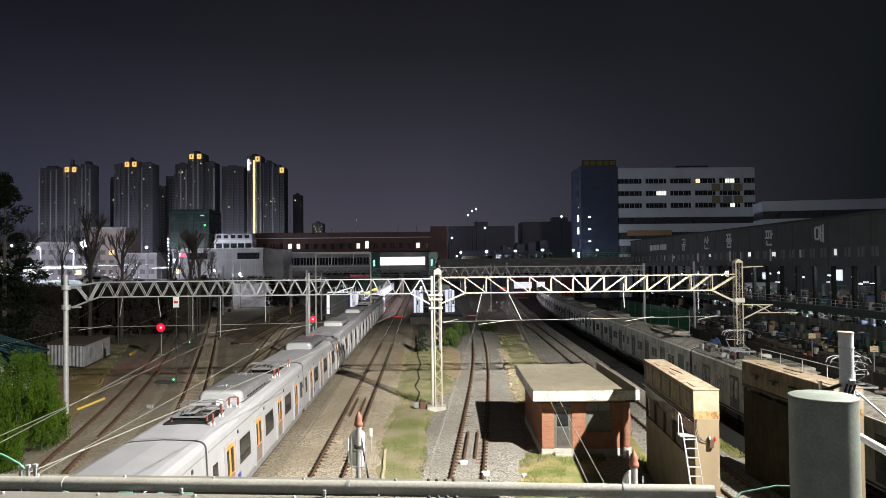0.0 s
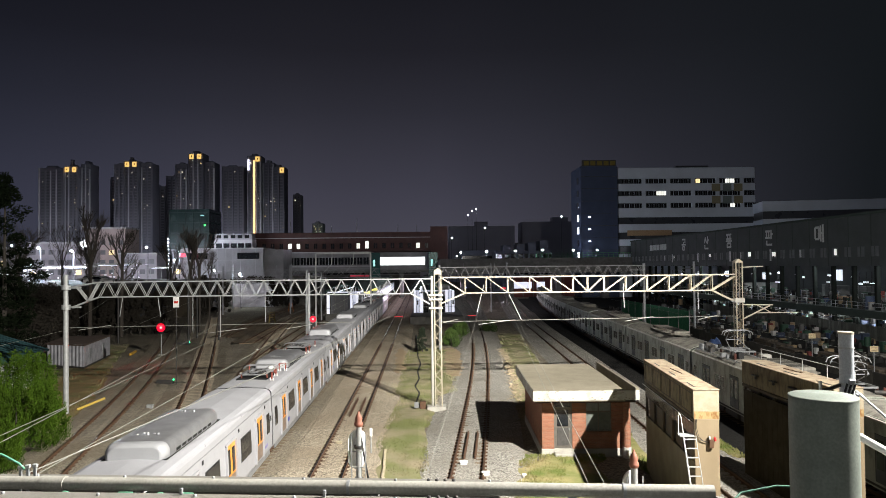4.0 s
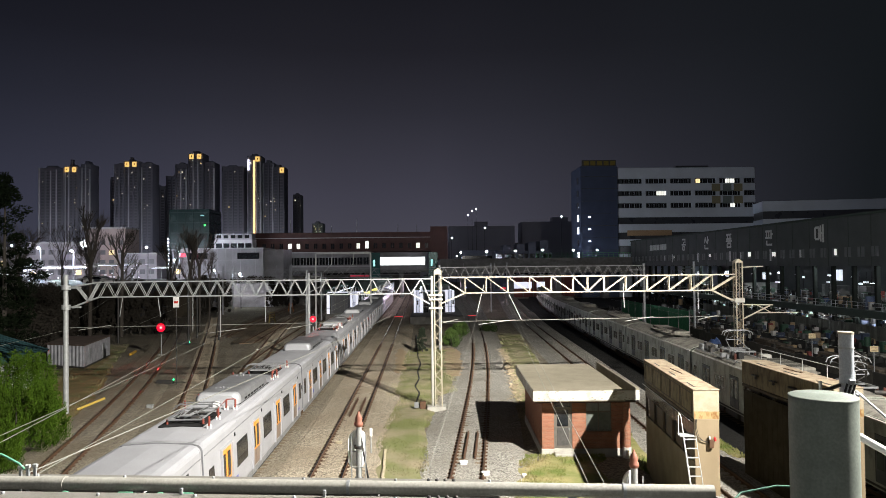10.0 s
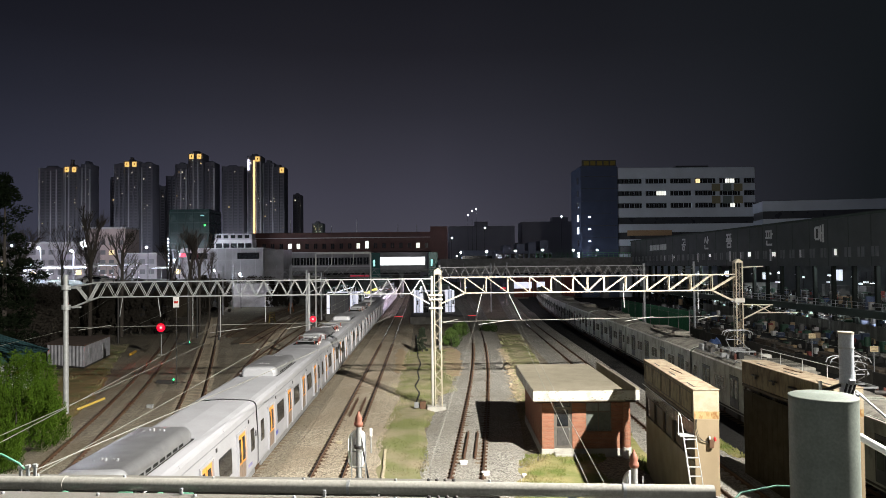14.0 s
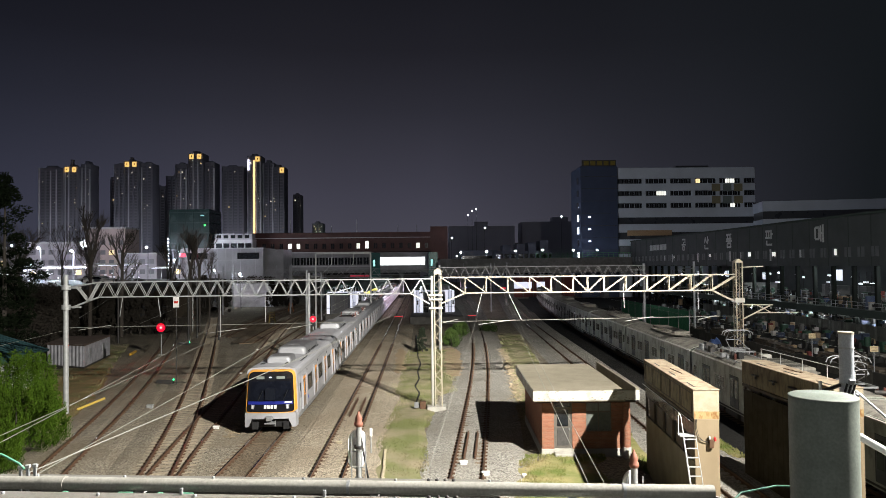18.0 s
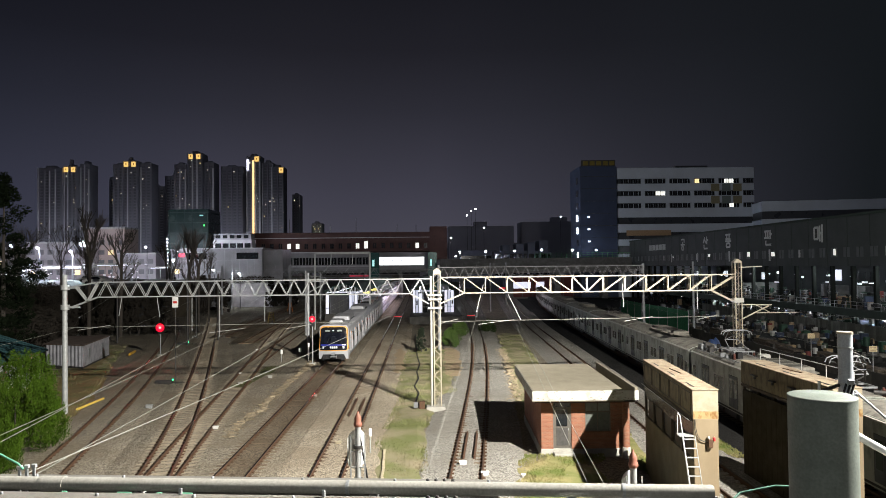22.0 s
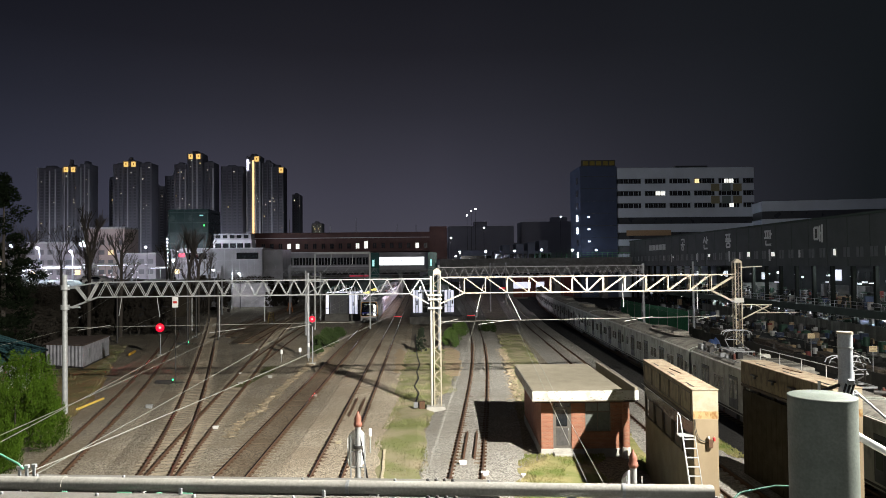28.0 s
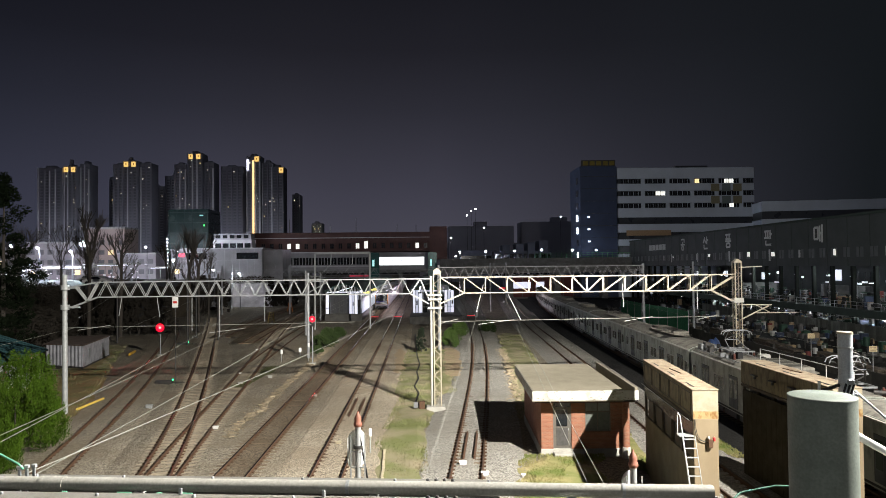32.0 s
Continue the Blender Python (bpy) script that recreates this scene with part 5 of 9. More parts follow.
def washer(x, y, length, label, ladder, turn=0.0, narrow=1.0):
    top = thing("train_washer_casing", (x, y, 0), label, "train washer", "train washer casings", turn=turn)
    top.scale.x, top.scale.z = narrow, 1.04
    part("lower_wall", box((0.06, 0.05, -0.1), (1.04, length, 2.55), 0.02), SMOOTH_OLIVE, top, "smooth olive-grey lower wall")
    if not ladder:
        # strips added to darken the side that faces away from the floodlight
        for k in range(16):
            part("curtain_strip", box((-0.02, 0.12 + k * (length - 0.3) / 16, 0.1), (0.05, 0.12 + (k + 0.97) * (length - 0.3) / 16, 3.86), 0.01), mat("near_black_side_strip", (0.045, 0.038, 0.026), 0.9, 0, (0.02, 0.017, 0.012), 2, 0.05, spec=0.05), top, "near-black strip added to darken the casing's side")
    part("end_panel", box((0.02, -0.02, 0.0), (1.08, 0.05, 4.10), 0.01), END_TAN, top, "plain tan end panel")
    part("core", box((0.35, 0.1, 2.55), (0.75, length - 0.1, 4.1)), DARK_STEEL, top)
    part("ledge", box((0.0, 0.06, 3.98), (1.1, length, 4.1), 0.015), RECESS, top)
    part("upper_casing", box((0.0, 0.02, 4.12), (1.1, length, 5.1), 0.02), CASING_BROWN, top, "rust-streaked brown upper casing")
    part("end_cap", box((0.0, 0.0, 4.08), (1.1, 0.019, 5.1)), END_YELLOW, top, "cream end cap with a rusty lower edge")
    part("rust_edge", box((0.01, -0.004, 4.09), (1.09, 0.0, 4.36)), streak_mat("rusted_lower_edge", (0.34, 0.24, 0.11), (0.18, 0.08, 0.022), 0.8, 0.9, 3.0, 2.0) if "rusted_lower_edge" not in MATS else MATS["rusted_lower_edge"], top, "rusted lower edge")
    part("lid", box((-0.03, -0.02, 5.1), (1.13, length + 0.03, 5.13), 0.008), LID_PINK, top, "pinkish lid paled for the light on top")
    n = 5 if ladder else 4
    if ladder:
        for k in range(n):
            a, b = 0.25 + k * (length - 0.4) / n, 0.12 + (k + 1) * (length - 0.4) / n
            for lo, hi in (((-0.022, a, 4.22), (0.0, a + 0.035, 4.98)), ((-0.022, b - 0.035, 4.22), (0.0, b, 4.98)), ((-0.022, a + 0.036, 4.22), (0.0, b - 0.036, 4.255)), ((-0.022, a + 0.036, 4.945), (0.0, b - 0.036, 4.98))):
                part("panel_frame", box(lo, hi), RECESS, top)
    else:
        for k in range(n):
            y0 = 0.9 + k * (length - 1.0) / n
            br = part("bracket", box((-0.14, y0, 4.62), (0.0, y0 + 0.5, 4.68), 0.01), DARK_STEEL, top, "small dark bracket")
            part("gusset", box((-0.1, y0 + 0.2, 4.5), (0.0, y0 + 0.25, 4.62)), DARK_STEEL, br)
    for k in range(3):
        part("slot", box((0.2, 0.5 + k * length / 3, 5.13), (0.27, 1.5 + k * length / 3, 5.14)), BLACK, top, "dark slot in the lid")
    part("lid_hose", tube((0.7, length * 0.45, 5.15), (0.55, length * 0.62, 5.15), 0.02), RUST, top)
    for k in range(6):
        part("post", box((0.04, 0.1 + k * (length - 0.3) / 5, 2.55), (0.16, 0.24 + k * (length - 0.3) / 5, 3.98)), RECESS, top)
    if ladder:
        part("glossy_apron", box((0.02, 0.1, 3.45), (0.10, length - 0.1, 3.95), 0.01), mat("glossy_grey_plastic", (0.11, 0.10, 0.085), 0.2, 0, (0.13, 0.12, 0.10), 1.5, 0.04), top, "glossy grey spray apron")
        for k in range(5):
            part("brush_panel", box((0.1, 0.4 + k * (length - 0.3) / 5, 2.6), (0.2, 1.3 + k * (length - 0.3) / 5, 3.42), 0.02), RECESS, top, "dark brush panel")
        lad = part("ladder", tube((-0.26, -1.15, 0.0), (-0.50, -0.08, 3.53), 0.022), STEEL, top, "galvanised step ladder with handrails")
        part("stile", tube((0.28, -1.15, 0.0), (0.04, -0.08, 3.53), 0.022), STEEL, lad)
        for k in range(12):
            f = (k + 0.6) / 12
            part("rung", bar((-0.26 - 0.24 * f, -1.15 + 1.07 * f, 3.53 * f), (0.28 - 0.24 * f, -1.15 + 1.07 * f, 3.53 * f), 0.10, 0.022), STEEL, lad)
        part("landing", box((-0.62, -0.1, 3.49), (-0.01, 0.35, 3.53)), STEEL, lad)
        for p, q in (((-0.34, -1.10, 0.9), (-0.60, -0.12, 4.22)), ((-0.60, -0.12, 4.22), (-0.64, 0.0, 4.30)), ((-0.64, 0.0, 4.30), (-0.65, 0.06, 4.2)), ((-0.65, 0.06, 4.2), (-0.64, 0.08, 3.5))):
            part("handrail", tube(p, q, 0.020), WHITE, lad)
        part("side_rail", tube((-0.18, 0.0, 4.05), (-0.18, length - 0.3, 4.05), 0.015), GREY_STEEL, top)
        sb = part("switch_box", box((0.60, -0.16, 3.12), (0.80, -0.02, 3.42), 0.02), RUST, top, "rusty switch box")
        part("warning_lamp", lathe([(0.06, 0), (0.06, 0.09), (0.03, 0.13)], (0.86, -0.1, 3.36), 10), mat("red_plastic", (0.5, 0.03, 0.03), 0.35), top, "red warning lamp")
        part("pale_lamp", lathe([(0.05, 0), (0.05, 0.07), (0.03, 0.10)], (0.62, -0.1, 3.42), 10), PALE_STEEL, sb)
        for x0 in (0.05, 0.11):
            pts = [(x0, -0.05, 4.1), (x0 - 0.02, -0.06, 3.8), (x0 + 0.06, -0.07, 3.52), (x0 + 0.22, -0.08, 3.36), (0.60, -0.08, 3.30)]
            for a, b in zip(pts, pts[1:]):
                part("cable", tube(a, b, 0.011, seg=6), BLACK, top)
    else:
        for k in range(5):
            part("railing_post", tube((1.0, 0.3 + k * 1.8, 5.13), (1.0, 0.3 + k * 1.8, 5.62), 0.018), STEEL, top)
        part("railing", tube((1.0, 0.3, 5.62), (1.0, 7.5, 5.62), 0.018), STEEL, top)
    return top


washer(9.70, 25.1, 8.1, "tall rusty cream steel washer casing with a ladder", True, -5.3, 0.83)
washer(14.85, 25.0, 7.4, "tall rusty cream steel washer casing beside the parked train", False)

# ---- parked train ----
DARK_PORCELAIN = mat("dark_brown_porcelain", (0.10, 0.04, 0.032), 0.3, 0, (0.07, 0.03, 0.025), 5, 0.05)


def bow_pantograph(parent, y, facing=1):
    """A raised diamond-arm pantograph on its insulated base."""
    bm = bmesh.new()
    for x in (-0.75, 0.75):
        bar((x, y - 1.0, 4.16), (x, y + 1.0, 4.16), 0.08, bm=bm)
    for o in (-1.0, 0.0, 1.0):
        bar((-0.75, y + o, 4.16), (0.75, y + o, 4.16), 0.08, bm=bm)
    f = part("pantograph", bm, GREY_STEEL, parent, "raised grey pantograph")
    bm = bmesh.new()
    for x in (-1, 1):
        tube((x * 0.6, y - 0.5 * facing, 4.2), (x * 0.42, y + 0.9 * facing, 4.75), 0.03, bm=bm)
        tube((x * 0.42, y + 0.9 * facing, 4.75), (x * 0.5, y, 5.42), 0.025, bm=bm)
    tube((-0.42, y + 0.9 * facing, 4.75), (0.42, y + 0.9 * facing, 4.75), 0.025, bm=bm)
    tube((-0.42, y + 0.9 * facing, 4.75), (0.5, y, 5.42), 0.018, bm=bm)
    tube((0.42, y + 0.9 * facing, 4.75), (-0.5, y, 5.42), 0.018, bm=bm)
    part("arm", bm, GREY_STEEL, f)
    for o in (-0.2, 0.2):
        bm = tube((-0.6, y + o, 5.46), (0.6, y + o, 5.46), 0.03)
        for s in (-1, 1):
            tube((s * 0.6, y + o, 5.46), (s * 0.86, y + o, 5.36), 0.028, bm=bm)
            tube((s * 0.86, y + o, 5.36), (s * 0.95, y + o, 5.16), 0.026, bm=bm)
        part("contact_strip", bm, GREY_STEEL, f)
    for x in (-0.75, 0.75):
        for o in (-0.9, 0.9):
            part("insulator", lathe([(0.05, 0), (0.085, 0.04), (0.05, 0.07), (0.085, 0.11), (0.05, 0.14), (0.085, 0.18), (0.05, 0.24)], (x, y + o, 3.9), 10), DARK_PORCELAIN, f, "dark brown insulator")


OLD_SECTION = [(-1.46, 0.72), (1.46, 0.72), (1.48, 1.0), (1.48, 3.42), (1.42, 3.56), (1.2, 3.70), (0.7, 3.83), (0, 3.88), (-0.7, 3.83), (-1.2, 3.70), (-1.42, 3.56), (-1.48, 3.42), (-1.48, 1.0)]
OLD_GLASS = mat("dusty_train_glass", (0.03, 0.045, 0.038), 0.2, 0, (0.06, 0.085, 0.065), 0.9, 0.0, spec=0.6)
OLD_SEAM = mat("dark_train_seam", (0.06, 0.058, 0.048), 0.8, 0, (0.04, 0.036, 0.03), 3, 0.1)


OLD_L = 19.75


def old_railcar(panto):
    car = thing("metro_railcar", (0, 0, 0), "old cream metro car parked on the stabling track", "train car", "cars of the parked train")
    part("body", slab(OLD_SECTION, 0.12, OLD_L), OLD_BODY, car)
    part("roof", slab([(-1.40, 3.575), (-1.2, 3.708), (-0.7, 3.838), (0, 3.888), (0.7, 3.838), (1.2, 3.708), (1.40, 3.575), (1.2, 3.66), (0, 3.8), (-1.2, 3.66)], 0.2, OLD_L - 0.1), OLD_ROOF, car, "dusty tan-grey roof sheet")
    for y in (0.12, OLD_L - 0.1):
        part("end_rim", slab([(x * 1.012, 2.4 + (z - 2.4) * 1.012) for x, z in OLD_SECTION], y, y + 0.1), OLD_BODY, car)
    for s in (-1, 1):
        part("gutter", box((s * 1.44, 0.2, 3.44), (s * 1.53, OLD_L - 0.1, 3.53), 0.01), PALE_STEEL, car)
        part("sill_band", box((s * 1.479, 0.2, 0.80), (s * 1.492, OLD_L - 0.1, 0.90)), OLD_SEAM, car)
        for d in (2.3, 7.1, 12.0, 16.85):
            # flat dark plate put in for the shade of the door recess
            part("door_recess", box((s * 1.479, d - 0.70, 1.0), (s * 1.486, d + 0.70, 2.95)), OLD_SEAM, car)
            for k in (-1, 1):
                leaf = part("door", box((s * 1.486, d + k * 0.33 - 0.315, 1.02), (s * 1.494, d + k * 0.33 + 0.315, 2.92), 0.003), OLD_DOOR, car)
                part("window", box((s * 1.494, d + k * 0.33 - 0.235, 1.55), (s * 1.499, d + k * 0.33 + 0.235, 2.74)), OLD_GLASS, leaf)
        for mid in (4.7, 9.55, 14.4, 0.85, OLD_L - 0.75):
            h = 0.9 if 2 < mid < 18 else 0.36
            win = part("window", box((s * 1.479, mid - h, 1.78), (s * 1.489, mid + h, 2.68), 0.004), PALE_STEEL, car, "pale-framed side window")
            if h > 0.5:
                for k in (-1, 1):
                    part("pane", box((s * 1.489, mid + k * 0.43 - 0.38, 1.85), (s * 1.494, mid + k * 0.43 + 0.38, 2.61)), OLD_GLASS, win)
            else:
                part("pane", box((s * 1.489, mid - 0.3, 1.85), (s * 1.494, mid + 0.3, 2.61)), OLD_GLASS, win)
    vents = (6.0,) if panto else (6.3,)
    for o in vents:
        ac = part("air_conditioner", rounded_slab((-0.85, o, 3.72), (0.85, o + (4.4 if panto else 7.0), 4.28), 0.24), OLD_ROOF, car, "dusty humped air-conditioner")
        for k in range(3):
            part("grille", box((-0.5, o + 0.7 + k * 1.2, 4.275), (0.5, o + 1.5 + k * 1.2, 4.295)), OLD_SEAM, ac)
    if panto:
        bow_pantograph(car, 15.1, 1)
        bow_pantograph(car, 2.0, -1)
        rng = random.Random(41)
        for k in range(34):
            x, y, h = rng.uniform(-1.15, 1.15), rng.uniform(12.6, 19.3), rng.uniform(0.15, 0.55)
            part("roof_equipment", box((x - rng.uniform(0.06, 0.22), y - rng.uniform(0.1, 0.3), 3.7), (x + rng.uniform(0.06, 0.22), y + rng.uniform(0.1, 0.3), 3.75 + h), 0.02), rng.choice((BLACK, DARK_STEEL, DARK_STEEL, GREY_STEEL)), car)
        part("switch_box", box((-1.15, 18.5, 3.6), (-0.6, 19.2, 4.15), 0.03), GREY_STEEL, car, "grey roof switch box")
        part("switch_box", box((0.7, 13.0, 3.7), (1.3, 13.6, 4.1), 0.03), PALE_STEEL, car)
        for x, y in ((-0.9, 13.2), (0.9, 17.0), (1.0, 0.9), (0.9, 3.9)):
            part("roof_insulator", lathe([(0.06, 0.0), (0.10, 0.06), (0.06, 0.11), (0.10, 0.17), (0.06, 0.23), (0.10, 0.29), (0.05, 0.42)], (x, y, 3.75), 10), DARK_PORCELAIN, car, "dark brown insulator")
        for x in (-1.32, -1.12, 0.3):
            part("roof_bus_bar", tube((x, 11.8, 3.98 if x > 0 else 3.78), (x, 19.4, 3.98 if x > 0 else 3.78), 0.03), STEEL, car)
        for k in range(4):
            part("bus_strut", bar((-1.32, 12.4 + k * 2.1, 3.6), (-1.1, 12.4 + k * 2.1, 3.8), 0.05), DARK_STEEL, car)
        part("spring_coil", tube((0.6, 1.0, 3.95), (1.4, 0.6, 3.95), 0.10, seg=10), DARK_STEEL, car)
    part("gangway", box((-0.75, OLD_L, 0.95), (0.75, OLD_L + 0.37, 3.1), 0.05), BLACK, car)
    for a, b in ((5.6, 8.0), (8.4, 11.6), (12.0, 14.0)):
        part("underfloor_box", box((-1.3, a, 0.28), (1.3, b, 0.7), 0.04), DARK_STEEL, car)
    for c in (2.9, 16.9):
        bogie = part("bogie", box((-1.05, c - 1.5, 0.42), (1.05, c + 1.5, 0.62), 0.05), DARK_STEEL, car)
        for w in (-1.05, 1.05):
            for s in (-1, 1):
                part("wheel", tube((s * 0.68, c + w, 0.43), (s * 0.82, c + w, 0.43), 0.43, seg=16), DARK_STEEL, bogie)
    return car


def stabled(y):
    """The stabling track, straight at first and then bending away to the east."""
    return 20.3 + (y - 41) * 0.05 + 0.00045 * max(0.0, y - 95) ** 2


old_m, old_t = old_railcar(True), old_railcar(False)
for k in range(9):
    y = 10.2 + 20 * k
    m = pose(stabled(y), y, 0.02, 0, 0, -math.degrees(math.atan((stabled(y + 20) - stabled(y)) / 20)))
    if k < 2:
        (old_t, old_m)[k].matrix_basis = m
    else:
        copy_thing(old_t, m)

# ---- bridge parapet below the camera ----
PIPE = mat("grey_pvc_pipe", (0.285, 0.276, 0.245), 0.5, 0, (0.225, 0.215, 0.19), 5, 0.08)
GIRDER = mat("grey_painted_girder", (0.16, 0.153, 0.137), 0.6, 0.1, (0.115, 0.108, 0.09), 3, 0.1)
par = thing("bridge_edge", (0, 4.38, 8.55), "grey steel bridge edge girder with a conduit", "bridge", turn=-5.6)
pipe = part("conduit", tube((-8.0, 0, 0), (1.75, 0, 0), 0.042, seg=18), PIPE, par, "pale grey plastic conduit pipe")
for x in (-2.55, -7.0):
    part("sleeve", tube((x, 0, 0), (x + 0.16, 0, 0), 0.047, seg=18), PIPE, pipe)
for x in (-0.52, 1.2):
    part("strap", tube((x, 0, 0), (x + 0.02, 0, 0), 0.046, seg=18), GREY_STEEL, pipe)
part("outer_flange", box((-9, 0.12, -0.10), (0.45, 0.26, -0.02), 0.008), GIRDER, par)
part("web", box((-9, 0.18, -0.62), (0.45, 0.21, -0.1)), GIRDER, par)
part("inner_flange", box((-9, -0.30, -0.07), (1.2, -0.16, 0.0), 0.008), GIRDER, par)
part("deck", box((-12, -9.0, -0.75), (12, 0.2, -0.6)), mat("worn_bridge_asphalt", (0.035, 0.035, 0.035), 0.9, 0, (0.05, 0.048, 0.045), 1.0, 0.2), par)
for x in (-14.2, 9.5):
    part("pier", box((x, -7.0, -8.7), (x + 1.0, -3.0, -0.75)), CONCRETE_DARK, par)
for k in range(15):
    part("bolt", lathe([(0.010, 0), (0.010, 0.012), (0.005, 0.016)], (-7 + k * 0.62, -0.22, 0.0), 8), GREY_STEEL, par)
    part("bolt", lathe([(0.010, 0), (0.010, 0.012), (0.005, 0.016)], (-8.3 + k * 0.62, 0.2, -0.02), 8), GREY_STEEL, par)
for x in (-1.9, -0.35, 0.9):
    part("bracket", bar((x, -0.3, -0.06), (x, 0.15, -0.06), 0.05, 0.02), STEEL, par)
for a, b in (((0.2, -0.45), (0.55, 0.2)), ((0.95, -0.45), (0.65, 0.2)), ((1.5, -0.45), (1.3, 0.2))):
    part("diagonal", bar((a[0], a[1], -0.2), (b[0], b[1], -0.2), 0.08, 0.02), STEEL, par)
NET = mat("green_net", (0.10, 0.30, 0.19), 0.6, 0, (0.06, 0.18, 0.11), 9, 0.1)
for x, n in ((-1.98, 0.09), (-1.72, 0.03), (-1.56, 0.07), (-2.35, 0.03)):
    part("green_hose", tube((x, -0.09, -0.03), (x + n, -0.09, -0.03), 0.012), NET, par, "green hose")
for x in (-1.52, -0.62):
    part("clamp", box((x - 0.010, -0.2, 0.0), (x + 0.010, -0.18, 0.042), 0.004), GREY_STEEL, par, "small upright clamp")
for k in range(4):
    part("nut", lathe([(0.012, 0), (0.012, 0.018), (0.006, 0.022)], (-0.02 + k * 0.055, 0.19, -0.02), 6), DARK_STEEL, par)
    part("nut", lathe([(0.012, 0), (0.012, 0.018), (0.006, 0.022)], (0.02 + k * 0.055, -0.2, 0.0), 6), DARK_STEEL, par)
part("splice_plate", box((1.35, 0.22, -0.07), (1.8, 0.32, -0.055), 0.004), STEEL, par, "flat galvanised splice plate")
part("gusset_plate", slab([(1.72, -0.14), (2.3, -0.14), (2.3, -0.12), (1.72, -0.03)], 0.02, 0.04), GREY_STEEL, par, "grey gusset plate")
solo("handrail", tube((2.60, 4.68, 8.95), (3.9, 4.36, 8.18), 0.026, seg=14), WHITE, "white-painted pipe handrail sloping down beside the bridge edge", "handrail")
wire("green_hose", [(-3.3, 4.75, 8.83), (-3.05, 4.78, 8.76), (-2.88, 4.77, 8.70), (-2.76, 4.75, 8.645), (-2.72, 4.74, 8.61)], 0.008, NET, "thin green hose hanging over the bridge edge", "hose")
wire("green_hose", [(2.7, 4.5, 8.46), (2.3, 4.55, 8.47), (2.05, 4.52, 8.44), (1.95, 4.45, 8.40)], 0.007, mat("dark_green_hose", (0.03, 0.12, 0.08), 0.6), "thin green hose hanging over the bridge edge", "hose")
for k in range(3):
    cl = thing("wire_clamp", (-2.75 + k * 0.04, 4.75 + k * 0.015, 8.56), "small galvanised wire clamp on the bridge edge", "clamp", "wire clamps")
    part("stem", box((-0.010, -0.008, -0.16), (0.010, 0.008, 0.05), 0.003), GREY_STEEL, cl)
    part("jaw", box((-0.017, -0.012, 0.05), (0.017, 0.012, 0.075), 0.005), STEEL, cl)
BOLLARD = mat("weathered_grey_steel_pipe", (0.15, 0.17, 0.148), 0.6, 0.0, (0.085, 0.10, 0.083), 4.5, 0.04)
bol = thing("steel_bollard", (2.31, 4.0, 9.17), "thick grey steel pipe post with a closed top", "post")
part("shaft", lathe([(0.184, -1.22), (0.184, -0.012)], seg=44), BOLLARD, bol)
part("cap", lathe([(0.1855, -0.012), (0.1855, -0.003), (0.18, 0.0), (0.0005, 0.008)], seg=44), BOLLARD, bol, "flat welded cap")
pole = thing("cable_pole", (3.99, 6.5, 7.0), "slim galvanised pole with cable clamps", "pole")
part("shaft", tube((0, 0, -7.1), (0, 0, 2.26), 0.064, seg=24), mat("blue_grey_galvanised_pole", (0.40, 0.43, 0.46), 0.5, 0.0, (0.33, 0.35, 0.38), 3, 0.02), pole)
part("cap", tube((0, 0, 2.26), (0, 0, 2.28), 0.07, seg=18), CREAM, pole)
for z in (1.65, 1.78, 2.12):
    part("clamp", tube((0, 0, z), (0, 0, z + 0.018), 0.069, seg=18), STEEL, pole)
part("arm", bar((-0.28, 0, 1.71), (0.08, 0, 1.82), 0.026), DARK_STEEL, pole)
part("clamp_block", box((-0.035, -0.09, 1.79), (0.035, -0.066, 1.84), 0.008), GREY_STEEL, pole, "dark cable clamp block")
part("clamp_block", box((0.066, -0.03, 1.66), (0.10, 0.02, 1.70), 0.008), GREY_STEEL, pole)
part("insulator_stub", tube((-0.27, -0.02, 1.71), (-0.27, -0.02, 1.82), 0.014, seg=10), WHITE, pole, "pale insulator stub")
for k in range(3):
    part("cable_tail", tube((-0.04 + 0.04 * k, -0.07, 1.80), (-0.16 + 0.03 * k, -0.09, 1.45), 0.010, seg=6), BLACK, pole)
part("stay", tube((0.08, 0, 1.72), (0.75, -0.6, 0.9), 0.012), STEEL, pole)
for k in range(3):
    wire("drop_cable", [(3.98, 6.5, 9.1 - 0.12 * k), (4.25, 6.6, 9.0 - 0.05 * k), (4.3, 6.7, 8.78)], 0.008, BLACK, "black cable looped from the pole", sag=-0.02)


HEAD_TAN = mat("dull_terracotta", (0.30, 0.12, 0.08), 0.55, 0, (0.22, 0.09, 0.06), 8, 0.1)


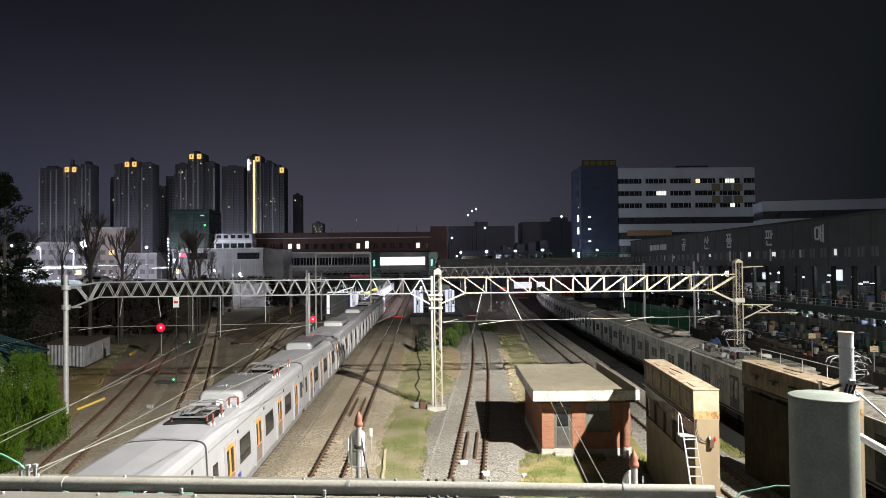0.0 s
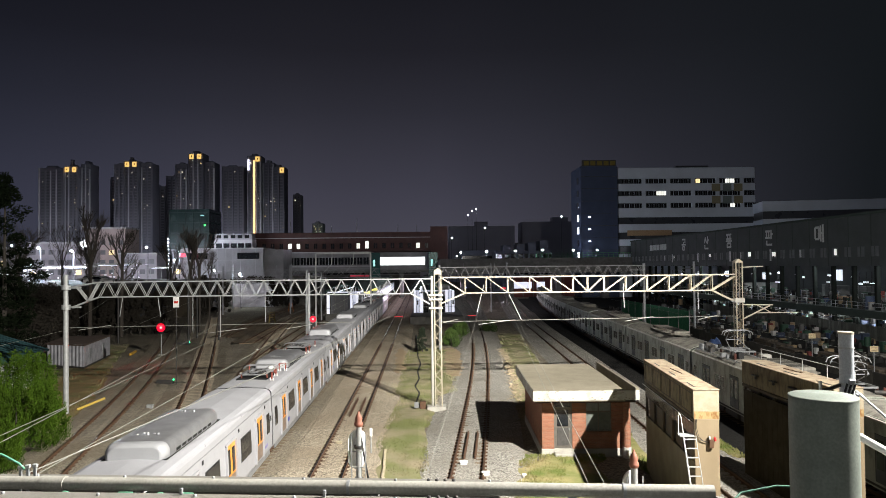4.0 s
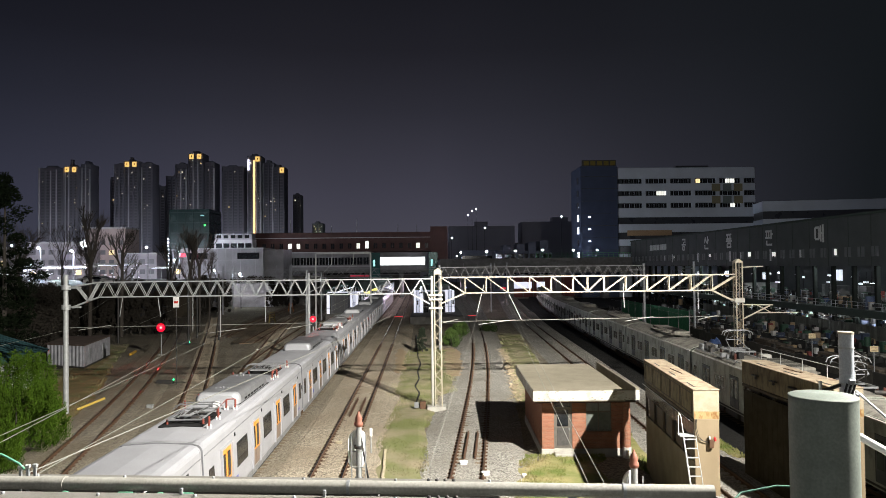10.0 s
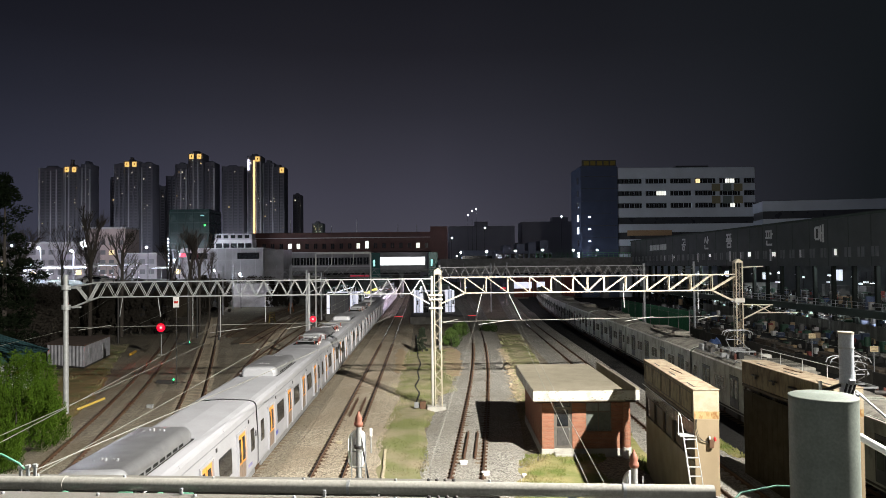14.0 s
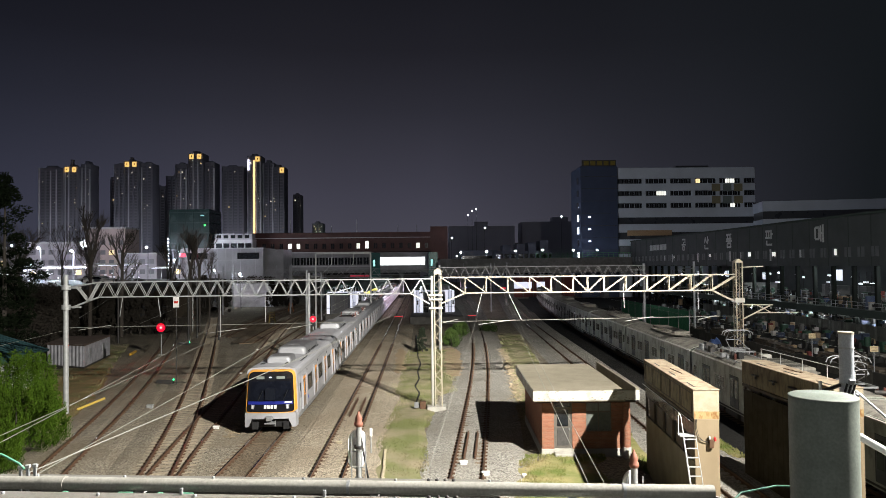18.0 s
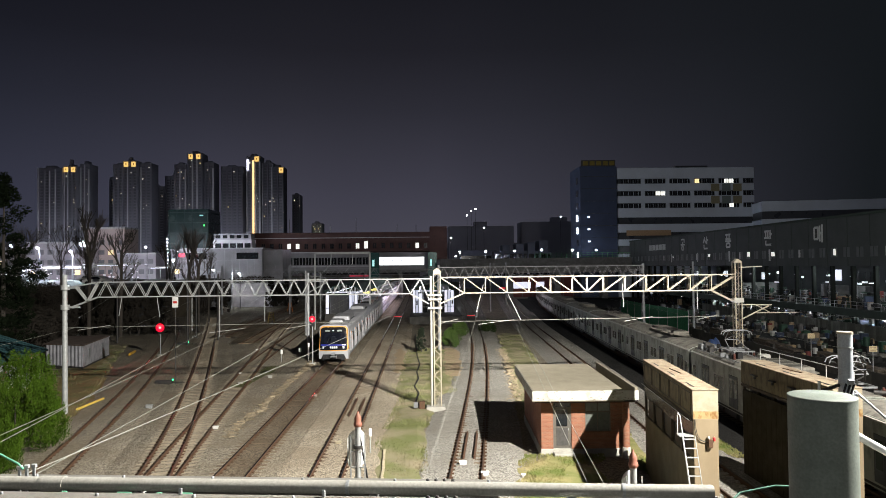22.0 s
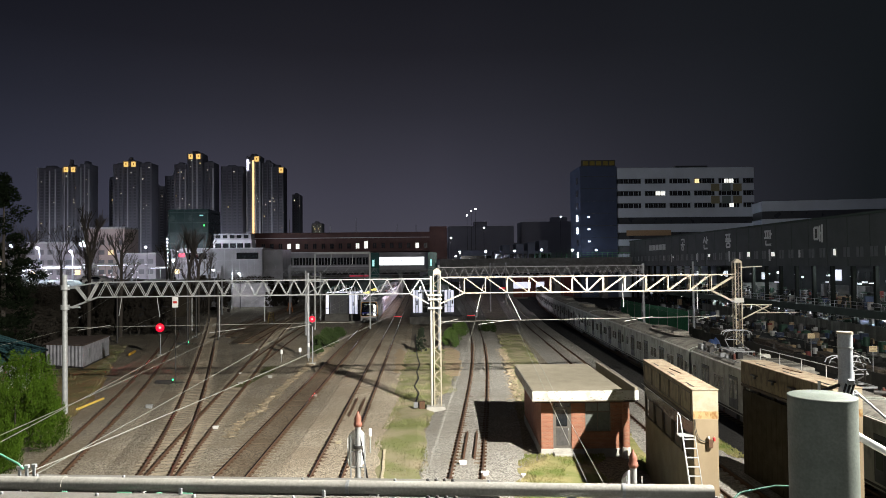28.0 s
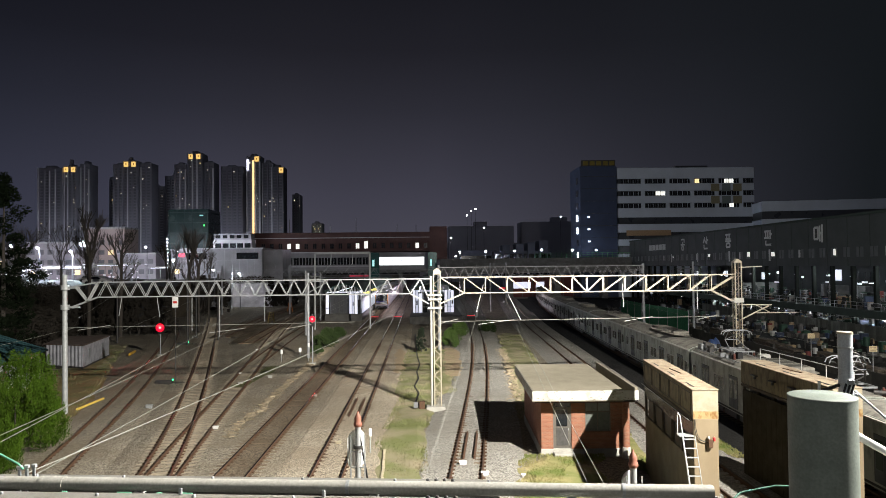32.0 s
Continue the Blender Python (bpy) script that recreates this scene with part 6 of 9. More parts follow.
def arrester_pole(x, y, z, label):
    top = thing("cable_head_pole", (x, y, 0), label, "pole", "cable head poles")
    part("shaft", tube((0, 0, -0.1), (0, 0, z - 0.30), 0.065, seg=14), STEEL, top)
    part("cable_head", lathe([(0.07, z - 0.34), (0.095, z - 0.30), (0.095, z - 0.26), (0.07, z - 0.23), (0.08, z - 0.17), (0.06, z - 0.11), (0.03, z - 0.06), (0.012, z)], (0, 0, 0), 16), HEAD_TAN, top, "red-brown porcelain cable head")
    for s in (-1, 1):
        part("ladder_rail", bar((s * 0.15, -0.05, z - 3.6), (s * 0.15, -0.05, z - 0.5), 0.022), STEEL, top)
    for k in range(9):
        part("rung", tube((-0.15, -0.05, z - 3.5 + k * 0.33), (0.15, -0.05, z - 3.5 + k * 0.33), 0.013), STEEL, top)
    for k in (0.8, 1.5):
        part("band", tube((0, 0, z - k), (0, 0, z - k + 0.06), 0.1, seg=14), DARK_STEEL, top)
    o = [(0.22 * math.cos(a) + 0.03, (0.15 if math.sin(a) > 0 else -0.15) * 1.35 + 0.22 * math.sin(a) + z - 0.85) for a in (2 * math.pi * k / 24 for k in range(24))]
    part("sign_plate", slab(o, 0.12, 0.14), WHITE, top, "white round-ended plate").matrix_basis = pose(0, 0, 0, 0, 0, 34)
    part("cable", tube((0.05, 0, z - 0.6), (0.2, 0.05, z - 1.5), 0.02), BLACK, top)


arrester_pole(-1.5, 15.0, 6.84, "steel pole with ladder, porcelain cable head and white plate")
arrester_pole(3.87, 13.0, 6.45, "steel pole with porcelain cable head and white plate")

# ---- signals, signs and lineside things ----
def signal(x, y, z, label, arm=False, size=1.0):
    top = thing("railway_signal", (x, y, 0), label, "signal", "railway signals")
    part("post", tube((0, 0.06, -0.1), (0, 0.06, z + 0.5), 0.07, seg=10), GREY_STEEL, top)
    head = part("head", box((-0.24, -0.06, z - 0.75), (0.24, 0.06, z + 0.42), 0.04), BLACK, top, "black signal head")
    # disc wider than the head, to take in the lens glare
    part("lens", tube((0, -0.065, z), (0, -0.10, z), 0.34 * size, seg=24), RED_GLOW, head, "lit red lens with glare in its disc")
    part("hood", box((-0.2, -0.25, z + 0.36), (0.2, -0.06, z + 0.38)), BLACK, head)
    part("foot", box((-0.3, -0.25, -0.2), (0.3, 0.35, 0.15), 0.03), CONCRETE, top)
    if arm:
        part("arm", bar((-2.2, 0.06, z + 0.2), (2.4, 0.06, z + 0.2), 0.06), GREY_STEEL, top)
    data = bpy.data.lights.new("signal_light", "SPOT")
    data.energy, data.color, data.shadow_soft_size, data.spot_size, data.spot_blend = 900 if arm else 160, (1.0, 0.03, 0.03), 0.1, radians(62), 0.8
    ob = new("signal_light", data)
    ob.matrix_world = look((x, y - 0.35, z), (x + 2, y - 20, 0.0))


signal(-30.5, 80.0, 3.2, "railway signal on a post showing a red light", True, 1.5)
signal(-11.7, 71.2, 4.62, "slim railway signal post showing a red light")
sg = thing("track_sign", (-21.6, 60.0, 0), "white sign with a red bar on a post", "sign")
part("post", tube((0, 0.05, -0.1), (0, 0.05, 7.0), 0.03), DARK_STEEL, sg)
plate = part("plate", box((-0.25, -0.02, 6.6), (0.25, 0.02, 7.5), 0.01), WHITE, sg)
part("red_bar", box((-0.17, -0.03, 6.95), (0.17, -0.018, 7.15)), mat("sign_red", (0.6, 0.03, 0.02), 0.5), plate)
for x, y, h, w in ((-15.35, 73.6, 0.9, 0.24), (-12.6, 74.2, 1.5, 0.2), (-14.3, 78.5, 0.5, 0.3), (-3.05, 37.0, 1.0, 0.16)):
    m = thing("marker_post", (x, y, 0), "short white lineside marker post", "marker", "marker posts")
    part("post", tube((0, 0, -0.1), (0, 0, h), 0.035), STEEL, m)
    part("plate", box((-w / 2, -0.03, h - 0.1), (w / 2, 0.03, h + 0.35), 0.03), WHITE, m)
for x, y, s, lab, mt in ((-19.9, 50.1, 0.42, "grey trackside equipment box", STEEL), (-13.1, 43.2, 0.32, "pale trackside box beside the points", WHITE), (-5.0, 39.0, 0.3, "tan stone block between the rails", TROUGH), (-15.9, 59.5, 0.4, "grey trackside box in weeds", CONCRETE),
                         (-14.2, 63.0, 0.35, "pale concrete block beside the track", CONCRETE), (1.75, 34.6, 0.34, "white balise between the rails", WHITE), (2.7, 32.8, 0.34, "white balise between the rails", WHITE), (4.5, 32.6, 0.15, "small white post in the gravel", WHITE),
                         (-8.6, 53.4, 0.25, "small pale box between the rails", CONCRETE), (-17.5, 65.3, 0.22, "small white block on the ballast", WHITE), (-20.5, 84.0, 0.22, "small white block on the ballast", WHITE)):
    s *= 0.5
    b = thing("trackside_box", (x, y, 0), lab, "equipment box", "trackside boxes")
    part("case", box((-s, -s * 0.6, -0.05), (s, s * 0.6, s * 0.9), 0.03), mt, b)
    part("lid", box((-s - 0.03, -s * 0.6 - 0.03, s * 0.9), (s + 0.03, s * 0.6 + 0.03, s * 0.9 + 0.05), 0.01), mt, b)
solo("yellow_beam", box((-0.08, 0, 0.05), (0.08, 4.1, 0.2), 0.03), mat("bright_yellow_paint", (0.78, 0.56, 0.12), 0.5, 0, (0.68, 0.46, 0.08), 3, 0.05), "yellow painted barrier beam on the ground", "barrier", at=(-24.62, 49.3, 0), turn=0.3)
solo("yellow_beam", box((-0.12, 0, 0.05), (0.12, 3.0, 0.3), 0.03), YELLOW, "yellow painted barrier beam on the ground", "barrier", at=(-34.0, 80.0, 0), turn=12)
for x, y, c, lab in ((-30.6, 156.0, mat("orange_plastic", (0.36, 0.12, 0.025), 0.6), "orange trestle barrier by the sidings"), (-28.0, 125.5, mat("dull_yellow_steel", (0.20, 0.145, 0.03), 0.6), "dull yellow mesh barrier by the sidings")):
    m = thing("trestle_barrier", (x, y, 0), lab, "barrier", "trestle barriers")
    for o in (-0.55, 0.55):
        for d in (-0.35, 0.35):
            part("leg", bar((o, d, -0.1), (o * 0.6, 0, 2.0), 0.07), c, m)
    for k in range(4):
        part("mesh_bar", bar((-0.5 + k * 0.04, 0, 0.4 + k * 0.45), (0.5 - k * 0.04, 0, 0.6 + k * 0.45), 0.06), c, m)
# low bars made to glow red across the tracks
for x in (-10.0, -5.5, 8.6):
    solo("red_marker_board", box((-0.8, -0.05, 0.02), (0.8, 0.05, 0.16), 0.02), glow("red_bar_glow", (1.0, 0.05, 0.06), 0.42), "low red glowing bar across the track", "marker", "red marker boards", at=(x, 133.0, 0.19))
for x, y in ((-22.6, 60.6), (-31.6, 91.0)):
    pm = thing("point_machine", (x, y, 0), "dark point machine with a small green lamp", "point machine", "point machines")
    part("case", box((-0.9, -0.25, -0.05), (0.5, 0.25, 0.28), 0.04), DARK_STEEL, pm)
    part("rod", bar((0.4, 0, 0.1), (1.6, 0, 0.1), 0.06), DARK_STEEL, pm)
    part("lamp", lathe([(0.07, 0.28), (0.07, 0.38), (0.03, 0.42)], (0.6, -0.1, 0), 8), glow("green_lamp", (0.05, 1.0, 0.35), 3), pm, "small green lamp")
# cables lying on the ballast
for pts in ([(-0.3, 48.0, 0.05), (-0.85, 50.5, 0.06), (-0.65, 54.0, 0.05), (-1.05, 57.0, 0.05), (-0.75, 61.0, 0.05), (-0.95, 65.0, 0.05), (-0.7, 70.0, 0.05), (-1.05, 76.0, 0.05), (-1.6, 100, 0.05)],):
    wire("ground_cable", pts, 0.07, BLACK, "thick black cable along the grass strip")

solo("bare_earth", ragged([(2.4, 60), (2.8, 84)], 1.1, 62, 84, 0.016, 0.6, 0.7), mat("tan_bare_earth", (0.36, 0.27, 0.17), 0.95, 0, (0.25, 0.19, 0.11), 1.2, 0.4, fine=20), "patch of bare tan earth between the tracks", "earth", kind="stuff")
solo("bare_earth", ragged([(-2.7, 62), (-3.1, 84)], 0.5, 64, 84, 0.046, 0.6, 0.5), MATS["tan_bare_earth"], "patch of bare tan earth between the tracks", "earth", kind="stuff")
# ---- vegetation ----
def leaf_clump(bm, centre, radius, count, size, rng, squash=1.0):
    for _ in range(count):
        d = Vector((rng.gauss(0, 1), rng.gauss(0, 1), rng.gauss(0, 1))).normalized() * radius * rng.uniform(0.35, 1.0) ** 0.5
        d.z *= squash
        p = centre + d
        u = Vector((rng.gauss(0, 1), rng.gauss(0, 1), rng.gauss(0, 1))).normalized() * size * rng.uniform(0.6, 1.3)
        w = u.orthogonal().normalized() * size * 0.5
        bm.faces.new((bm.verts.new(p - w), bm.verts.new(p + u * 0.3 + w * 0.2), bm.verts.new(p + u), bm.verts.new(p + u * 0.3 - w * 1.2)))


def plume_shrub(x, y, rx, height, label, seed, n):
    """An evergreen of many upright feathery plumes."""
    rng = random.Random(seed)
    top = thing("shrub", (x, y, 0), label, "shrub", "evergreen shrubs")
    part("stem", tube((0, 0, -0.1), (0, 0, height * 0.7), 0.09, 0.03, seg=6), BARK, top)
    bm = bmesh.new()
    for _ in range(n):
        a, f, z = rng.uniform(0, 6.28), rng.uniform(0.25, 1.0) ** 0.5, rng.uniform(0.0, 0.86)
        r = rx * f * (1 - (z * 1.02) ** 2.6) ** 0.5
        base = Vector((r * math.cos(a), r * math.sin(a), z * height))
        axis = Vector((0.28 * math.cos(a) + rng.gauss(0, 0.12), 0.28 * math.sin(a) + rng.gauss(0, 0.12), 1)).normalized()
        tall = rng.uniform(0.5, 0.95)
        for _ in range(64):
            s = rng.random()
            w = 0.15 * (1 - s) ** 0.6 + 0.02
            p = base + axis * (s * tall) + Vector((rng.gauss(0, w), rng.gauss(0, w), 0))
            u = (axis + Vector((rng.gauss(0, 0.5), rng.gauss(0, 0.5), 0.1))).normalized() * rng.uniform(0.07, 0.14)
            v = u.cross(Vector((rng.gauss(0, 1), rng.gauss(0, 1), 0.1))).normalized() * 0.028
            bm.faces.new((bm.verts.new(p - v), bm.verts.new(p + v), bm.verts.new(p + u)))
    part("crown", bm, LEAF, top, "yellow-green feathery plumes")


def shrub(x, y, rx, height, label, seed, n=60, leaf=0.17, per=110, material=None):
    rng = random.Random(seed)
    top = thing("shrub", (x, y, 0), label, "shrub", "shrubs of the yard")
    bm = bmesh.new()
    for k in range(6):
        a = rng.uniform(0, 6.28)
        tube((0, 0, -0.1), (rx * 0.5 * math.cos(a), rx * 0.5 * math.sin(a), height * 0.6), 0.05, 0.02, seg=5, bm=bm)
    part("stem", bm, BARK, top)
    bm = bmesh.new()
    for _ in range(n):
        a, f, z = rng.uniform(0, 6.28), rng.uniform(0.1, 1.0) ** 0.5, rng.uniform(0.06, 1.0)
        r = rx * f * math.sqrt(max(1 - (z * 0.95) ** 2.4, 0.05))
        leaf_clump(bm, Vector((r * math.cos(a), r * math.sin(a), z * height)), rx * rng.uniform(0.16, 0.30), per, leaf, rng)
    part("crown", bm, material or LEAF, top)
    return top


plume_shrub(-22.6, 38.6, 2.4, 3.7, "dense yellow-green evergreen shrub beside the siding", 5, 420)
plume_shrub(-25.4, 42.5, 2.9, 5.0, "tall dense yellow-green evergreen shrub beside the siding", 6, 560)
plume_shrub(-21.6, 34.2, 1.7, 2.3, "low yellow-green evergreen shrub beside the siding", 7, 230)
for x, y, r, h, n, s in ((3.0, 86.0, 1.3, 1.7, 34, 8), (4.0, 92.0, 1.4, 2.0, 34, 9), (4.6, 99.0, 1.4, 2.0, 30, 19)):
    shrub(x, y, r, h, "green bush on the strip between tracks", s, n, 0.13, 130, mat("weedy_leaf", (0.058, 0.098, 0.018), 0.7, 0, (0.028, 0.05, 0.011), 0.8, 0.2))
for x, y, r, h, s in ((9.2, 104.0, 1.3, 1.5, 10), (-12.9, 81.0, 0.8, 0.7, 11), (-12.6, 86.5, 1.2, 1.2, 12), (-12.8, 91.0, 1.4, 1.4, 13), (-13.4, 88.5, 1.2, 1.2, 15), (-13.6, 95.0, 1.4, 1.4, 16), (-12.6, 98.0, 1.3, 1.2, 17)):
    shrub(x, y, r, h, "low dark green bush beside the main line", s, 32, 0.12, 120, BUSH)
shrub(-0.6, 80.0, 0.55, 2.9, "narrow dark evergreen on the grass strip", 14, 34, 0.13, 110, mat("dark_evergreen_leaf", (0.012, 0.02, 0.008), 0.8))
for k in range(16):
    rr = random.Random(200 + k)
    shrub(-46 - k * 1.2 + rr.uniform(-3, 3), 72 + k * 6.0, rr.uniform(2.6, 4.2), rr.uniform(3.0, 5.5), "dark brown leafless hedge bush on the bank", 30 + k, 26, 0.3, 70, mat("dark_twigs", (0.030, 0.024, 0.018), 0.95, 0, (0.02, 0.018, 0.012), 2, 0.3))

for k in range(12):
    rr = random.Random(250 + k)
    shrub(-54.2 - k * 0.62 + rr.uniform(-1, 1), 101 + rr.uniform(0, 9), rr.uniform(2.4, 3.6), rr.uniform(6.0, 8.5), "tall dark leafless thicket on the bank", 130 + k, 34, 0.22, 80, MATS["dark_twigs"])


def limb(bm, p, d, length, r, depth, rng, spread=0.55, up=0.25):
    q = p + d * length
    tube(p, q, r, r * 0.72, seg=6 if depth > 2 else 4, bm=bm, cap=False)
    if depth == 0:
        return
    for _ in range(rng.choice((2, 3, 3)) if depth > 1 else 3):
        nd = (d + Vector((rng.gauss(0, spread), rng.gauss(0, spread), rng.gauss(up, spread * 0.5)))).normalized()
        limb(bm, p.lerp(q, rng.uniform(0.6, 1.0)), nd, length * rng.uniform(0.6, 0.85), r * rng.uniform(0.5, 0.7), depth - 1, rng, spread, up)


def bare_tree(x, y, height, label, seed, depth=5, trunk=0.26):
    rng = random.Random(seed)
    top = thing("bare_tree", (x, y, 0), label, "tree", "bare trees")
    part("trunk", tube((0, 0, -0.2), (0.1, 0, height * 0.68), trunk, trunk * 0.72, seg=9), BARK, top)
    bm = bmesh.new()
    for k in range(7):
        f = 0.67 if k < 3 else rng.uniform(0.38, 0.66)
        limb(bm, Vector((0.1 * f / 0.68, 0, height * f)), Vector((rng.gauss(0, 0.34), rng.gauss(0, 0.34), 1)).normalized(), height * (0.17 if k < 3 else 0.12), trunk * (0.62 if k < 3 else 0.3), depth - 1, rng, 0.42, 0.4)
    part("crown", bm, BARK, top, "leafless branches")


for k, (x, y, h) in enumerate(((-49.2, 102, 17.0), (-45.5, 104, 14.5), (-36.8, 108, 14.5), (-35.6, 108.6, 14.8), (-52.0, 108, 15), (-57.5, 110, 15.5), (-41, 112, 13.0), (-61, 104, 15.5), (-57, 96, 13.5), (-44, 118, 13), (-40, 128, 12), (-70, 120, 16), (-62, 128, 15))):
    bare_tree(x, y, h, "leafless pollarded tree beyond the sidings", 60 + k, 5, 0.30 if k < 4 else 0.16)


def conifer(x, y, height, rx, label, seed):
    rng = random.Random(seed)
    top = thing("conifer", (x, y, 0), label, "tree", "conifers")
    part("trunk", tube((0, 0, -0.2), (0, 0, height * 0.9), 0.3, 0.06, seg=8), BARK, top)
    bm = bmesh.new()
    for k in range(70):
        z = rng.uniform(0.14, 0.98)
        a = rng.uniform(0, 6.28)
        r = rx * min(1.0, (1.03 - z) * 2.0, 0.35 + z * 1.6) * rng.uniform(0.3, 1.0)
        leaf_clump(bm, Vector((r * math.cos(a), r * math.sin(a), z * height)), rx * rng.uniform(0.18, 0.32), 130, 0.26, rng, 0.55)
    part("crown", bm, LEAF_DARK, top)


conifer(-43.4, 72.0, 20.2, 3.6, "tall dark conifer at the yard's edge", 91)
conifer(-52.0, 82.0, 16.0, 3.6, "dark conifer at the yard's edge", 92)
conifer(-41.0, 64.0, 10.5, 2.4, "dark conifer at the yard's edge", 93)
EARTH = mat("dark_earth_bank", (0.07, 0.055, 0.04), 0.95, 0, (0.04, 0.035, 0.02), 0.8, 0.5, fine=12)
bm = bmesh.new()
rows = []
for j in range(30):
    y = 60 + j * 6
    cx = -44 - (y - 60) * 0.2
    rows.append([bm.verts.new((cx - k * 2.4 + noise.noise((j, k, 1)), y, -0.13 + (0, 2.2, 4.2, 5.4, 6.0, 6.2, 6.3, -0.2)[k] + 0.35 * noise.noise((j * 0.8, k, 4)) * (k > 0))) for k in range(8)])
for a, b in zip(rows, rows[1:]):
    for k in range(7):
        bm.faces.new((a[k], b[k], b[k + 1], a[k + 1]))
solo("earth_bank", bm, EARTH, "dark earth bank along the sidings", "bank", kind="structure")

for k in range(11):
    rr = random.Random(620 + k)
    shrub(-66 + k * 2.1, 150 + rr.uniform(-3, 3), rr.uniform(1.8, 2.6), rr.uniform(6.6, 8.3), "dark overgrown hedge below the white building", 640 + k, 26, 0.3, 60, MATS["dark_twigs"])
bm = bmesh.new()
rows = [[bm.verts.new((-82 + i * 1.6, 146 + j * 3.0, -0.2 + max(0, 7.4 * math.sin(math.pi * j / 7) ** 0.6 * min(1, (21.5 - i) / 3) + 0.5 * noise.noise((i * 0.7, j, 3)))))  for i in range(22)] for j in range(8)]
for a, b in zip(rows, rows[1:]):
    for k in range(21):
        bm.faces.new((a[k], a[k + 1], b[k + 1], b[k]))
solo("earth_mound", bm, EARTH, "dark overgrown earth mound before the white building", "bank", kind="structure")
for k in range(10):
    rr = random.Random(660 + k)
    shrub(-56.0 + k * 1.75, 107.5 + rr.uniform(-1.5, 1.5), rr.uniform(1.6, 2.2), rr.uniform(6.2, 7.6), "dark leafless thicket below the car park wall", 680 + k, 60, 0.26, 90, MATS["dark_twigs"])
rw = thing("retaining_wall", (-50.0, 178, 0), "white retaining wall topped by a dark hedge", "wall", kind="structure")
part("wall_body", box((0, 0, -0.2), (10.6, 0.8, 5.9)), mat("stained_white_wall", (0.52, 0.50, 0.53), 0.85, 0, (0.26, 0.25, 0.26), 0.5, 0.2, fine=4), rw)
part("coping", box((-0.1, -0.1, 5.9), (10.7, 0.9, 6.1)), GREY_STEEL, rw)
rng = random.Random(650)
bm = bmesh.new()
for k in range(24):
    leaf_clump(bm, Vector((k * 0.45, 0.5, 6.7 + rng.uniform(-0.4, 0.7))), rng.uniform(0.5, 0.9), 60, 0.3, rng)
part("hedge", bm, MATS["dark_twigs"], rw, "dark hedge along the wall")
for k in range(13):
    rr = random.Random(700 + k)
    shrub((-39.6 + k * 1.3) if k < 5 else (-63.5 + (k - 5) * 1.8), 177.5 + rr.uniform(-1, 1), rr.uniform(1.3, 1.7), rr.uniform(5.2, 7.4), "dark overgrown bush at the end of the wall", 710 + k, 40, 0.26, 80, MATS["dark_twigs"])
# ---- sheds on the west side ----
CORR = mat("white_corrugated_steel", (0.37, 0.37, 0.40), 0.6, 0.05, (0.17, 0.175, 0.19), 1.5, 0.1)
store = thing("corrugated_store", (-34.33, 69.9, 0), "white corrugated steel store beside the siding", "shed", turn=11)
STORE_PLAN = [(-0.03, 0.06), (-0.03, 10.3), (-4.6, 10.3), (-4.225, 2.91)]


def prism(plan, z0, z1, grow=0.0):
    bm = bmesh.new()
    cx, cy = sum(p[0] for p in plan) / len(plan), sum(p[1] for p in plan) / len(plan)
    low, high = ([bm.verts.new((x + math.copysign(grow, x - cx), y + math.copysign(grow, y - cy), z)) for x, y in plan] for z in (z0, z1))
    bm.faces.new(low[::-1])
    bm.faces.new(high)
    for k in range(len(plan)):
        j = (k + 1) % len(plan)
        bm.faces.new((low[k], low[j], high[j], high[k]))
    return bm


part("core", prism(STORE_PLAN, 0, 2.3), CORR, store)


def corrugated(p, d, out, length, height, pitch=0.5):
    """One folded sheet that runs from p along d and bulges towards out."""
    bm, prev = bmesh.new(), None
    for k in range(int(length / pitch * 4)):
        q = Vector(p) + Vector(d) * (k * pitch / 4) + Vector(out) * (0.07 if k % 4 in (1, 2) else 0.0)
        cur = [bm.verts.new(q), bm.verts.new(q + Vector((0, 0, height)))]
        if prev:
            bm.faces.new((prev[0], cur[0], cur[1], prev[1]))
        prev = cur
    return bm


part("front_sheet", corrugated((-4.225, 2.85, 0.25), (0.829, -0.559, 0), (-0.559, -0.829, 0), 5.1, 2.05), CORR, store)
part("side_sheet", box((-0.03, 0.05, 0.0), (0.01, 10.3, 2.4)), CORR, store, "smooth white side wall")
part("roof", prism(STORE_PLAN, 2.302, 2.42, 0.12), mat("rusty_felt_roof", (0.10, 0.07, 0.055), 0.9, 0, (0.055, 0.04, 0.034), 1.5, 0.2), store, "dark rusty roof")
part("base_rail", prism(STORE_PLAN, -0.1, 0.22, 0.06), DARK_STEEL, store)
for y in (1.9, 6.9):
    part("window", box((0.011, y, 0.95), (0.05, y + 0.8, 1.85)), GREY_STEEL, store, "small grey shutter")
TEAL = mat("teal_roof_sheet", (0.035, 0.085, 0.095), 0.5, 0.2, (0.02, 0.055, 0.06), 2, 0.1)
shed = thing("gabled_shed", (-33.4, 54.0, -0.3), "small shed with a teal sheet roof", "shed", turn=8)
part("wall", slab([(-8, 0), (0, 0), (0, 2.9), (-4, 4.3), (-8, 2.9)], 0, 9), CORR, shed)
for s, x0, x1, z0, z1 in ((1, 0.5, -4, 2.95, 4.55), (-1, -8.5, -4, 2.95, 4.55)):
    part("roof", slab([(x0, z0), (x1, z1), (x1, z1 + 0.12), (x0, z0 + 0.12)], -0.5, 9.5), TEAL, shed, "teal roof sheet")
for k in range(14):
    part("roof_rib", bar((0.5, -0.4 + k * 0.74, 3.1), (-4, -0.4 + k * 0.74, 4.7), 0.07), TEAL, shed)

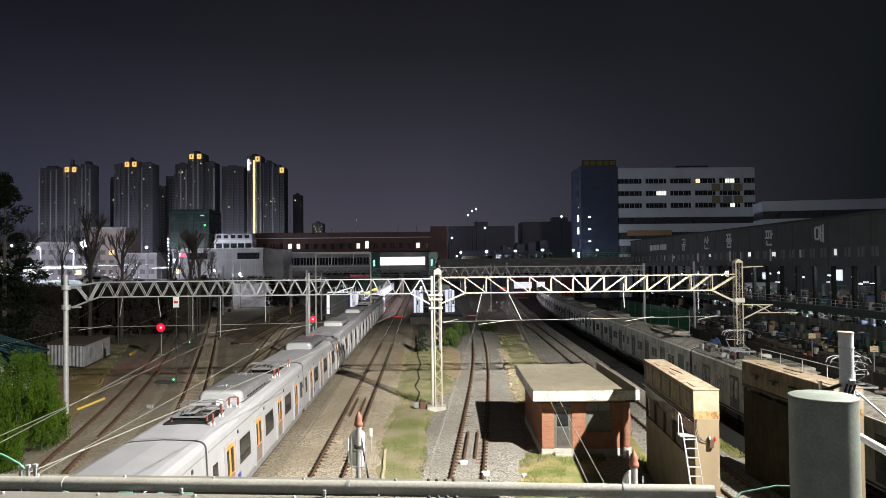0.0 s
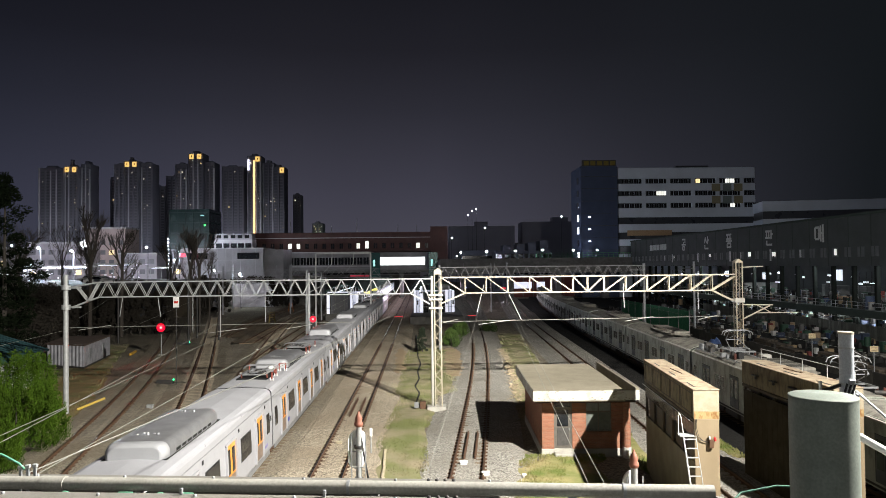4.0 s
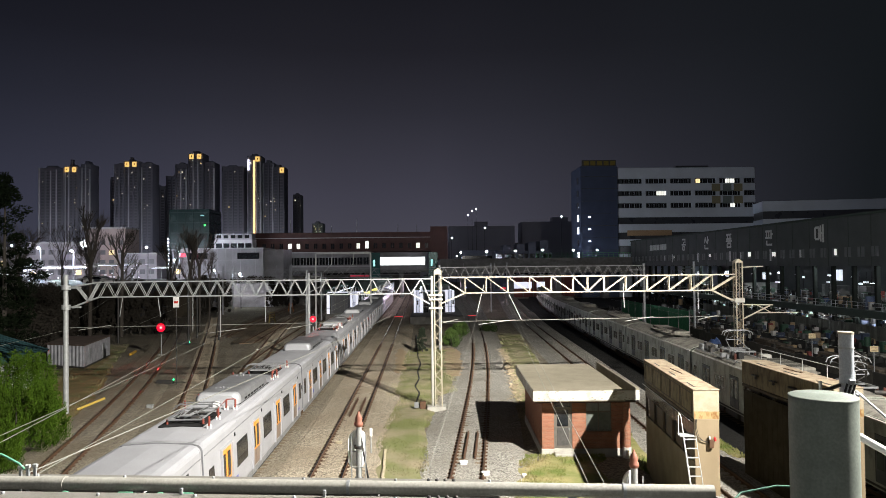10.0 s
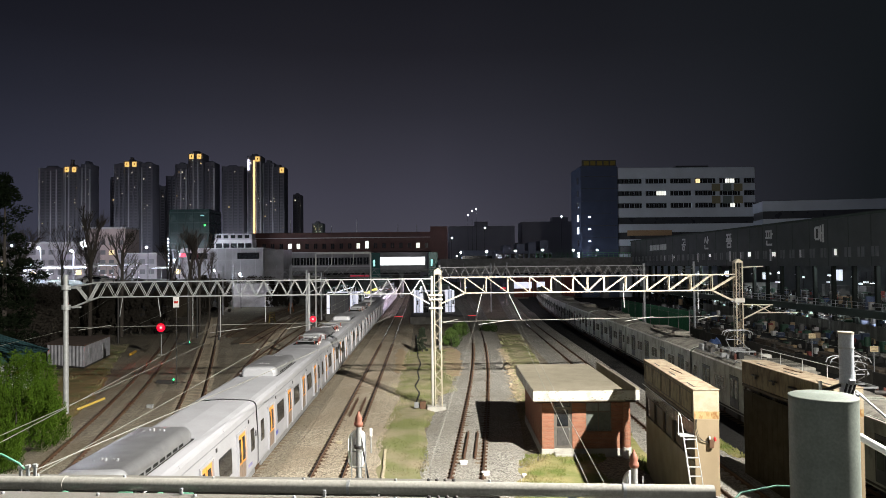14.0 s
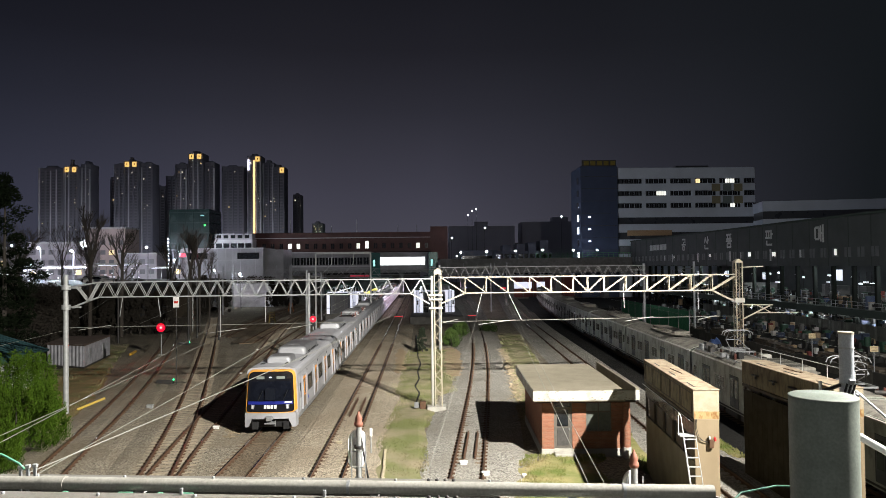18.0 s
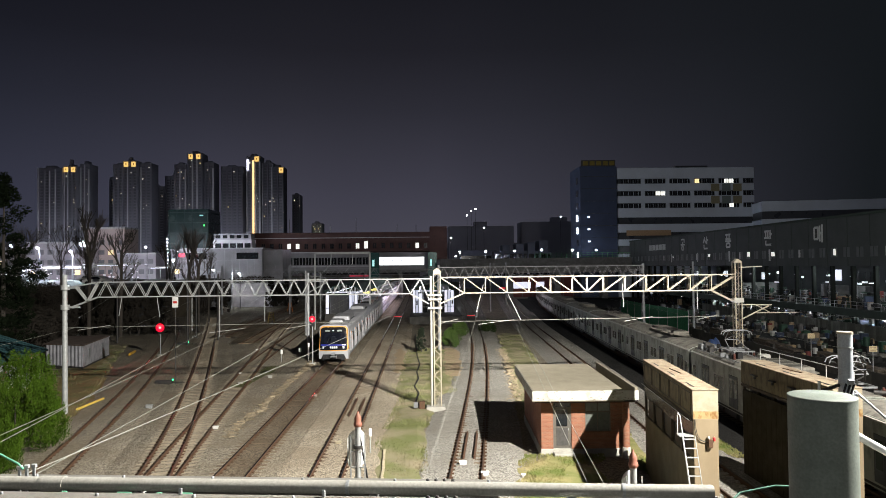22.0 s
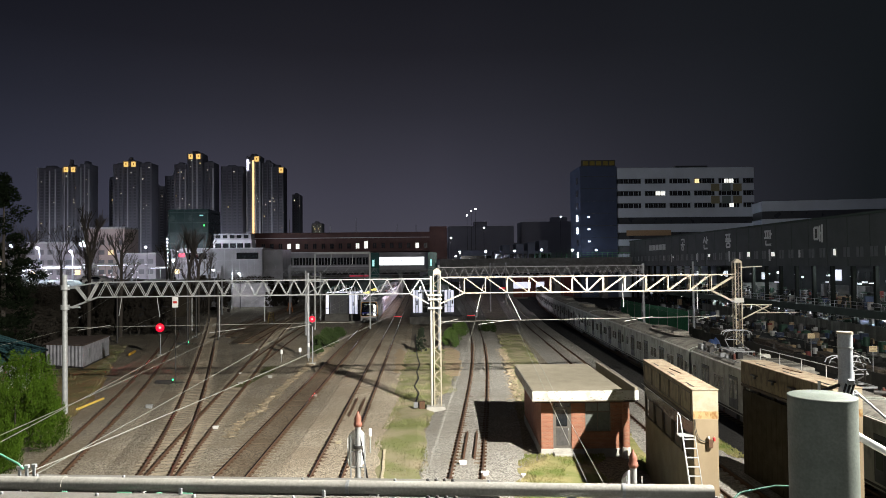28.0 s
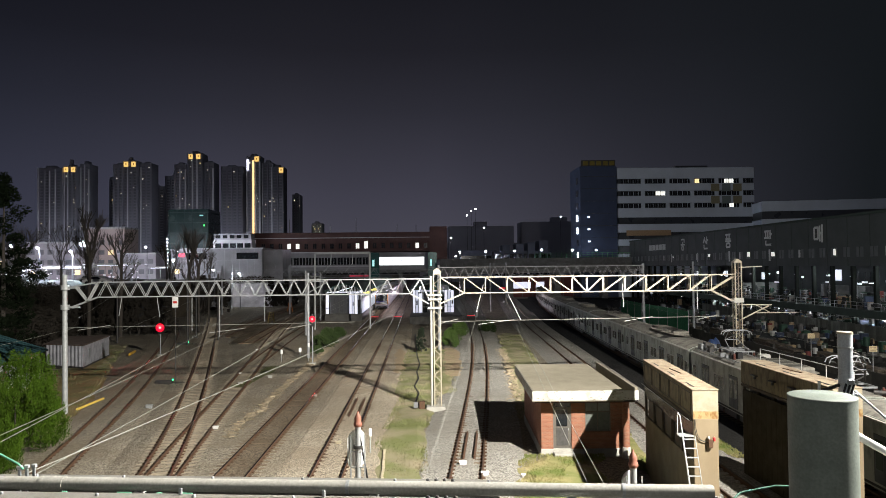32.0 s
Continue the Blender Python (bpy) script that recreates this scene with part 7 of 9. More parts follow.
# ---- station platforms ----
PLATFORM = mat("platform_concrete", (0.13, 0.125, 0.115), 0.85, 0, (0.07, 0.066, 0.06), 1.0, 0.2)
# emission stands in for the platform light behind the screen glass
SCREEN_GLOW = glow("backlit_screen_glass", (0.74, 0.80, 1.0), 0.38)
PANEL_W = mat("white_platform_panel", (0.75, 0.75, 0.78), 0.4, 0, (0.65, 0.65, 0.68), 1.0, 0.0)
GREEN_ROOF = mat("dark_green_canopy", (0.03, 0.07, 0.05), 0.5, 0.2, (0.02, 0.05, 0.04), 1.0, 0.05)


def platform(x0, x1, y0, y1, label, edge, drift=-0.0066, roof_y=None):
    top = thing("station_platform", (0, 0, 0), label, "platform", "station platforms")

    def xs(x, y):
        return x + drift * (y - y0)
    roof_y = roof_y or y0 + 1
    bm = sweep([((xs(x0, y) + xs(x1, y)) / 2, y, 0) for y in np.linspace(y0, y1, 8)], [((x0 - x1) / 2, -0.2), ((x1 - x0) / 2, -0.2), ((x1 - x0) / 2, 1.2), ((x0 - x1) / 2, 1.2)])
    part("slab", bm, PLATFORM, top)
    c0, w = (x0 + x1) / 2, (x1 - x0) / 2
    arch = [(-w - 0.5, 5.3), (-w * 0.6, 6.35), (0, 6.9), (w * 0.6, 6.35), (w + 0.5, 5.3), (w + 0.5, 5.12), (w * 0.6, 6.15), (0, 6.7), (-w * 0.6, 6.15), (-w - 0.5, 5.12)]
    part("canopy", sweep([(xs(c0, y), y, 0) for y in np.linspace(roof_y, y1, 8)], arch), GREEN_ROOF, top, "dark green canopy roof")
    k = 0
    y = roof_y + 1.5
    while y < y1:
        for s in (-0.55, 0.55):
            part("column", tube((xs(c0 + s * w, y), y, 1.2), (xs(c0 + s * w, y), y, 6.3), 0.12, seg=10), WHITE, top)
            part("light_tube", box((xs(c0 + s * w * 1.2, y) - 0.12, y + 0.6, 5.0), (xs(c0 + s * w * 1.2, y) + 0.12, y + 4.6, 5.1)), COOL_GLOW, top, "lit fluorescent tube")
        for e in edge:
            xe = x0 + 0.25 if e < 0 else x1 - 0.25
            for o in range(3):
                part("screen_panel", box((xs(xe, y) - 0.04, y + o * 2.2, 1.2), (xs(xe, y) + 0.04, y + o * 2.2 + 1.6, 3.3)), SCREEN_GLOW, top, "backlit white platform screen")
            part("header", box((xs(xe, y) - 0.12, y, 3.3), (xs(xe, y) + 0.12, y + 6.6, 3.9)), PANEL_W, top)
        y += 6.6
        k += 1
    return top


platform(-18.7, -11.86, 128, 270, "island platform with screens under a lit canopy", (1,))
platform(-2.9, 6.3, 119, 270, "island platform with a lit arched canopy", (), 0.0, 130)
for y in (148.0, 166.0):
    ys = thing("platform_sign", (-12.6, y, 4.25), "lit yellow sign hanging under the platform canopy", "sign", "platform signs")
    part("hanger", bar((0, 0, 0.5), (0, 0, 1.2), 0.05), STEEL, ys)
    part("panel", box((-0.75, -0.06, -0.05), (0.75, 0.06, 0.5), 0.02), glow("yellow_sign_light", (1.0, 0.85, 0.2), 0.9), ys)
box_room = thing("platform_end_room", (-18.0, 129.4, 1.2), "grey equipment room at the platform end", "equipment room")
part("wall", box((0, 0, 0), (3.6, 4, 3.7), 0.03), CONCRETE_DARK, box_room)
for k in range(4):
    part("louvre", box((0.15 + k * 0.83, -0.05, 0.2), (0.92 + k * 0.83, 0, 3.4), 0.02), mat("dark_louvre", (0.10, 0.10, 0.105), 0.6, 0.2), box_room)
PANEL_GLOW = glow("panel_light", (0.80, 0.82, 1.0), 0.85)
PANEL_DIM = glow("dim_panel_light", (0.68, 0.72, 0.98), 0.5)


def end_screen(x, y, cols, label):
    """A glazed screen across a platform's end, lit from behind, with posts, rails and a few dark notices."""
    s = thing("platform_end_screen", (x, y, 1.2), label, "screen", "platform end screens")
    for k, (w, tall, kind_) in enumerate(cols):
        x0 = sum(c[0] for c in cols[:k])
        part("post", box((x0 - 0.05, 0.0, 0.0), (x0 + 0.05, 0.12, tall + 0.15), 0.01), STEEL, s)
        if kind_:
            part("pane", box((x0 + 0.06, 0.04, 0.05), (x0 + w - 0.06, 0.07, tall)), (None, PANEL_GLOW, PANEL_DIM, GLASS)[kind_], s, "lit glass pane" if kind_ < 3 else "dark glass pane")
            part("rail", box((x0 + 0.05, 0.0, 1.05), (x0 + w - 0.05, 0.03, 1.13)), STEEL, s)
            if k % 2:
                part("notice", box((x0 + 0.15, 0.0, 1.5), (x0 + w - 0.15, 0.03, 2.3)), DARK_STEEL, s, "dark notice board")


end_screen(-18.6, 128.3, ((0.62, 3.8, 1),), "lit glazed screen at the platform end")
end_screen(-14.3, 128.3, ((0.55, 3.9, 1), (0.45, 3.8, 2), (0.6, 3.8, 1), (0.4, 2.6, 3)), "lit glazed screen at the platform end")
end_screen(-2.5, 129.3, ((0.5, 4.3, 1), (0.55, 4.2, 2), (0.75, 3.6, 1), (0.95, 2.4, 3)), "lit glazed screen at the platform end")
end_screen(2.5, 129.3, ((0.9, 3.0, 3), (0.6, 4.2, 1), (0.6, 4.2, 2), (0.6, 4.2, 1)), "lit glazed screen at the platform end")
for x, y in ((-15.3, 129.0), (1.7, 130.2)):
    lb = thing("canopy_light_beam", (x, y, 5.15), "lit white beam under the canopy's end", "light", "canopy light beams")
    part("beam", box((-3.2, 0, 0), (3.2, 0.25, 0.16), 0.02), PANEL_GLOW, lb)
    for o in (-2.6, 2.6):
        part("hanger", bar((o, 0.12, 0.16), (o, 0.12, 0.6), 0.05), STEEL, lb)
# the light that the tubes of the two platforms throw across the tracks between them
for x, y0, tx, w in ((-12.0, 139, -9.6, 900), (-12.2, 175, -9.8, 900), (-12.4, 220, -10.0, 900), (-3.0, 139, -8.0, 1500), (-3.0, 175, -8.4, 1500), (-3.0, 215, -8.8, 1500), (6.4, 140, 9.6, 600), (6.4, 185, 10.6, 600)):
    lamp("platform_light", "AREA", (x, y0 + 12, 3.5), w, (0.96, 0.80, 1.0), 34, (tx, y0 + 12.01, 3.2), size_y=0.6).data.spread = radians(80)

for x, y, z, w in ((-23.7, 214.6, 6.5, 4.3), (-19.1, 214.6, 6.5, 1.3)):
    rs = thing("red_station_sign", (x, y, z), "dim red lit sign band over the far platform", "sign", "red station signs")
    part("panel", box((0, -0.1, 0.35), (w, 0.1, 0.9), 0.03), glow("dim_red_sign_light", (1.0, 0.06, 0.12), 0.16), rs)
    part("hanger", bar((w / 2, 0, 0.9), (w / 2, 0, 1.56), 0.08), GREY_STEEL, rs)

# ---- station house over the tracks ----
DARK_BRICK = mat("dark_red_brick", (0.085, 0.042, 0.037), 0.9, 0, (0.055, 0.03, 0.027), 0.6, 0.2)
GREY_WALL = mat("grey_wall_panel", (0.46, 0.45, 0.46), 0.8, 0, (0.34, 0.33, 0.34), 0.5, 0.1)
sh = thing("station_house", (0, 215, 0), "dark red-brick station house on stilts over the tracks", "station building")
part("upper_storey", box((-55.5, 0, 14.6), (6.2, 14, 19.0)), DARK_BRICK, sh)
part("roof", slab([(-55.9, 19.0), (6.5, 19.0), (6.5, 20.6), (-55.9, 20.6)], -0.5, 14.5), DARK_BRICK, sh, "dark brick-red roof band")
part("roof_edge", box((-55.9, -0.6, 18.85), (6.5, 0.0, 19.05)), GREY_WALL, sh)
part("stair_tower", box((1.3, -1, 12.0), (6.6, 10, 22.2)), DARK_BRICK, sh)
part("lower_storey", box((-46.5, 0.5, 9.0), (-0.2, 13, 14.3)), mat("dark_grey_wall_panel", (0.25, 0.24, 0.25), 0.85, 0, (0.16, 0.155, 0.16), 0.4, 0.1), sh)
part("cornice", box((-46.8, 0.2, 14.3), (-17.4, 13, 14.6)), GREY_WALL, sh, "pale cornice")
part("sill_band", box((-46.6, 0.3, 9.9), (-17.4, 0.5, 10.3)), GREY_WALL, sh)
part("floor_slab", box((-48, -0.8, 8.0), (4.5, 14, 9.0)), CONCRETE_DARK, sh)
for k in range(22):
    x = -53.5 + k * 2.65
    lit = k in (4, 5, 7, 11, 12, 13, 19)
    bright = k in (4, 5, 12, 13)
    w = part("window", box((x, -0.05, 15.6), (x + 1.05, 0.0, 17.2 if k != 13 else 17.9)), (ROOM_GLOW if bright else GLASS) if k != 19 else ROOM_GLOW, sh, "lit window" if lit and bright else "")
    part("frame_bar", box((x + 0.48, -0.09, 15.6), (x + 0.57, -0.045, 17.2)), DARK_BRICK, w)
    part("sill", box((x - 0.1, -0.15, 15.45), (x + 1.15, 0.0, 15.6)), DARK_BRICK, w)
for k in range(15):
    x = -45.0 + k * 1.95
    w = part("window", box((x, 0.42, 10.6), (x + 1.6, 0.49, 12.8)), GLASS, sh)
    part("frame_bar", box((x + 0.75, 0.36, 10.6), (x + 0.85, 0.42, 12.8)), GREY_WALL, w)
concourse = glow("concourse_light", (0.90, 0.95, 1.0), 1.6)
for k in range(10):
    x = -14.6 + k * 1.42
    w = part("concourse_window", box((x, 0.40, 10.3), (x + 1.36, 0.49, 12.8)), concourse, sh, "lit concourse window")
    part("mullion", box((x + 1.30, 0.33, 10.3), (x + 1.42, 0.40, 12.8)), GREY_WALL, w)
    part("transom", box((x, 0.35, 11.75), (x + 1.36, 0.40, 11.85)), GREY_WALL, w)
for x in (-17.2, 0.6):
    t_ = part("lift_shaft", box((x, -1.5, 1.0), (x + 2.8, 0.4, 14.2), 0.05), mat("teal_glass_panel", (0.03, 0.10, 0.09), 0.2, 0.1), sh, "teal glazed lift shaft")
    part("lift_light", box((x + 0.7, -1.56, 10.0), (x + 1.3, -1.5, 12.0)), glow("teal_light", (0.4, 0.9, 0.85), 1.0), t_)
for x in (-45, -33, -19, -8, 3):
    part("pier", box((x - 0.6, 3, -0.2), (x + 0.6, 8, 8.0)), CONCRETE_DARK, sh)
for x in (-43, -30, -22, -9, -3):
    part("roof_mast", tube((x, 4, 20.6), (x, 4, 23.0 + (x % 3)), 0.09), GREY_STEEL, sh)

# ---- buildings west of the station ----
PALE_CLAD = mat("dusty_white_cladding", (0.33, 0.32, 0.335), 0.8, 0, (0.22, 0.21, 0.22), 0.35, 0.1, fine=6)
wb = thing("low_white_building", (-64.6, 185, 0), "low white flat-roofed building with dark windows", "building")
part("wall", box((0, 0, 0), (21, 14, 15.0)), PALE_CLAD, wb)
for k in range(10):
    part("cladding_joint", box((2 * k + 0.96, -0.02, 0), (2 * k + 1.04, 0.0, 15.0)), GREY_WALL, wb)
part("side_wing", box((21, 2, 0), (26.0, 14, 14.8)), MATS["dark_grey_wall_panel"], wb)
for k in range(4):
    part("floor_joint", box((-0.02, -0.03, 3.0 + k * 3.0), (21.0, -0.005, 3.08 + k * 3.0)), GREY_WALL, wb)
part("roof_edge", box((-0.2, -0.2, 15.0), (21.2, 14.2, 15.3)), GREY_WALL, wb)
for lo, hi in (((1.2, -0.06, 12.3), (6.3, 0, 14.0)), ((14.2, -0.06, 12.3), (20.0, 0, 14.0))):
    part("window", box(lo, hi), GLASS, wb, "dark ribbon window")
wb2 = thing("glazed_block", (-64.2, 210, 0), "low block with a white top storey", "building")
part("wall", box((0, 0, 0), (11.5, 10, 18.5)), GREY_WALL, wb2)
part("top_storey", box((0.2, -0.1, 18.5), (11.3, 9, 20.3)), PALE_CLAD, wb2)
for k in range(5):
    w = part("window", box((0.6 + k * 2.2, -0.05, 15.3), (2.4 + k * 2.2, 0, 17.4)), GLASS, wb2)
    part("sill", box((0.6 + k * 2.2, -0.12, 15.15), (2.4 + k * 2.2, 0, 15.3)), WHITE, w)
    part("top_window", box((0.8 + k * 2.1, -0.15, 18.9), (2.2 + k * 2.1, -0.1, 19.9)), GLASS, wb2)
gt = thing("green_glass_tower", (-98, 265, 0), "dark green glass office block", "building")
GREEN_GLASS = mat("dark_green_glass", (0.012, 0.035, 0.032), 0.25, 0.1, (0.02, 0.05, 0.045), 0.3, 0.0)
part("wall", box((0, 0, 0), (15.2, 15, 32.5)), GREEN_GLASS, gt)
for k in range(8):
    part("floor_band", box((-0.1, -0.1, 3.8 + k * 3.9), (15.3, 15.1, 4.2 + k * 3.9)), mat("green_band", (0.02, 0.05, 0.045), 0.5), gt)
for k in range(6):
    part("mullion", box((0.3 + k * 2.9, -0.12, 0), (0.45 + k * 2.9, 0.0, 32.3)), mat("green_band", (0.02, 0.05, 0.045), 0.5), gt)
part("sign_light", box((13.2, -0.2, 26.0), (13.9, -0.12, 26.6)), glow("green_sign", (0.1, 1.0, 0.2), 2.5), gt)
part("sign_light", box((11.8, -0.2, 30.0), (13.3, -0.12, 30.3)), glow("teal_light", (0.4, 0.9, 0.85), 1.0), gt)
# wall tones raised to stand in for the haze beyond the car park
TOWN_TAN = mat("tan_town_wall", (0.46, 0.36, 0.34), 0.9, 0, (0.36, 0.29, 0.275), 0.2, 0.1)
TOWN_GREY = mat("pale_town_wall", (0.38, 0.345, 0.37), 0.9, 0, (0.25, 0.23, 0.245), 0.2, 0.1)
for x, y, w, h, c in ((-121, 250, 13, 24.5, TOWN_TAN), (-137, 240, 20, 19, TOWN_GREY), (-106, 240, 13, 15, TOWN_GREY), (-160, 260, 22, 18, TOWN_GREY), (-110, 300, 20, 20, TOWN_TAN), (-86, 235, 16, 16, TOWN_GREY)):
    hb = thing("low_building", (x, y, 0), "plain low town building beyond the car park", "building", "low town buildings")
    part("wall", box((0, 0, 0), (w, 12, h)), c, hb)
    part("roof_edge", box((-0.2, -0.2, h), (w + 0.2, 12.2, h + 0.5)), GREY_WALL, hb)
    for i in range(int(w // 3.2)):
        for j in range(int(h // 3.6)):
            part("window", box((1 + i * 3.1, -0.06, 1.2 + j * 3.5), (2.8 + i * 3.1, 0, 2.8 + j * 3.5)), WARM_GLOW if random.Random(i * 31 + j * 7 + int(x)).random() < 0.08 else mat("town_window", (0.17, 0.16, 0.175), 0.4), hb)

# ---- apartment towers on the skyline ----
APT = mat("apartment_dark_wall", (0.36, 0.355, 0.42), 0.9, 0, (0.30, 0.295, 0.35), 0.05, 0.0)
APT_PALE = mat("apartment_pale_pilaster", (0.80, 0.80, 0.86), 0.9, 0, (0.72, 0.72, 0.78), 0.05, 0.0)
APT_GLASS = mat("apartment_glass", (0.25, 0.245, 0.29), 0.5, 0, (0.30, 0.295, 0.34), 0.05, 0.0)
STAR_GLOW = glow("far_window_light", (1.0, 0.86, 0.66), 1.1)
CROWN_GLOW = glow("far_crown_light", (1.0, 0.62, 0.18), 1.0)
STRIP_GLOW = glow("far_strip_light", (1.0, 0.62, 0.28), 1.6)
AY = 700.0


def apartment(x, w, h, dy, crown, seed, dim=False, spire=0.0):
    """One slab of an apartment block: pale pilasters, columns of dark windows, a stepped roof."""
    rng = random.Random(seed)
    t_ = thing("apartment_tower", (x, AY + dy, 0), "far high-rise apartment slab paled to stand in for haze" if dim else "dark high-rise apartment tower with a few lit windows", "apartment building", "apartment towers")
    wall = APT_HAZED if dim else APT
    part("core", box((0, 0, 0), (w, 18, h)), wall, t_)
    part("roof_house", box((w * 0.25, 4, h), (w * 0.62, 12, h + rng.uniform(1.5, 3.5))), wall, t_)
    if spire:
        part("stair_head", box((w * 0.42, 1, h), (w * 0.58, 5, spire)), wall, t_, "narrow stair head")
    n = max(2, round(w / 5.5))
    for i in range(n + 1):
        px_, pw = i * (w - 1.4) / n, rng.uniform(0.7, 1.9)
        part("pilaster", box((px_, -0.9, 0), (px_ + pw, 0, h - rng.uniform(0, 7))), APT_PALE if rng.random() < 0.5 and not dim else APT, t_)
    for i in range(n):
        bm = bmesh.new()
        a, b = i * (w - 1.4) / n + 2.0, (i + 1) * (w - 1.4) / n - 0.2
        for j in range(int(h // 3.0) - 1):
            box((a, -0.3, 2 + j * 3.0), (b, 0.02, 3.7 + j * 3.0), 0, bm)
        tagged(part("window_column", bm, APT_GLASS, t_), kind="stuff")
    for _ in range(rng.randint(3, 5 + int(w / 4))):
        i, j = rng.uniform(0.08, 0.9), rng.randint(16, int(h // 3.0) - 2)
        u = rng.uniform(0.7, 1.3)
        part("lit_window", box((i * w, -0.5, 2 + j * 3.0), (i * w + u, -0.3, 2 + j * 3.0 + u)), STAR_GLOW if rng.random() < 0.7 else STAR_WARM, t_, "lit window")
    for c in crown:
        crown_ = part("crown_light", box((c, -1.0, h - 6.0), (c + 4.2, -0.8, h - 1.0)), CROWN_GLOW, t_, "amber lit rooftop screen")
        part("dark_louvre", box((c + 1.7, -1.1, h - 4.2), (c + 2.6, -1.0, h - 2.4)), mat("dim_amber_louvre", (0.40, 0.26, 0.08), 0.7), crown_)
    return t_


STAR_WARM = glow("far_warm_window_light", (1.0, 0.66, 0.30), 1.0)
# far slabs get a paler wall: haze put into the colour
APT_HAZED = mat("haze_paled_apartment_wall", (0.50, 0.49, 0.56), 0.9, 0, (0.44, 0.43, 0.50), 0.05, 0.0)
for k, (x, w, h, dy, crown, dim, spire) in enumerate((
        (-388.5, 24, 112.5, 0, (), False, 0), (-365.5, 14, 114.5, 4, (1.0, 8.2), False, 121.5), (-351, 9.5, 117.5, 9, (), False, 0),
        (-314.5, 10, 116, 2, (), False, 0), (-306, 15, 119.5, 4, (1.5, 9.0), False, 123.5), (-290.5, 11.5, 118, 9, (), False, 0),
        (-253.5, 12, 115.5, 2, (), False, 0), (-241, 15, 127.0, 4, (1.5, 9.0), False, 0), (-225.5, 9.5, 118.5, 9, (), False, 0),
        (-206.5, 22, 113, 2, (), False, 0), (-181.5, 14, 124.0, 4, (8.4,), False, 0), (-167, 11.5, 117.5, 9, (), False, 0), (-156.5, 12.5, 112.5, 4, (8.0,), False, 0),
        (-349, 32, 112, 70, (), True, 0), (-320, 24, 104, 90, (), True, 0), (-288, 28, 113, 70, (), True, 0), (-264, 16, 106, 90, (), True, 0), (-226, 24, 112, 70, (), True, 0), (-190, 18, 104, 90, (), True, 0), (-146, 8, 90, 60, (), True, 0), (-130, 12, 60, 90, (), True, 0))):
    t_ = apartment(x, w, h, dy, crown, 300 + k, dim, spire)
    if k == 10:
        part("light_strip", box((6.2, -1.3, 44), (8.0, -0.95, h - 5)), STRIP_GLOW, t_, "amber light strip up the tower")
        part("light_strip", box((0.6, -1.3, h - 15), (2.4, -0.95, h - 4)), glow("far_white_strip", (0.85, 0.85, 1.0), 2.0), t_, "white light strip")
HILL = mat("dark_wooded_hill", (0.012, 0.012, 0.014), 1.0, 0, (0.02, 0.018, 0.016), 0.02, 0.0)
bm = bmesh.new()
prev = None
for k in range(81):
    x = -1400 + k * 40
    z = 12 + 16 * max(0, noise.noise((x * 0.006, 2.0, 0))) + 20 * math.exp(-((x + 70) / 45) ** 2) + 30 * math.exp(-((x - 150) / 130) ** 2) + 10 * noise.noise((x * 0.03, 7, 0))
    cur = [bm.verts.new((x, 880, -1)), bm.verts.new((x, 900, max(z, 8))), bm.verts.new((x, 1100, max(z, 8) * 0.6)), bm.verts.new((x, 1200, -1))]
    if prev:
        for i in range(3):
            bm.faces.new((prev[i], cur[i], cur[i + 1], prev[i + 1]))
    prev = cur
solo("backdrop", bm, HILL, "dark low wooded hills on the horizon", "hill", kind="structure")

# ---- road bridge behind the yard ----
rb = thing("road_bridge", (4.0, 200, 0), "concrete road bridge with a green fence and lamps", "bridge")
part("deck", box((0, 0, 7.6), (62, 10, 9.2)), CONCRETE_DARK, rb)
part("parapet", box((0, -0.3, 9.2), (62, 0, 11.9)), CONCRETE_DARK, rb, "weathered concrete parapet")
for x in (6, 20, 34, 48, 61):
    part("pier", box((x, 2, -0.2), (x + 1.6, 8, 7.6)), CONCRETE_DARK, rb)
FENCE_GREEN = mat("green_fence", (0.08, 0.30, 0.12), 0.6, 0, (0.03, 0.1, 0.05), 2, 0)
for k in range(21):
    part("fence_post", tube((28 + k * 1.5, -0.1, 11.9), (28 + k * 1.5, -0.1, 13.4), 0.06), FENCE_GREEN, rb)
for z in (12.2, 12.8, 13.3):
    part("fence_rail", bar((28, -0.1, z), (58, -0.1, z), 0.07), FENCE_GREEN, rb)
for k in range(14):
    part("parapet_post", box((1 + k * 4.4, -0.42, 9.2), (1.3 + k * 4.4, -0.3, 12.0)), CONCRETE_DARK, rb)


dep = thing("red_warehouse", (27.0, 216, 0), "low red-walled warehouse with lit white signs", "warehouse")
part("wall", box((0, 0, -0.2), (27, 9, 6.6)), mat("faded_red_cladding", (0.15, 0.042, 0.04), 0.8, 0, (0.13, 0.04, 0.035), 0.5, 0.1), dep)
part("roof", box((-0.4, -0.5, 6.6), (27.4, 9.4, 6.9)), CONCRETE_DARK, dep)
for x in (0.3, 7.5):
    part("lit_sign", box((x, -0.2, 2.6), (x + (5.6 if x < 1 else 2.6), -0.02, 4.6), 0.02), PANEL_GLOW, dep, "lit white sign panel")
for k in range(9):
    part("cladding_rib", box((k * 3.2, -0.09, 0), (k * 3.2 + 0.2, -0.003, 6.5)), CONCRETE_DARK, dep)
part("red_lamp", box((-4.0, 0, 2.4), (-2.2, 0.2, 3.0), 0.02), glow("red_shop_light", (1.0, 0.05, 0.08), 0.5), dep, "dim red sign light")
LAMP_POLE = mat("dark_lamp_pole", (0.05, 0.05, 0.055), 0.6, 0.1, (0.035, 0.035, 0.04), 2, 0.0)


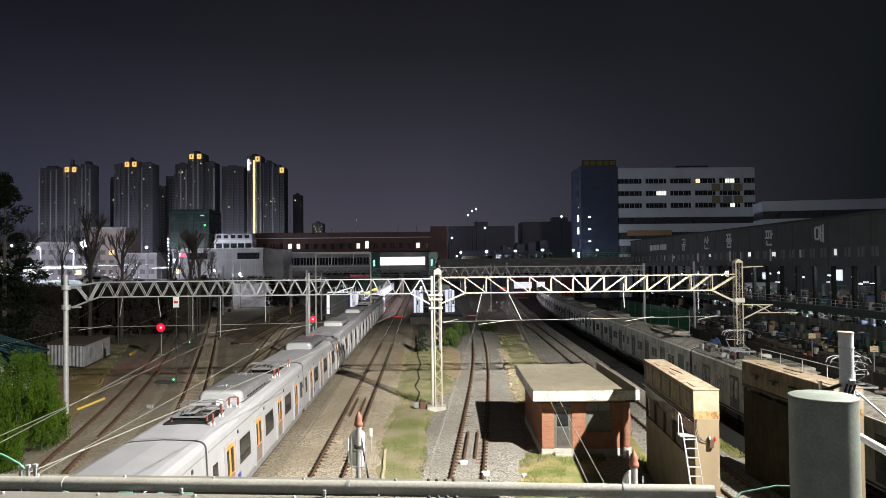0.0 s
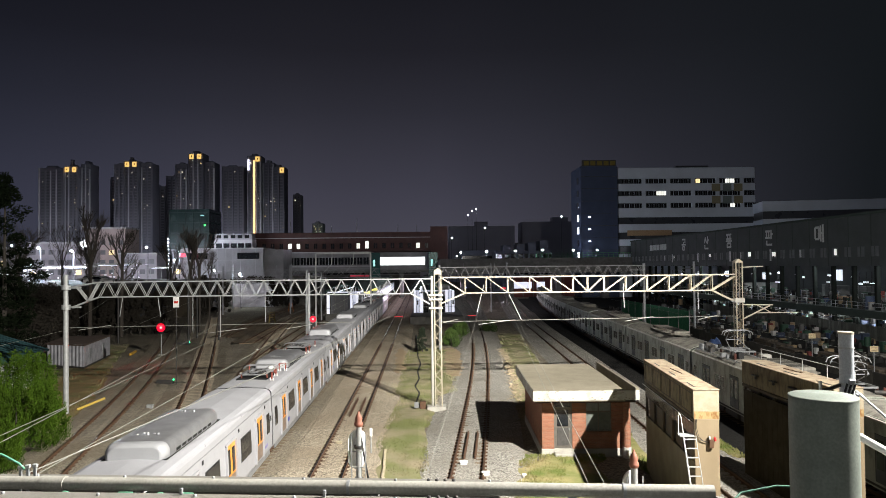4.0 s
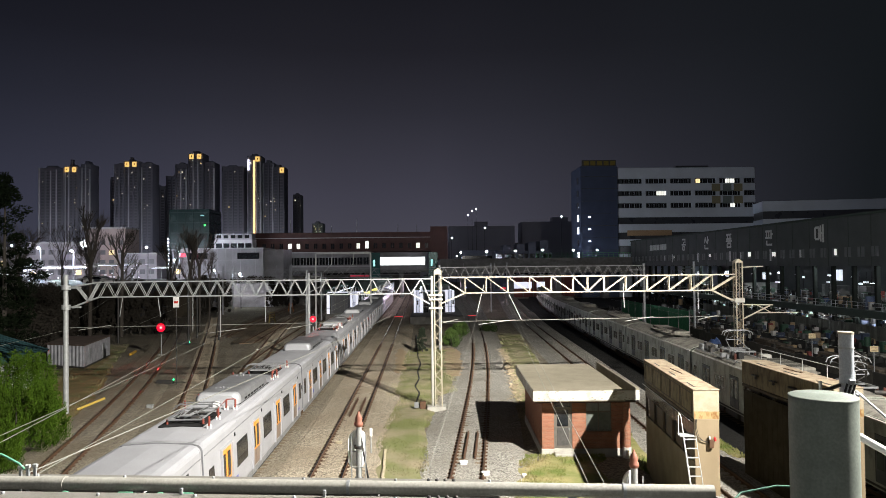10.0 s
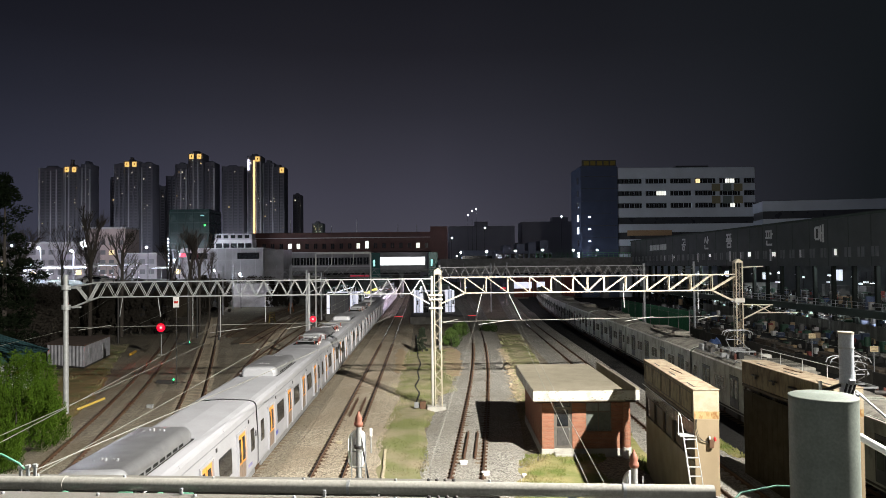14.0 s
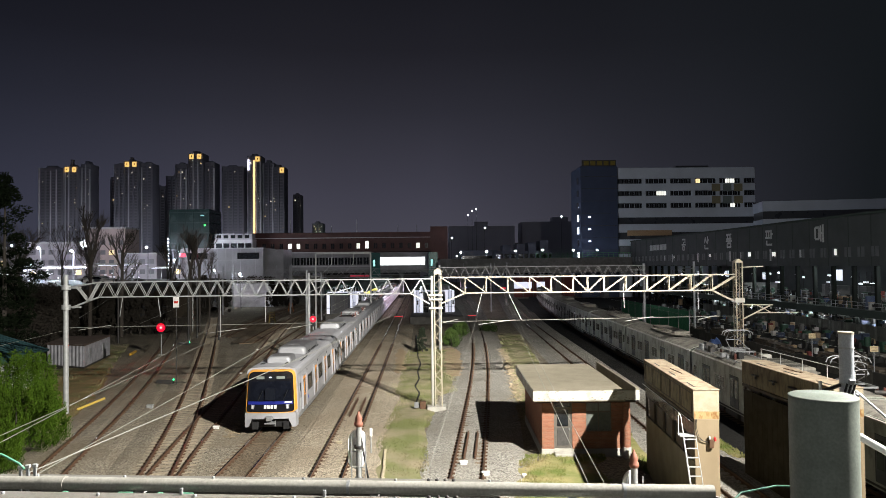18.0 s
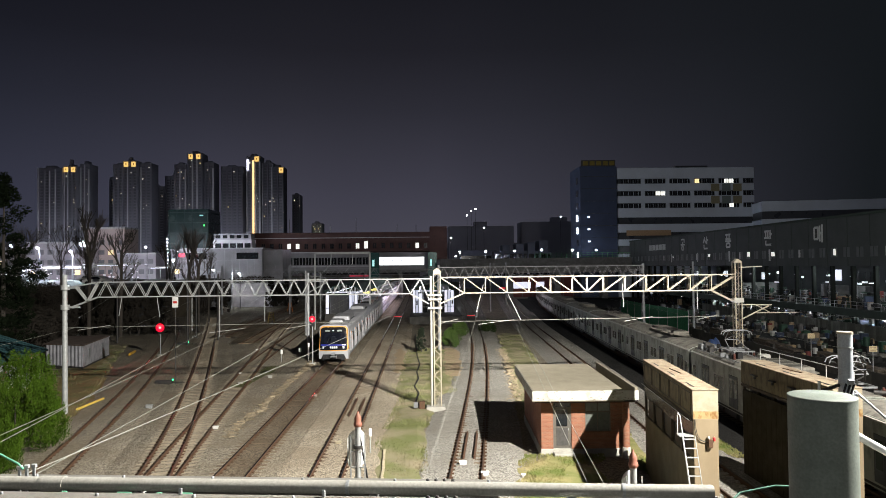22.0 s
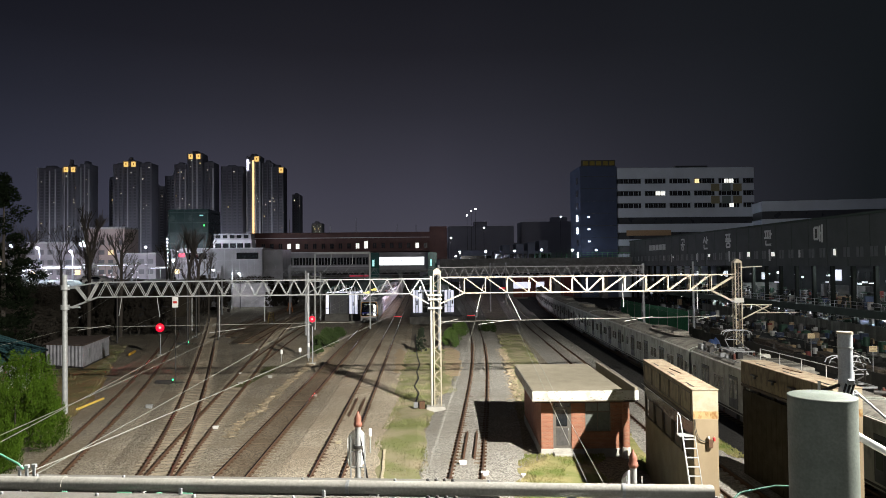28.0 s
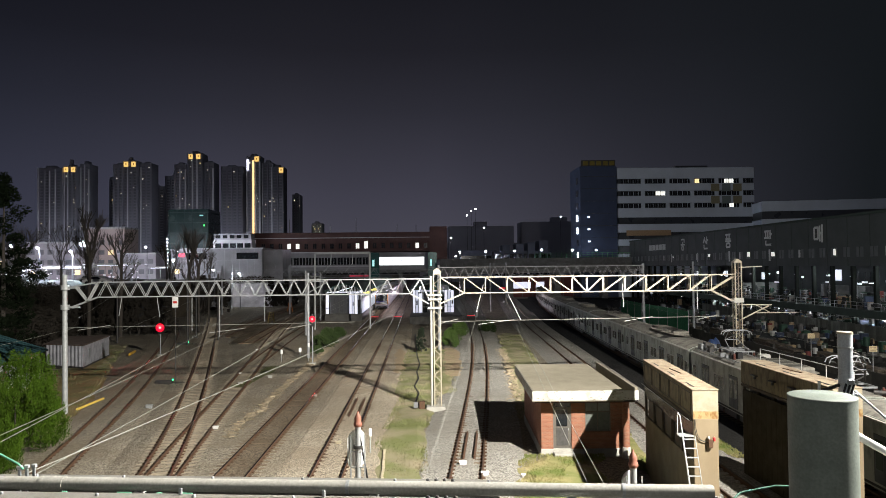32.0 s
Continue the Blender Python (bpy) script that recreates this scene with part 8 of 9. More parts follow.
def street_lamp(x, y, z, base=0.0, power=0, group="street lamps", size=0.32):
    top = thing("street_lamp", (x, y, base), "lit white street lamp on a steel pole", "street lamp", group)
    part("pole", tube((0, 0, -0.1), (0, 0, z - base), 0.11, 0.07, seg=8), LAMP_POLE, top)
    part("arm", bar((0, 0, z - base), (0, -1.0, z - base + 0.15), 0.08), LAMP_POLE, top)
    part("lantern", lathe([(size * 0.2, -size), (size * 0.8, -size * 0.6), (size, 0), (size * 0.8, size * 0.5), (size * 0.2, size * 0.7)], (0, -1.0, z - base), 14), LAMP_GLOW, top, "glowing lantern")
    if power:
        lamp("street_light", "POINT", (x, y - 1.0, z - 0.5), power, (0.82, 0.88, 1.0), 0.3)


for x, z in ((10.0, 13.8), (17.5, 14.0), (26.0, 14.1), (34.0, 14.3), (43.0, 14.2), (50.0, 14.1), (60.5, 14.4)):
    street_lamp(x, 202, z, 9.2, 2400 if x in (17.5, 34.0) else 0)
# unseen lamps added before the apartments to brighten their walls
for x in (-400, -335, -270, -205, -150):
    street_lamp(x, 645, 14, 0, 40000, "street lamps of the town", 0.5)
street_lamp(-73.1, 150, 15.5, 7.3, 30000, size=0.75)
# the lamps at -52 and -46 are added to light the white wall
for x, y, z in ((-105, 190, 16), (-86, 170, 14.5), (-78, 195, 16), (-71, 200, 15), (-62, 172, 12), (-98, 160, 15), (-118, 200, 17), (-110, 178, 13), (-52, 171, 9.5), (-46, 172, 8.5)):
    street_lamp(x, y, z, 7.3 if y < 182 and x < -58 else 0.0, {-86: 34000, -71: 14000, -105: 30000, -118: 28000, -62: 1600, -52: 900, -46: 800}.get(x, 0), size=0.3)
for x, y, z in ((20, 330, 34), (22, 330, 36), (24, 330, 37), (28, 330, 28), (65, 330, 33), (11, 300, 22), (13, 300, 14)):
    street_lamp(x, y, z, 0, 0, size=0.36)

# ---- car park lights, cars and stalls west of the bank ----
def car_thing(x, y, turn, paint, label):
    c = thing("parked_car", (x, y, 7.3), label, "car", "parked cars", turn=turn)
    prof = [(-2.1, 0.35), (-2.15, 0.8), (-1.5, 0.95), (-0.9, 1.42), (0.6, 1.45), (1.4, 0.98), (2.1, 0.85), (2.15, 0.4)]
    bm = slab(prof, -0.85, 0.85)
    body = part("body", bm, paint, c)
    part("glazing", slab([(-1.35, 0.97), (-0.88, 1.36), (0.55, 1.39), (1.2, 0.99)], -0.87, 0.87), GLASS, c)
    for x_ in (-1.35, 1.35):
        for s in (-0.88, 0.7):
            part("wheel", tube((x_, s, 0.32), (x_, s + 0.18, 0.32), 0.32, seg=12), BLACK, c)
    return c


solo("car_park", box((-150, 112, -0.12), (-54.5, 182, 7.3)), mat("asphalt", (0.05, 0.05, 0.052), 0.9, 0, (0.035, 0.035, 0.036), 0.6, 0.2), "raised asphalt car park beyond the bank", "car park", kind="structure")
for k in range(9):
    rr = random.Random(400 + k)
    car_thing(-57.0 - k * 6.5, 121 + (rr.uniform(0, 30) if k else 0), rr.uniform(-8, 8), (WHITE, GREY_STEEL, CONCRETE, DARK_STEEL)[k % 4] if k else WHITE, "white hatchback parked in the lit car park" if k % 4 == 0 or not k else "grey saloon parked in the lit car park")
for k in range(96):
    rr = random.Random(500 + k)
    y, z = rr.uniform(128, 180), 7.3
    x = min(y * (rr.uniform(-0.625, -0.565) if k < 62 else rr.uniform(-0.57, -0.40)), -55.5)
    h = rr.uniform(0.4, 4.0)
    s = thing("lit_stall", (x, y, z), "small lit white stall in the car park", "stall", "lit stalls")
    part("post", tube((0, 0, 0), (0, 0, h), 0.06), GREY_STEEL, s)
    part("light", rounded_slab((-rr.uniform(0.12, 0.7 if k < 62 else 0.35), -0.1, h), (rr.uniform(0.12, 0.7 if k < 62 else 0.35), 0.1, h + rr.uniform(0.2, 0.6 if k < 62 else 0.3)), 0.09), glow(("stall_light", "dim_stall_light")[k % 2 if k < 62 else k % 3 > 0], (0.86, 0.82, 1.0), (2.4, 0.7)[k % 2 if k < 62 else k % 3 > 0]), s)

# a string of bulbs up a mast, a red shop sign and low roofs beyond the car park
ls = thing("light_mast", (-70.4, 190, 0), "mast with a string of white bulbs", "lamp")
part("mast", tube((0, 0, -0.1), (0, 0, 18.4), 0.10, 0.06), LAMP_POLE, ls)
for k in range(8):
    part("bulb", lathe([(0.06, -0.24), (0.20, -0.14), (0.24, 0.0), (0.18, 0.14), (0.05, 0.2)], (0, -0.25, 11.4 + k * 0.95), 10), glow("bulb_light", (0.9, 0.9, 1.0), 6), ls, "white bulb")
rs = thing("shop_sign", (-63.1, 180, 12.9), "small lit red shop sign on a post", "sign")
part("panel", rounded_slab((-0.8, -0.1, 0), (0.8, 0.1, 0.9), 0.09), glow("red_sign_light", (1.0, 0.06, 0.10), 1.6), rs)
part("post", tube((0, 0.12, -13.0), (0, 0.12, 0.6), 0.07), LAMP_POLE, rs)
for x, y, w, h, z in ((-76, 172, 9, 0.35, 11.0), (-90, 176, 12, 0.4, 10.4), (-66, 176, 6, 0.3, 10.2), (-103, 168, 13, 0.4, 10.6)):
    cn = thing("market_canopy", (x, y, z), "pale flat canopy on thin posts", "canopy", "car park canopies")
    part("roof", box((-w / 2, -3, 0), (w / 2, 3, h), 0.03), PALE_STEEL, cn)
    part("light_tube", box((-w * 0.4, -2.8, -0.12), (w * 0.4, -2.6, -0.03)), COOL_GLOW, cn, "lit tube under the canopy edge")
    for o in (-0.46, 0.0, 0.46):
        part("post", tube((o * w, -2.7, 7.3 - z), (o * w, -2.7, 0), 0.07), STEEL, cn)

# ---- sales hall east of the yard, parallel to the tracks ----
HALL = mat("dark_green_grey_cladding", (0.045, 0.051, 0.051), 0.8, 0.0, (0.035, 0.041, 0.041), 0.4, 0.05)
HALL_BAND = mat("dark_green_deck_edge", (0.022, 0.034, 0.028), 0.8, 0.0, (0.016, 0.026, 0.02), 0.5, 0.05)
LETTER = mat("pale_letter", (0.42, 0.43, 0.42), 0.6, 0, (0.34, 0.35, 0.34), 2, 0)
hall = thing("sales_hall", (60, 55, 0), "long dark hall with big pale Korean letters on its side", "building")
part("upper_wall", box((0, 0, 9.3), (26, 146, 16.3)), HALL, hall, "dark green-grey clad upper storeys")
part("roof_edge", box((-0.2, 0, 16.3), (26, 146, 16.7)), HALL_BAND, hall)
part("deck", box((-0.6, 0, 2.3), (26, 146, 3.3)), HALL_BAND, hall, "dark green deck edge")
part("back_wall", box((25.5, 0, 0), (26, 146, 9.3)), HALL, hall)
for k in range(30):
    y = 1.5 + k * 5.0
    # near-black colour keeps the columns dark against the market lamps
    part("column", box((0.6, y, 0), (1.1, y + 0.5, 9.3)), mat("near_black_column", (0.010, 0.013, 0.011), 0.9, 0, (0.02, 0.022, 0.02), 0.6, 0.1, spec=0.1), hall)
    part("cladding_joint", box((-0.04, y, 9.3), (0.0, y + 0.12, 16.3)), HALL_BAND, hall)
rng = random.Random(77)
HALL_GLASS = mat("dull_hall_glass", (0.06, 0.068, 0.068), 0.4, 0, (0.03, 0.035, 0.035), 0.8, 0.0)
for k in range(48):
    y = 2.0 + k * 3.0
    lit = k in (14, 20, 23, 29, 36)
    w = part("window", box((-0.06, y, 10.6), (0.0, y + 1.5, 12.0)), HALL_GLASS, hall)
    if lit:
        part("lit_pane", box((-0.075, y + rng.uniform(0, 0.5), rng.uniform(10.7, 11.3)), (-0.06, y + rng.uniform(0.8, 1.4), rng.uniform(11.4, 11.9))), ROOM_GLOW, w, "lit pane")
    elif k % 7 == 3:
        part("reflection_pane", box((-0.075, y + 0.8, 10.7), (-0.06, y + 1.4, 11.9)), LETTER, w, "pale part of the window")
    part("frame_bar", box((-0.09, y + 0.7, 10.6), (-0.05, y + 0.8, 12.0)), HALL_BAND, w)


def hangul(y, z, size, strokes):
    """A syllable from straight and round strokes on the hall's side; it reads from the yard, with u running away from the south."""
    bm = bmesh.new()
    for kind, *v in strokes:
        if kind == "o":
            cx, cy, r = v
            for k in range(12):
                a, b = 2 * math.pi * k / 12, 2 * math.pi * (k + 1) / 12
                bar((-0.08, y - (cx + r * math.cos(a)) * size, z + (cy + r * math.sin(a)) * size), (-0.08, y - (cx + r * math.cos(b)) * size, z + (cy + r * math.sin(b)) * size), 0.06, 0.13 * size, bm=bm, up=(1, 0, 0))
        else:
            x0, y0, x1, y1 = v
            bar((-0.08, y - x0 * size, z + y0 * size), (-0.08, y - x1 * size, z + y1 * size), 0.13 * size, 0.06, bm=bm, up=(1, 0, 0))
    part("letter", bm, LETTER, hall, "big pale letter")


GONG = [("l", 0.15, 0.95, 0.85, 0.95), ("l", 0.82, 0.95, 0.78, 0.65), ("l", 0.45, 0.75, 0.45, 0.5), ("l", 0.05, 0.5, 0.95, 0.5), ("o", 0.5, 0.2, 0.2)]
SAN = [("l", 0.35, 0.95, 0.1, 0.5), ("l", 0.32, 0.8, 0.58, 0.5), ("l", 0.75, 1.0, 0.75, 0.4), ("l", 0.75, 0.72, 0.95, 0.72), ("l", 0.2, 0.35, 0.2, 0.05), ("l", 0.2, 0.05, 0.85, 0.05)]
PUM = [("l", 0.1, 0.97, 0.9, 0.97), ("l", 0.3, 0.95, 0.3, 0.65), ("l", 0.7, 0.95, 0.7, 0.65), ("l", 0.1, 0.65, 0.9, 0.65), ("l", 0.02, 0.5, 0.98, 0.5), ("l", 0.5, 0.5, 0.5, 0.35), ("l", 0.2, 0.33, 0.8, 0.33), ("l", 0.2, 0.05, 0.8, 0.05), ("l", 0.2, 0.33, 0.2, 0.05), ("l", 0.8, 0.33, 0.8, 0.05)]
PAN = [("l", 0.05, 0.92, 0.62, 0.92), ("l", 0.2, 0.92, 0.2, 0.5), ("l", 0.48, 0.92, 0.48, 0.5), ("l", 0.02, 0.5, 0.65, 0.5), ("l", 0.78, 1.0, 0.78, 0.4), ("l", 0.78, 0.72, 0.98, 0.72), ("l", 0.2, 0.32, 0.2, 0.05), ("l", 0.2, 0.05, 0.88, 0.05)]
MAE = [("l", 0.08, 0.85, 0.45, 0.85), ("l", 0.08, 0.2, 0.45, 0.2), ("l", 0.08, 0.85, 0.08, 0.2), ("l", 0.45, 0.85, 0.45, 0.2), ("l", 0.62, 0.95, 0.62, 0.05), ("l", 0.85, 1.0, 0.85, 0.0), ("l", 0.62, 0.52, 0.85, 0.52)]
for glyph, y, z in ((MAE, 50.0, 12.9), (PAN, 65.5, 12.9), (PUM, 81.5, 12.9), (SAN, 92.5, 12.9), (GONG, 105.5, 12.9)):
    hangul(y, z, 2.7, glyph)
for k in range(5):
    part("letter_bar", box((-0.1, 116 + k * 2.6, 13.4), (0.0, 118 + k * 2.6, 14.8)), LETTER, hall)
for k in range(4):
    part("letter_bar", box((-0.1, 66.6 + k * 16 - 3, 10.2), (0.0, 67.0 + k * 16 - 3, 12.2)), LETTER, hall)
# lit stalls and stacked goods on the two open levels
SHOP = glow("shop_light", (0.80, 0.86, 1.0), 0.8)
for y, z in ((88, 8.6), (105, 8.6), (124, 8.6), (150, 8.6), (92, 2.0), (112, 2.0), (138, 2.0)):
    lamp("market_light", "POINT", (63.0, y, z), (1000 if y < 115 else 2200) if z > 5 else 4200, (0.85, 0.92, 1.0), 0.3)
GOODS = [mat("goods_pale", (0.38, 0.38, 0.36), 0.7), mat("goods_grey", (0.09, 0.09, 0.09), 0.7), mat("goods_blue", (0.03, 0.042, 0.075), 0.6), mat("goods_green", (0.02, 0.055, 0.035), 0.6), mat("goods_tan", (0.30, 0.22, 0.14), 0.7), DARK_STEEL]
PARTITION = mat("market_partition", (0.15, 0.15, 0.145), 0.8, 0, (0.05, 0.05, 0.05), 0.6, 0.1, per_object=0.75)
for k in range(36):
    y, level = 26 + (k // 2) * 6.2 + rng.uniform(-1, 1), (3.3, 0.0)[k % 2]
    part("partition", box((rng.uniform(2.5, 9), y, level), (10, y + rng.uniform(0.5, 3.6), level + (rng.uniform(0.8, 2.8) if level else 2.3))), PARTITION, hall, "market stall partition")
for y, level, w, h in ((37, 6.4, 2.4, 2.6), (31, 6.0, 1.2, 2.8), (58, 6.8, 2.6, 1.8), (47, 0.4, 1.0, 1.7), (54, 0.5, 2.2, 1.4), (71, 0.5, 0.8, 1.6), (84, 6.5, 1.2, 1.4), (101, 6.9, 2.0, 1.2)):
    part("lit_stall_wall", box((9.0, y, level), (9.1, y + w, level + h)), SHOP, hall, "lit white stall wall")
for k in range(34):
    part("deck_post", tube((-0.5, 26 + k * 2.6, 3.3), (-0.5, 26 + k * 2.6, 4.35), 0.035, seg=6), GREY_STEEL, hall)
for z in (3.85, 4.33):
    part("deck_rail", tube((-0.5, 26, z), (-0.5, 114, z), 0.03, seg=6), GREY_STEEL, hall)
for k in range(120):
    level = 3.3 if k % 2 else 0.0
    y = 30 + (k * 1.79) % 112
    h, w, d = rng.uniform(0.3, 1.9), rng.uniform(0.3, 1.3), rng.uniform(0.2, 0.8)
    x = rng.uniform(0.9, 6)
    s = thing("goods_crate", (60 + x, 55 + y, level), "crate of goods in the open market hall", "crate", "crates of goods")
    part("case", box((-d, 0, 0), (d, w, h), 0.05), GOODS[int(rng.random() * 6)], s)
    part("lid", box((-d - 0.04, -0.04, h), (d + 0.04, w + 0.04, h + 0.07), 0.01), GOODS[int(rng.random() * 6)], s)
    if k % 9 == 0:
        part("lit_panel", box((-d - 0.05, w * 0.3, h * 0.4), (-d, w * 0.7, h * 0.8)), SHOP, s, "lit white panel")
for k in range(30):
    y, level = 28 + k * 3.4 + rng.uniform(-1, 1), (3.3, 0.0)[k % 2]
    r_ = thing("display_rack", (60.9 + rng.uniform(0, 2.5), 55 + y, level), "steel display rack with goods in the market hall", "rack", "display racks")
    for o in (0, 1.6):
        part("post", bar((0, o, 0), (0, o, 2.1), 0.07), GREY_STEEL, r_)
    for z in (0.5, 1.2, 2.0):
        part("shelf", box((-0.3, -0.05, z), (0.3, 1.65, z + 0.05)), GREY_STEEL, r_)
        part("stock", box((-0.25, rng.uniform(0, 0.5), z + 0.05), (0.25, rng.uniform(0.7, 1.6), z + rng.uniform(0.2, 0.55)), 0.03), GOODS[int(rng.random() * 5)], r_)
sf = thing("slatted_fence", (56.6, 70, 0), "grey slatted steel fence before the market hall", "fence")
me = as_mesh("slat", box((-0.02, 0, -0.2), (0.02, 0.5, 1.75)), mat("grey_slat", (0.085, 0.09, 0.082), 0.8, 0.0, (0.05, 0.052, 0.048), 2, 0.1, per_object=0.35))
for k in range(130):
    part("slat", me, None, sf).matrix_basis = pose(0, k * 0.54, rng.uniform(-0.05, 0.05))
for z in (0.4, 1.5):
    part("rail", bar((0.04, 0, z), (0.04, 72, z), 0.06), GREY_STEEL, sf)
for x, y, z in ((36.62, 65.0, 2.9), (36.62, 55.9, 2.76)):
    tp = thing("plate_post", (x, y, 0), "small tan plate on a post along the yard wall", "sign", "wall plates")
    part("post", tube((0, 0, -0.1), (0, 0, z + 0.3), 0.04), GREY_STEEL, tp)
    pl = part("plate", box((-0.34, -0.06, z - 0.24), (0.34, -0.03, z + 0.24), 0.01), mat("tan_plate", (0.62, 0.50, 0.30), 0.6), tp)
    for o in (-0.10, 0.09):
        part("text_bar", box((-0.24, -0.066, z + o - 0.02), (0.24, -0.06, z + o + 0.02)), RUST, pl)
for k in range(64):
    y = rng.uniform(25, 140)
    level = rng.choice((3.3, 3.3, 0.0))
    s = thing("market_lamp", (61.5 + rng.uniform(0, 10), 55 + y, level), "small bright lamp over a market stall", "lamp", "market lamps")
    part("post", tube((0, 0, 0), (0, 0, 2.0 if level == 0 else 5.0), 0.04), BLACK, s)
    hh = 1.8 if level == 0 else rng.uniform(3.0, 4.6)
    part("tube", box((-0.15, -rng.uniform(0.1, 0.8), hh), (0.15, rng.uniform(0.1, 0.8), hh + rng.uniform(0.10, 0.4))), glow(("shop_tube", "dim_shop_tube")[k % 2], (0.86, 0.92, 1.0), (1.2, 0.35)[k % 2]), s)
for k in range(14):
    x0, y0 = 33.5 + (k % 3) * 0.9 + k * 0.05, 58 + k * 4.6
    st = thing("timber_stack", (x0 + 5.0, y0, -0.1), "stack of old dark timber sleepers in the yard", "timber stack", "timber stacks")
    for j in range(3):
        for i in range(4):
            part("timber", box((i * 0.3, rng.uniform(0, 0.3), 0.02 + j * 0.26), (i * 0.3 + 0.25, 3.4 + rng.uniform(0, 0.4), 0.26 + j * 0.26), 0.02), mat("old_timber", (0.075, 0.06, 0.045), 0.9, 0, (0.04, 0.033, 0.025), 3, 0.3, per_object=0.4), st)
for x, y, w, h in ((27.5, 66, 3.0, 1.6), (29.5, 73, 3.4, 1.9), (26.8, 60, 2.0, 1.3)):
    tp = thing("tarpaulin_heap", (x, y, 0), "heap of goods under a crumpled blue tarpaulin", "tarpaulin", "tarpaulin heaps")
    bm = bmesh.new()
    g = [[bm.verts.new((i * w / 9, j * w / 9, (h * min(1, 3.2 * min(i, 9 - i, j, 9 - j) / 9) * (0.7 + 0.6 * noise.noise((i * 0.5, j * 0.5, x))) - 0.1))) for i in range(10)] for j in range(10)]
    for j in range(9):
        for i in range(9):
            bm.faces.new((g[j][i], g[j][i + 1], g[j + 1][i + 1], g[j + 1][i]))
    part("sheet", bm, mat("blue_tarpaulin", (0.05, 0.09, 0.22), 0.5, 0, (0.03, 0.05, 0.13), 1.5, 0.3), tp)
# yard between the parked trains and the hall: low walls, pipes, crates
for k in range(60):
    x, y = rng.uniform(47, 56), rng.uniform(66, 150)
    s = thing("yard_crate", (x, y, 0), "dark crate or drum standing in the yard", "crate", "yard crates")
    if k % 3:
        part("crate", box((-0.45, -0.35, -0.1), (0.45, 0.35, rng.uniform(0.5, 1.2)), 0.04), rng.choice(GOODS[1:4]), s)
    else:
        part("drum", tube((0, 0, -0.1), (0, 0, 1.0), 0.35, seg=12), rng.choice(GOODS), s)


def jumble_mat():
    """Goods of many colours, one to each piece."""
    m = mat("mixed_goods", (0.1, 0.1, 0.1), 0.7)
    n, l = m.node_tree.nodes, m.node_tree.links
    geo, ramp = n.new("ShaderNodeNewGeometry"), n.new("ShaderNodeValToRGB")
    ramp.color_ramp.interpolation = "CONSTANT"
    e = ramp.color_ramp.elements
    e[0].position, e[0].color = 0.0, (0.012, 0.012, 0.012, 1)
    e[1].position, e[1].color = 0.40, (0.035, 0.033, 0.03, 1)
    for at, col in ((0.58, (0.10, 0.095, 0.085, 1)), (0.70, (0.025, 0.05, 0.035, 1)), (0.78, (0.03, 0.05, 0.10, 1)), (0.84, (0.14, 0.03, 0.025, 1)), (0.88, (0.22, 0.16, 0.09, 1)), (0.93, (0.38, 0.38, 0.37, 1))):
        e.new(at).color = col
    l.new(geo.outputs["Random Per Island"], ramp.inputs[0])
    l.new(ramp.outputs["Color"], n["Principled BSDF"].inputs["Base Color"])
    return m


def jumble(label, count, xs, ys, levels, size, seed):
    """A heap of small boxes, bags and hanging goods too many to count."""
    rr = random.Random(seed)
    bm = bmesh.new()
    for _ in range(count):
        x, y, z = rr.uniform(*xs), rr.uniform(*ys), rr.choice(levels)
        up = rr.random() ** 2 * (2.6 if len(levels) > 1 else 0.7)
        w, d, h = (rr.uniform(0.12, 1.0) * size for _ in range(3))
        box((x - w / 2, y - d / 2, z + up * 0.6), (x + w / 2, y + d / 2, z + up * 0.6 + h), 0, bm)
        if up > 0.2:
            box((x - 0.03, y - 0.03, z), (x + 0.03, y + 0.03, z + up * 0.6), 0, bm)
    for v in bm.verts:
        v.co += Vector((rr.uniform(-0.06, 0.06), rr.uniform(-0.06, 0.06), 0))
    solo("market_goods", bm, JUMBLE, label, "goods", kind="stuff")


JUMBLE = jumble_mat()
jumble("jumble of goods, bags and boxes on the market floors", 1500, (60.8, 66.0), (75, 190), (0.0, 3.3), 0.9, 811)
jumble("scattered dark junk and plants in the yard", 700, (38.0, 58.5), (56, 150), (-0.08,), 0.7, 812)
yw = thing("yard_wall", (36.5, 50, 0), "low dark wall along the stabling yard", "wall", kind="structure")
for k in range(55):
    part("panel", box((0, k * 2.0 + 0.02, -0.15), (0.2, k * 2.0 + 1.96, rng.uniform(0.75, 1.15))), mat("dark_wall_panel", (0.045, 0.042, 0.036), 0.9, 0, (0.025, 0.024, 0.02), 1.5, 0.2, per_object=0.35), yw)
gn = thing("green_net_fence", (35.2, 92, 0), "green net fence along the yard", "fence")
for k in range(9):
    part("post", tube((0, k * 4, -0.1), (0, k * 4, 3.6), 0.06), GREY_STEEL, gn)
for k in range(8):
    part("net", box((-0.02, k * 4 + 0.06, 0.3), (0.02, k * 4 + 3.94, 3.5)), mat("dark_green_net", (0.03, 0.20, 0.09), 0.8, 0, (0.015, 0.10, 0.05), 3, 0.3), gn)

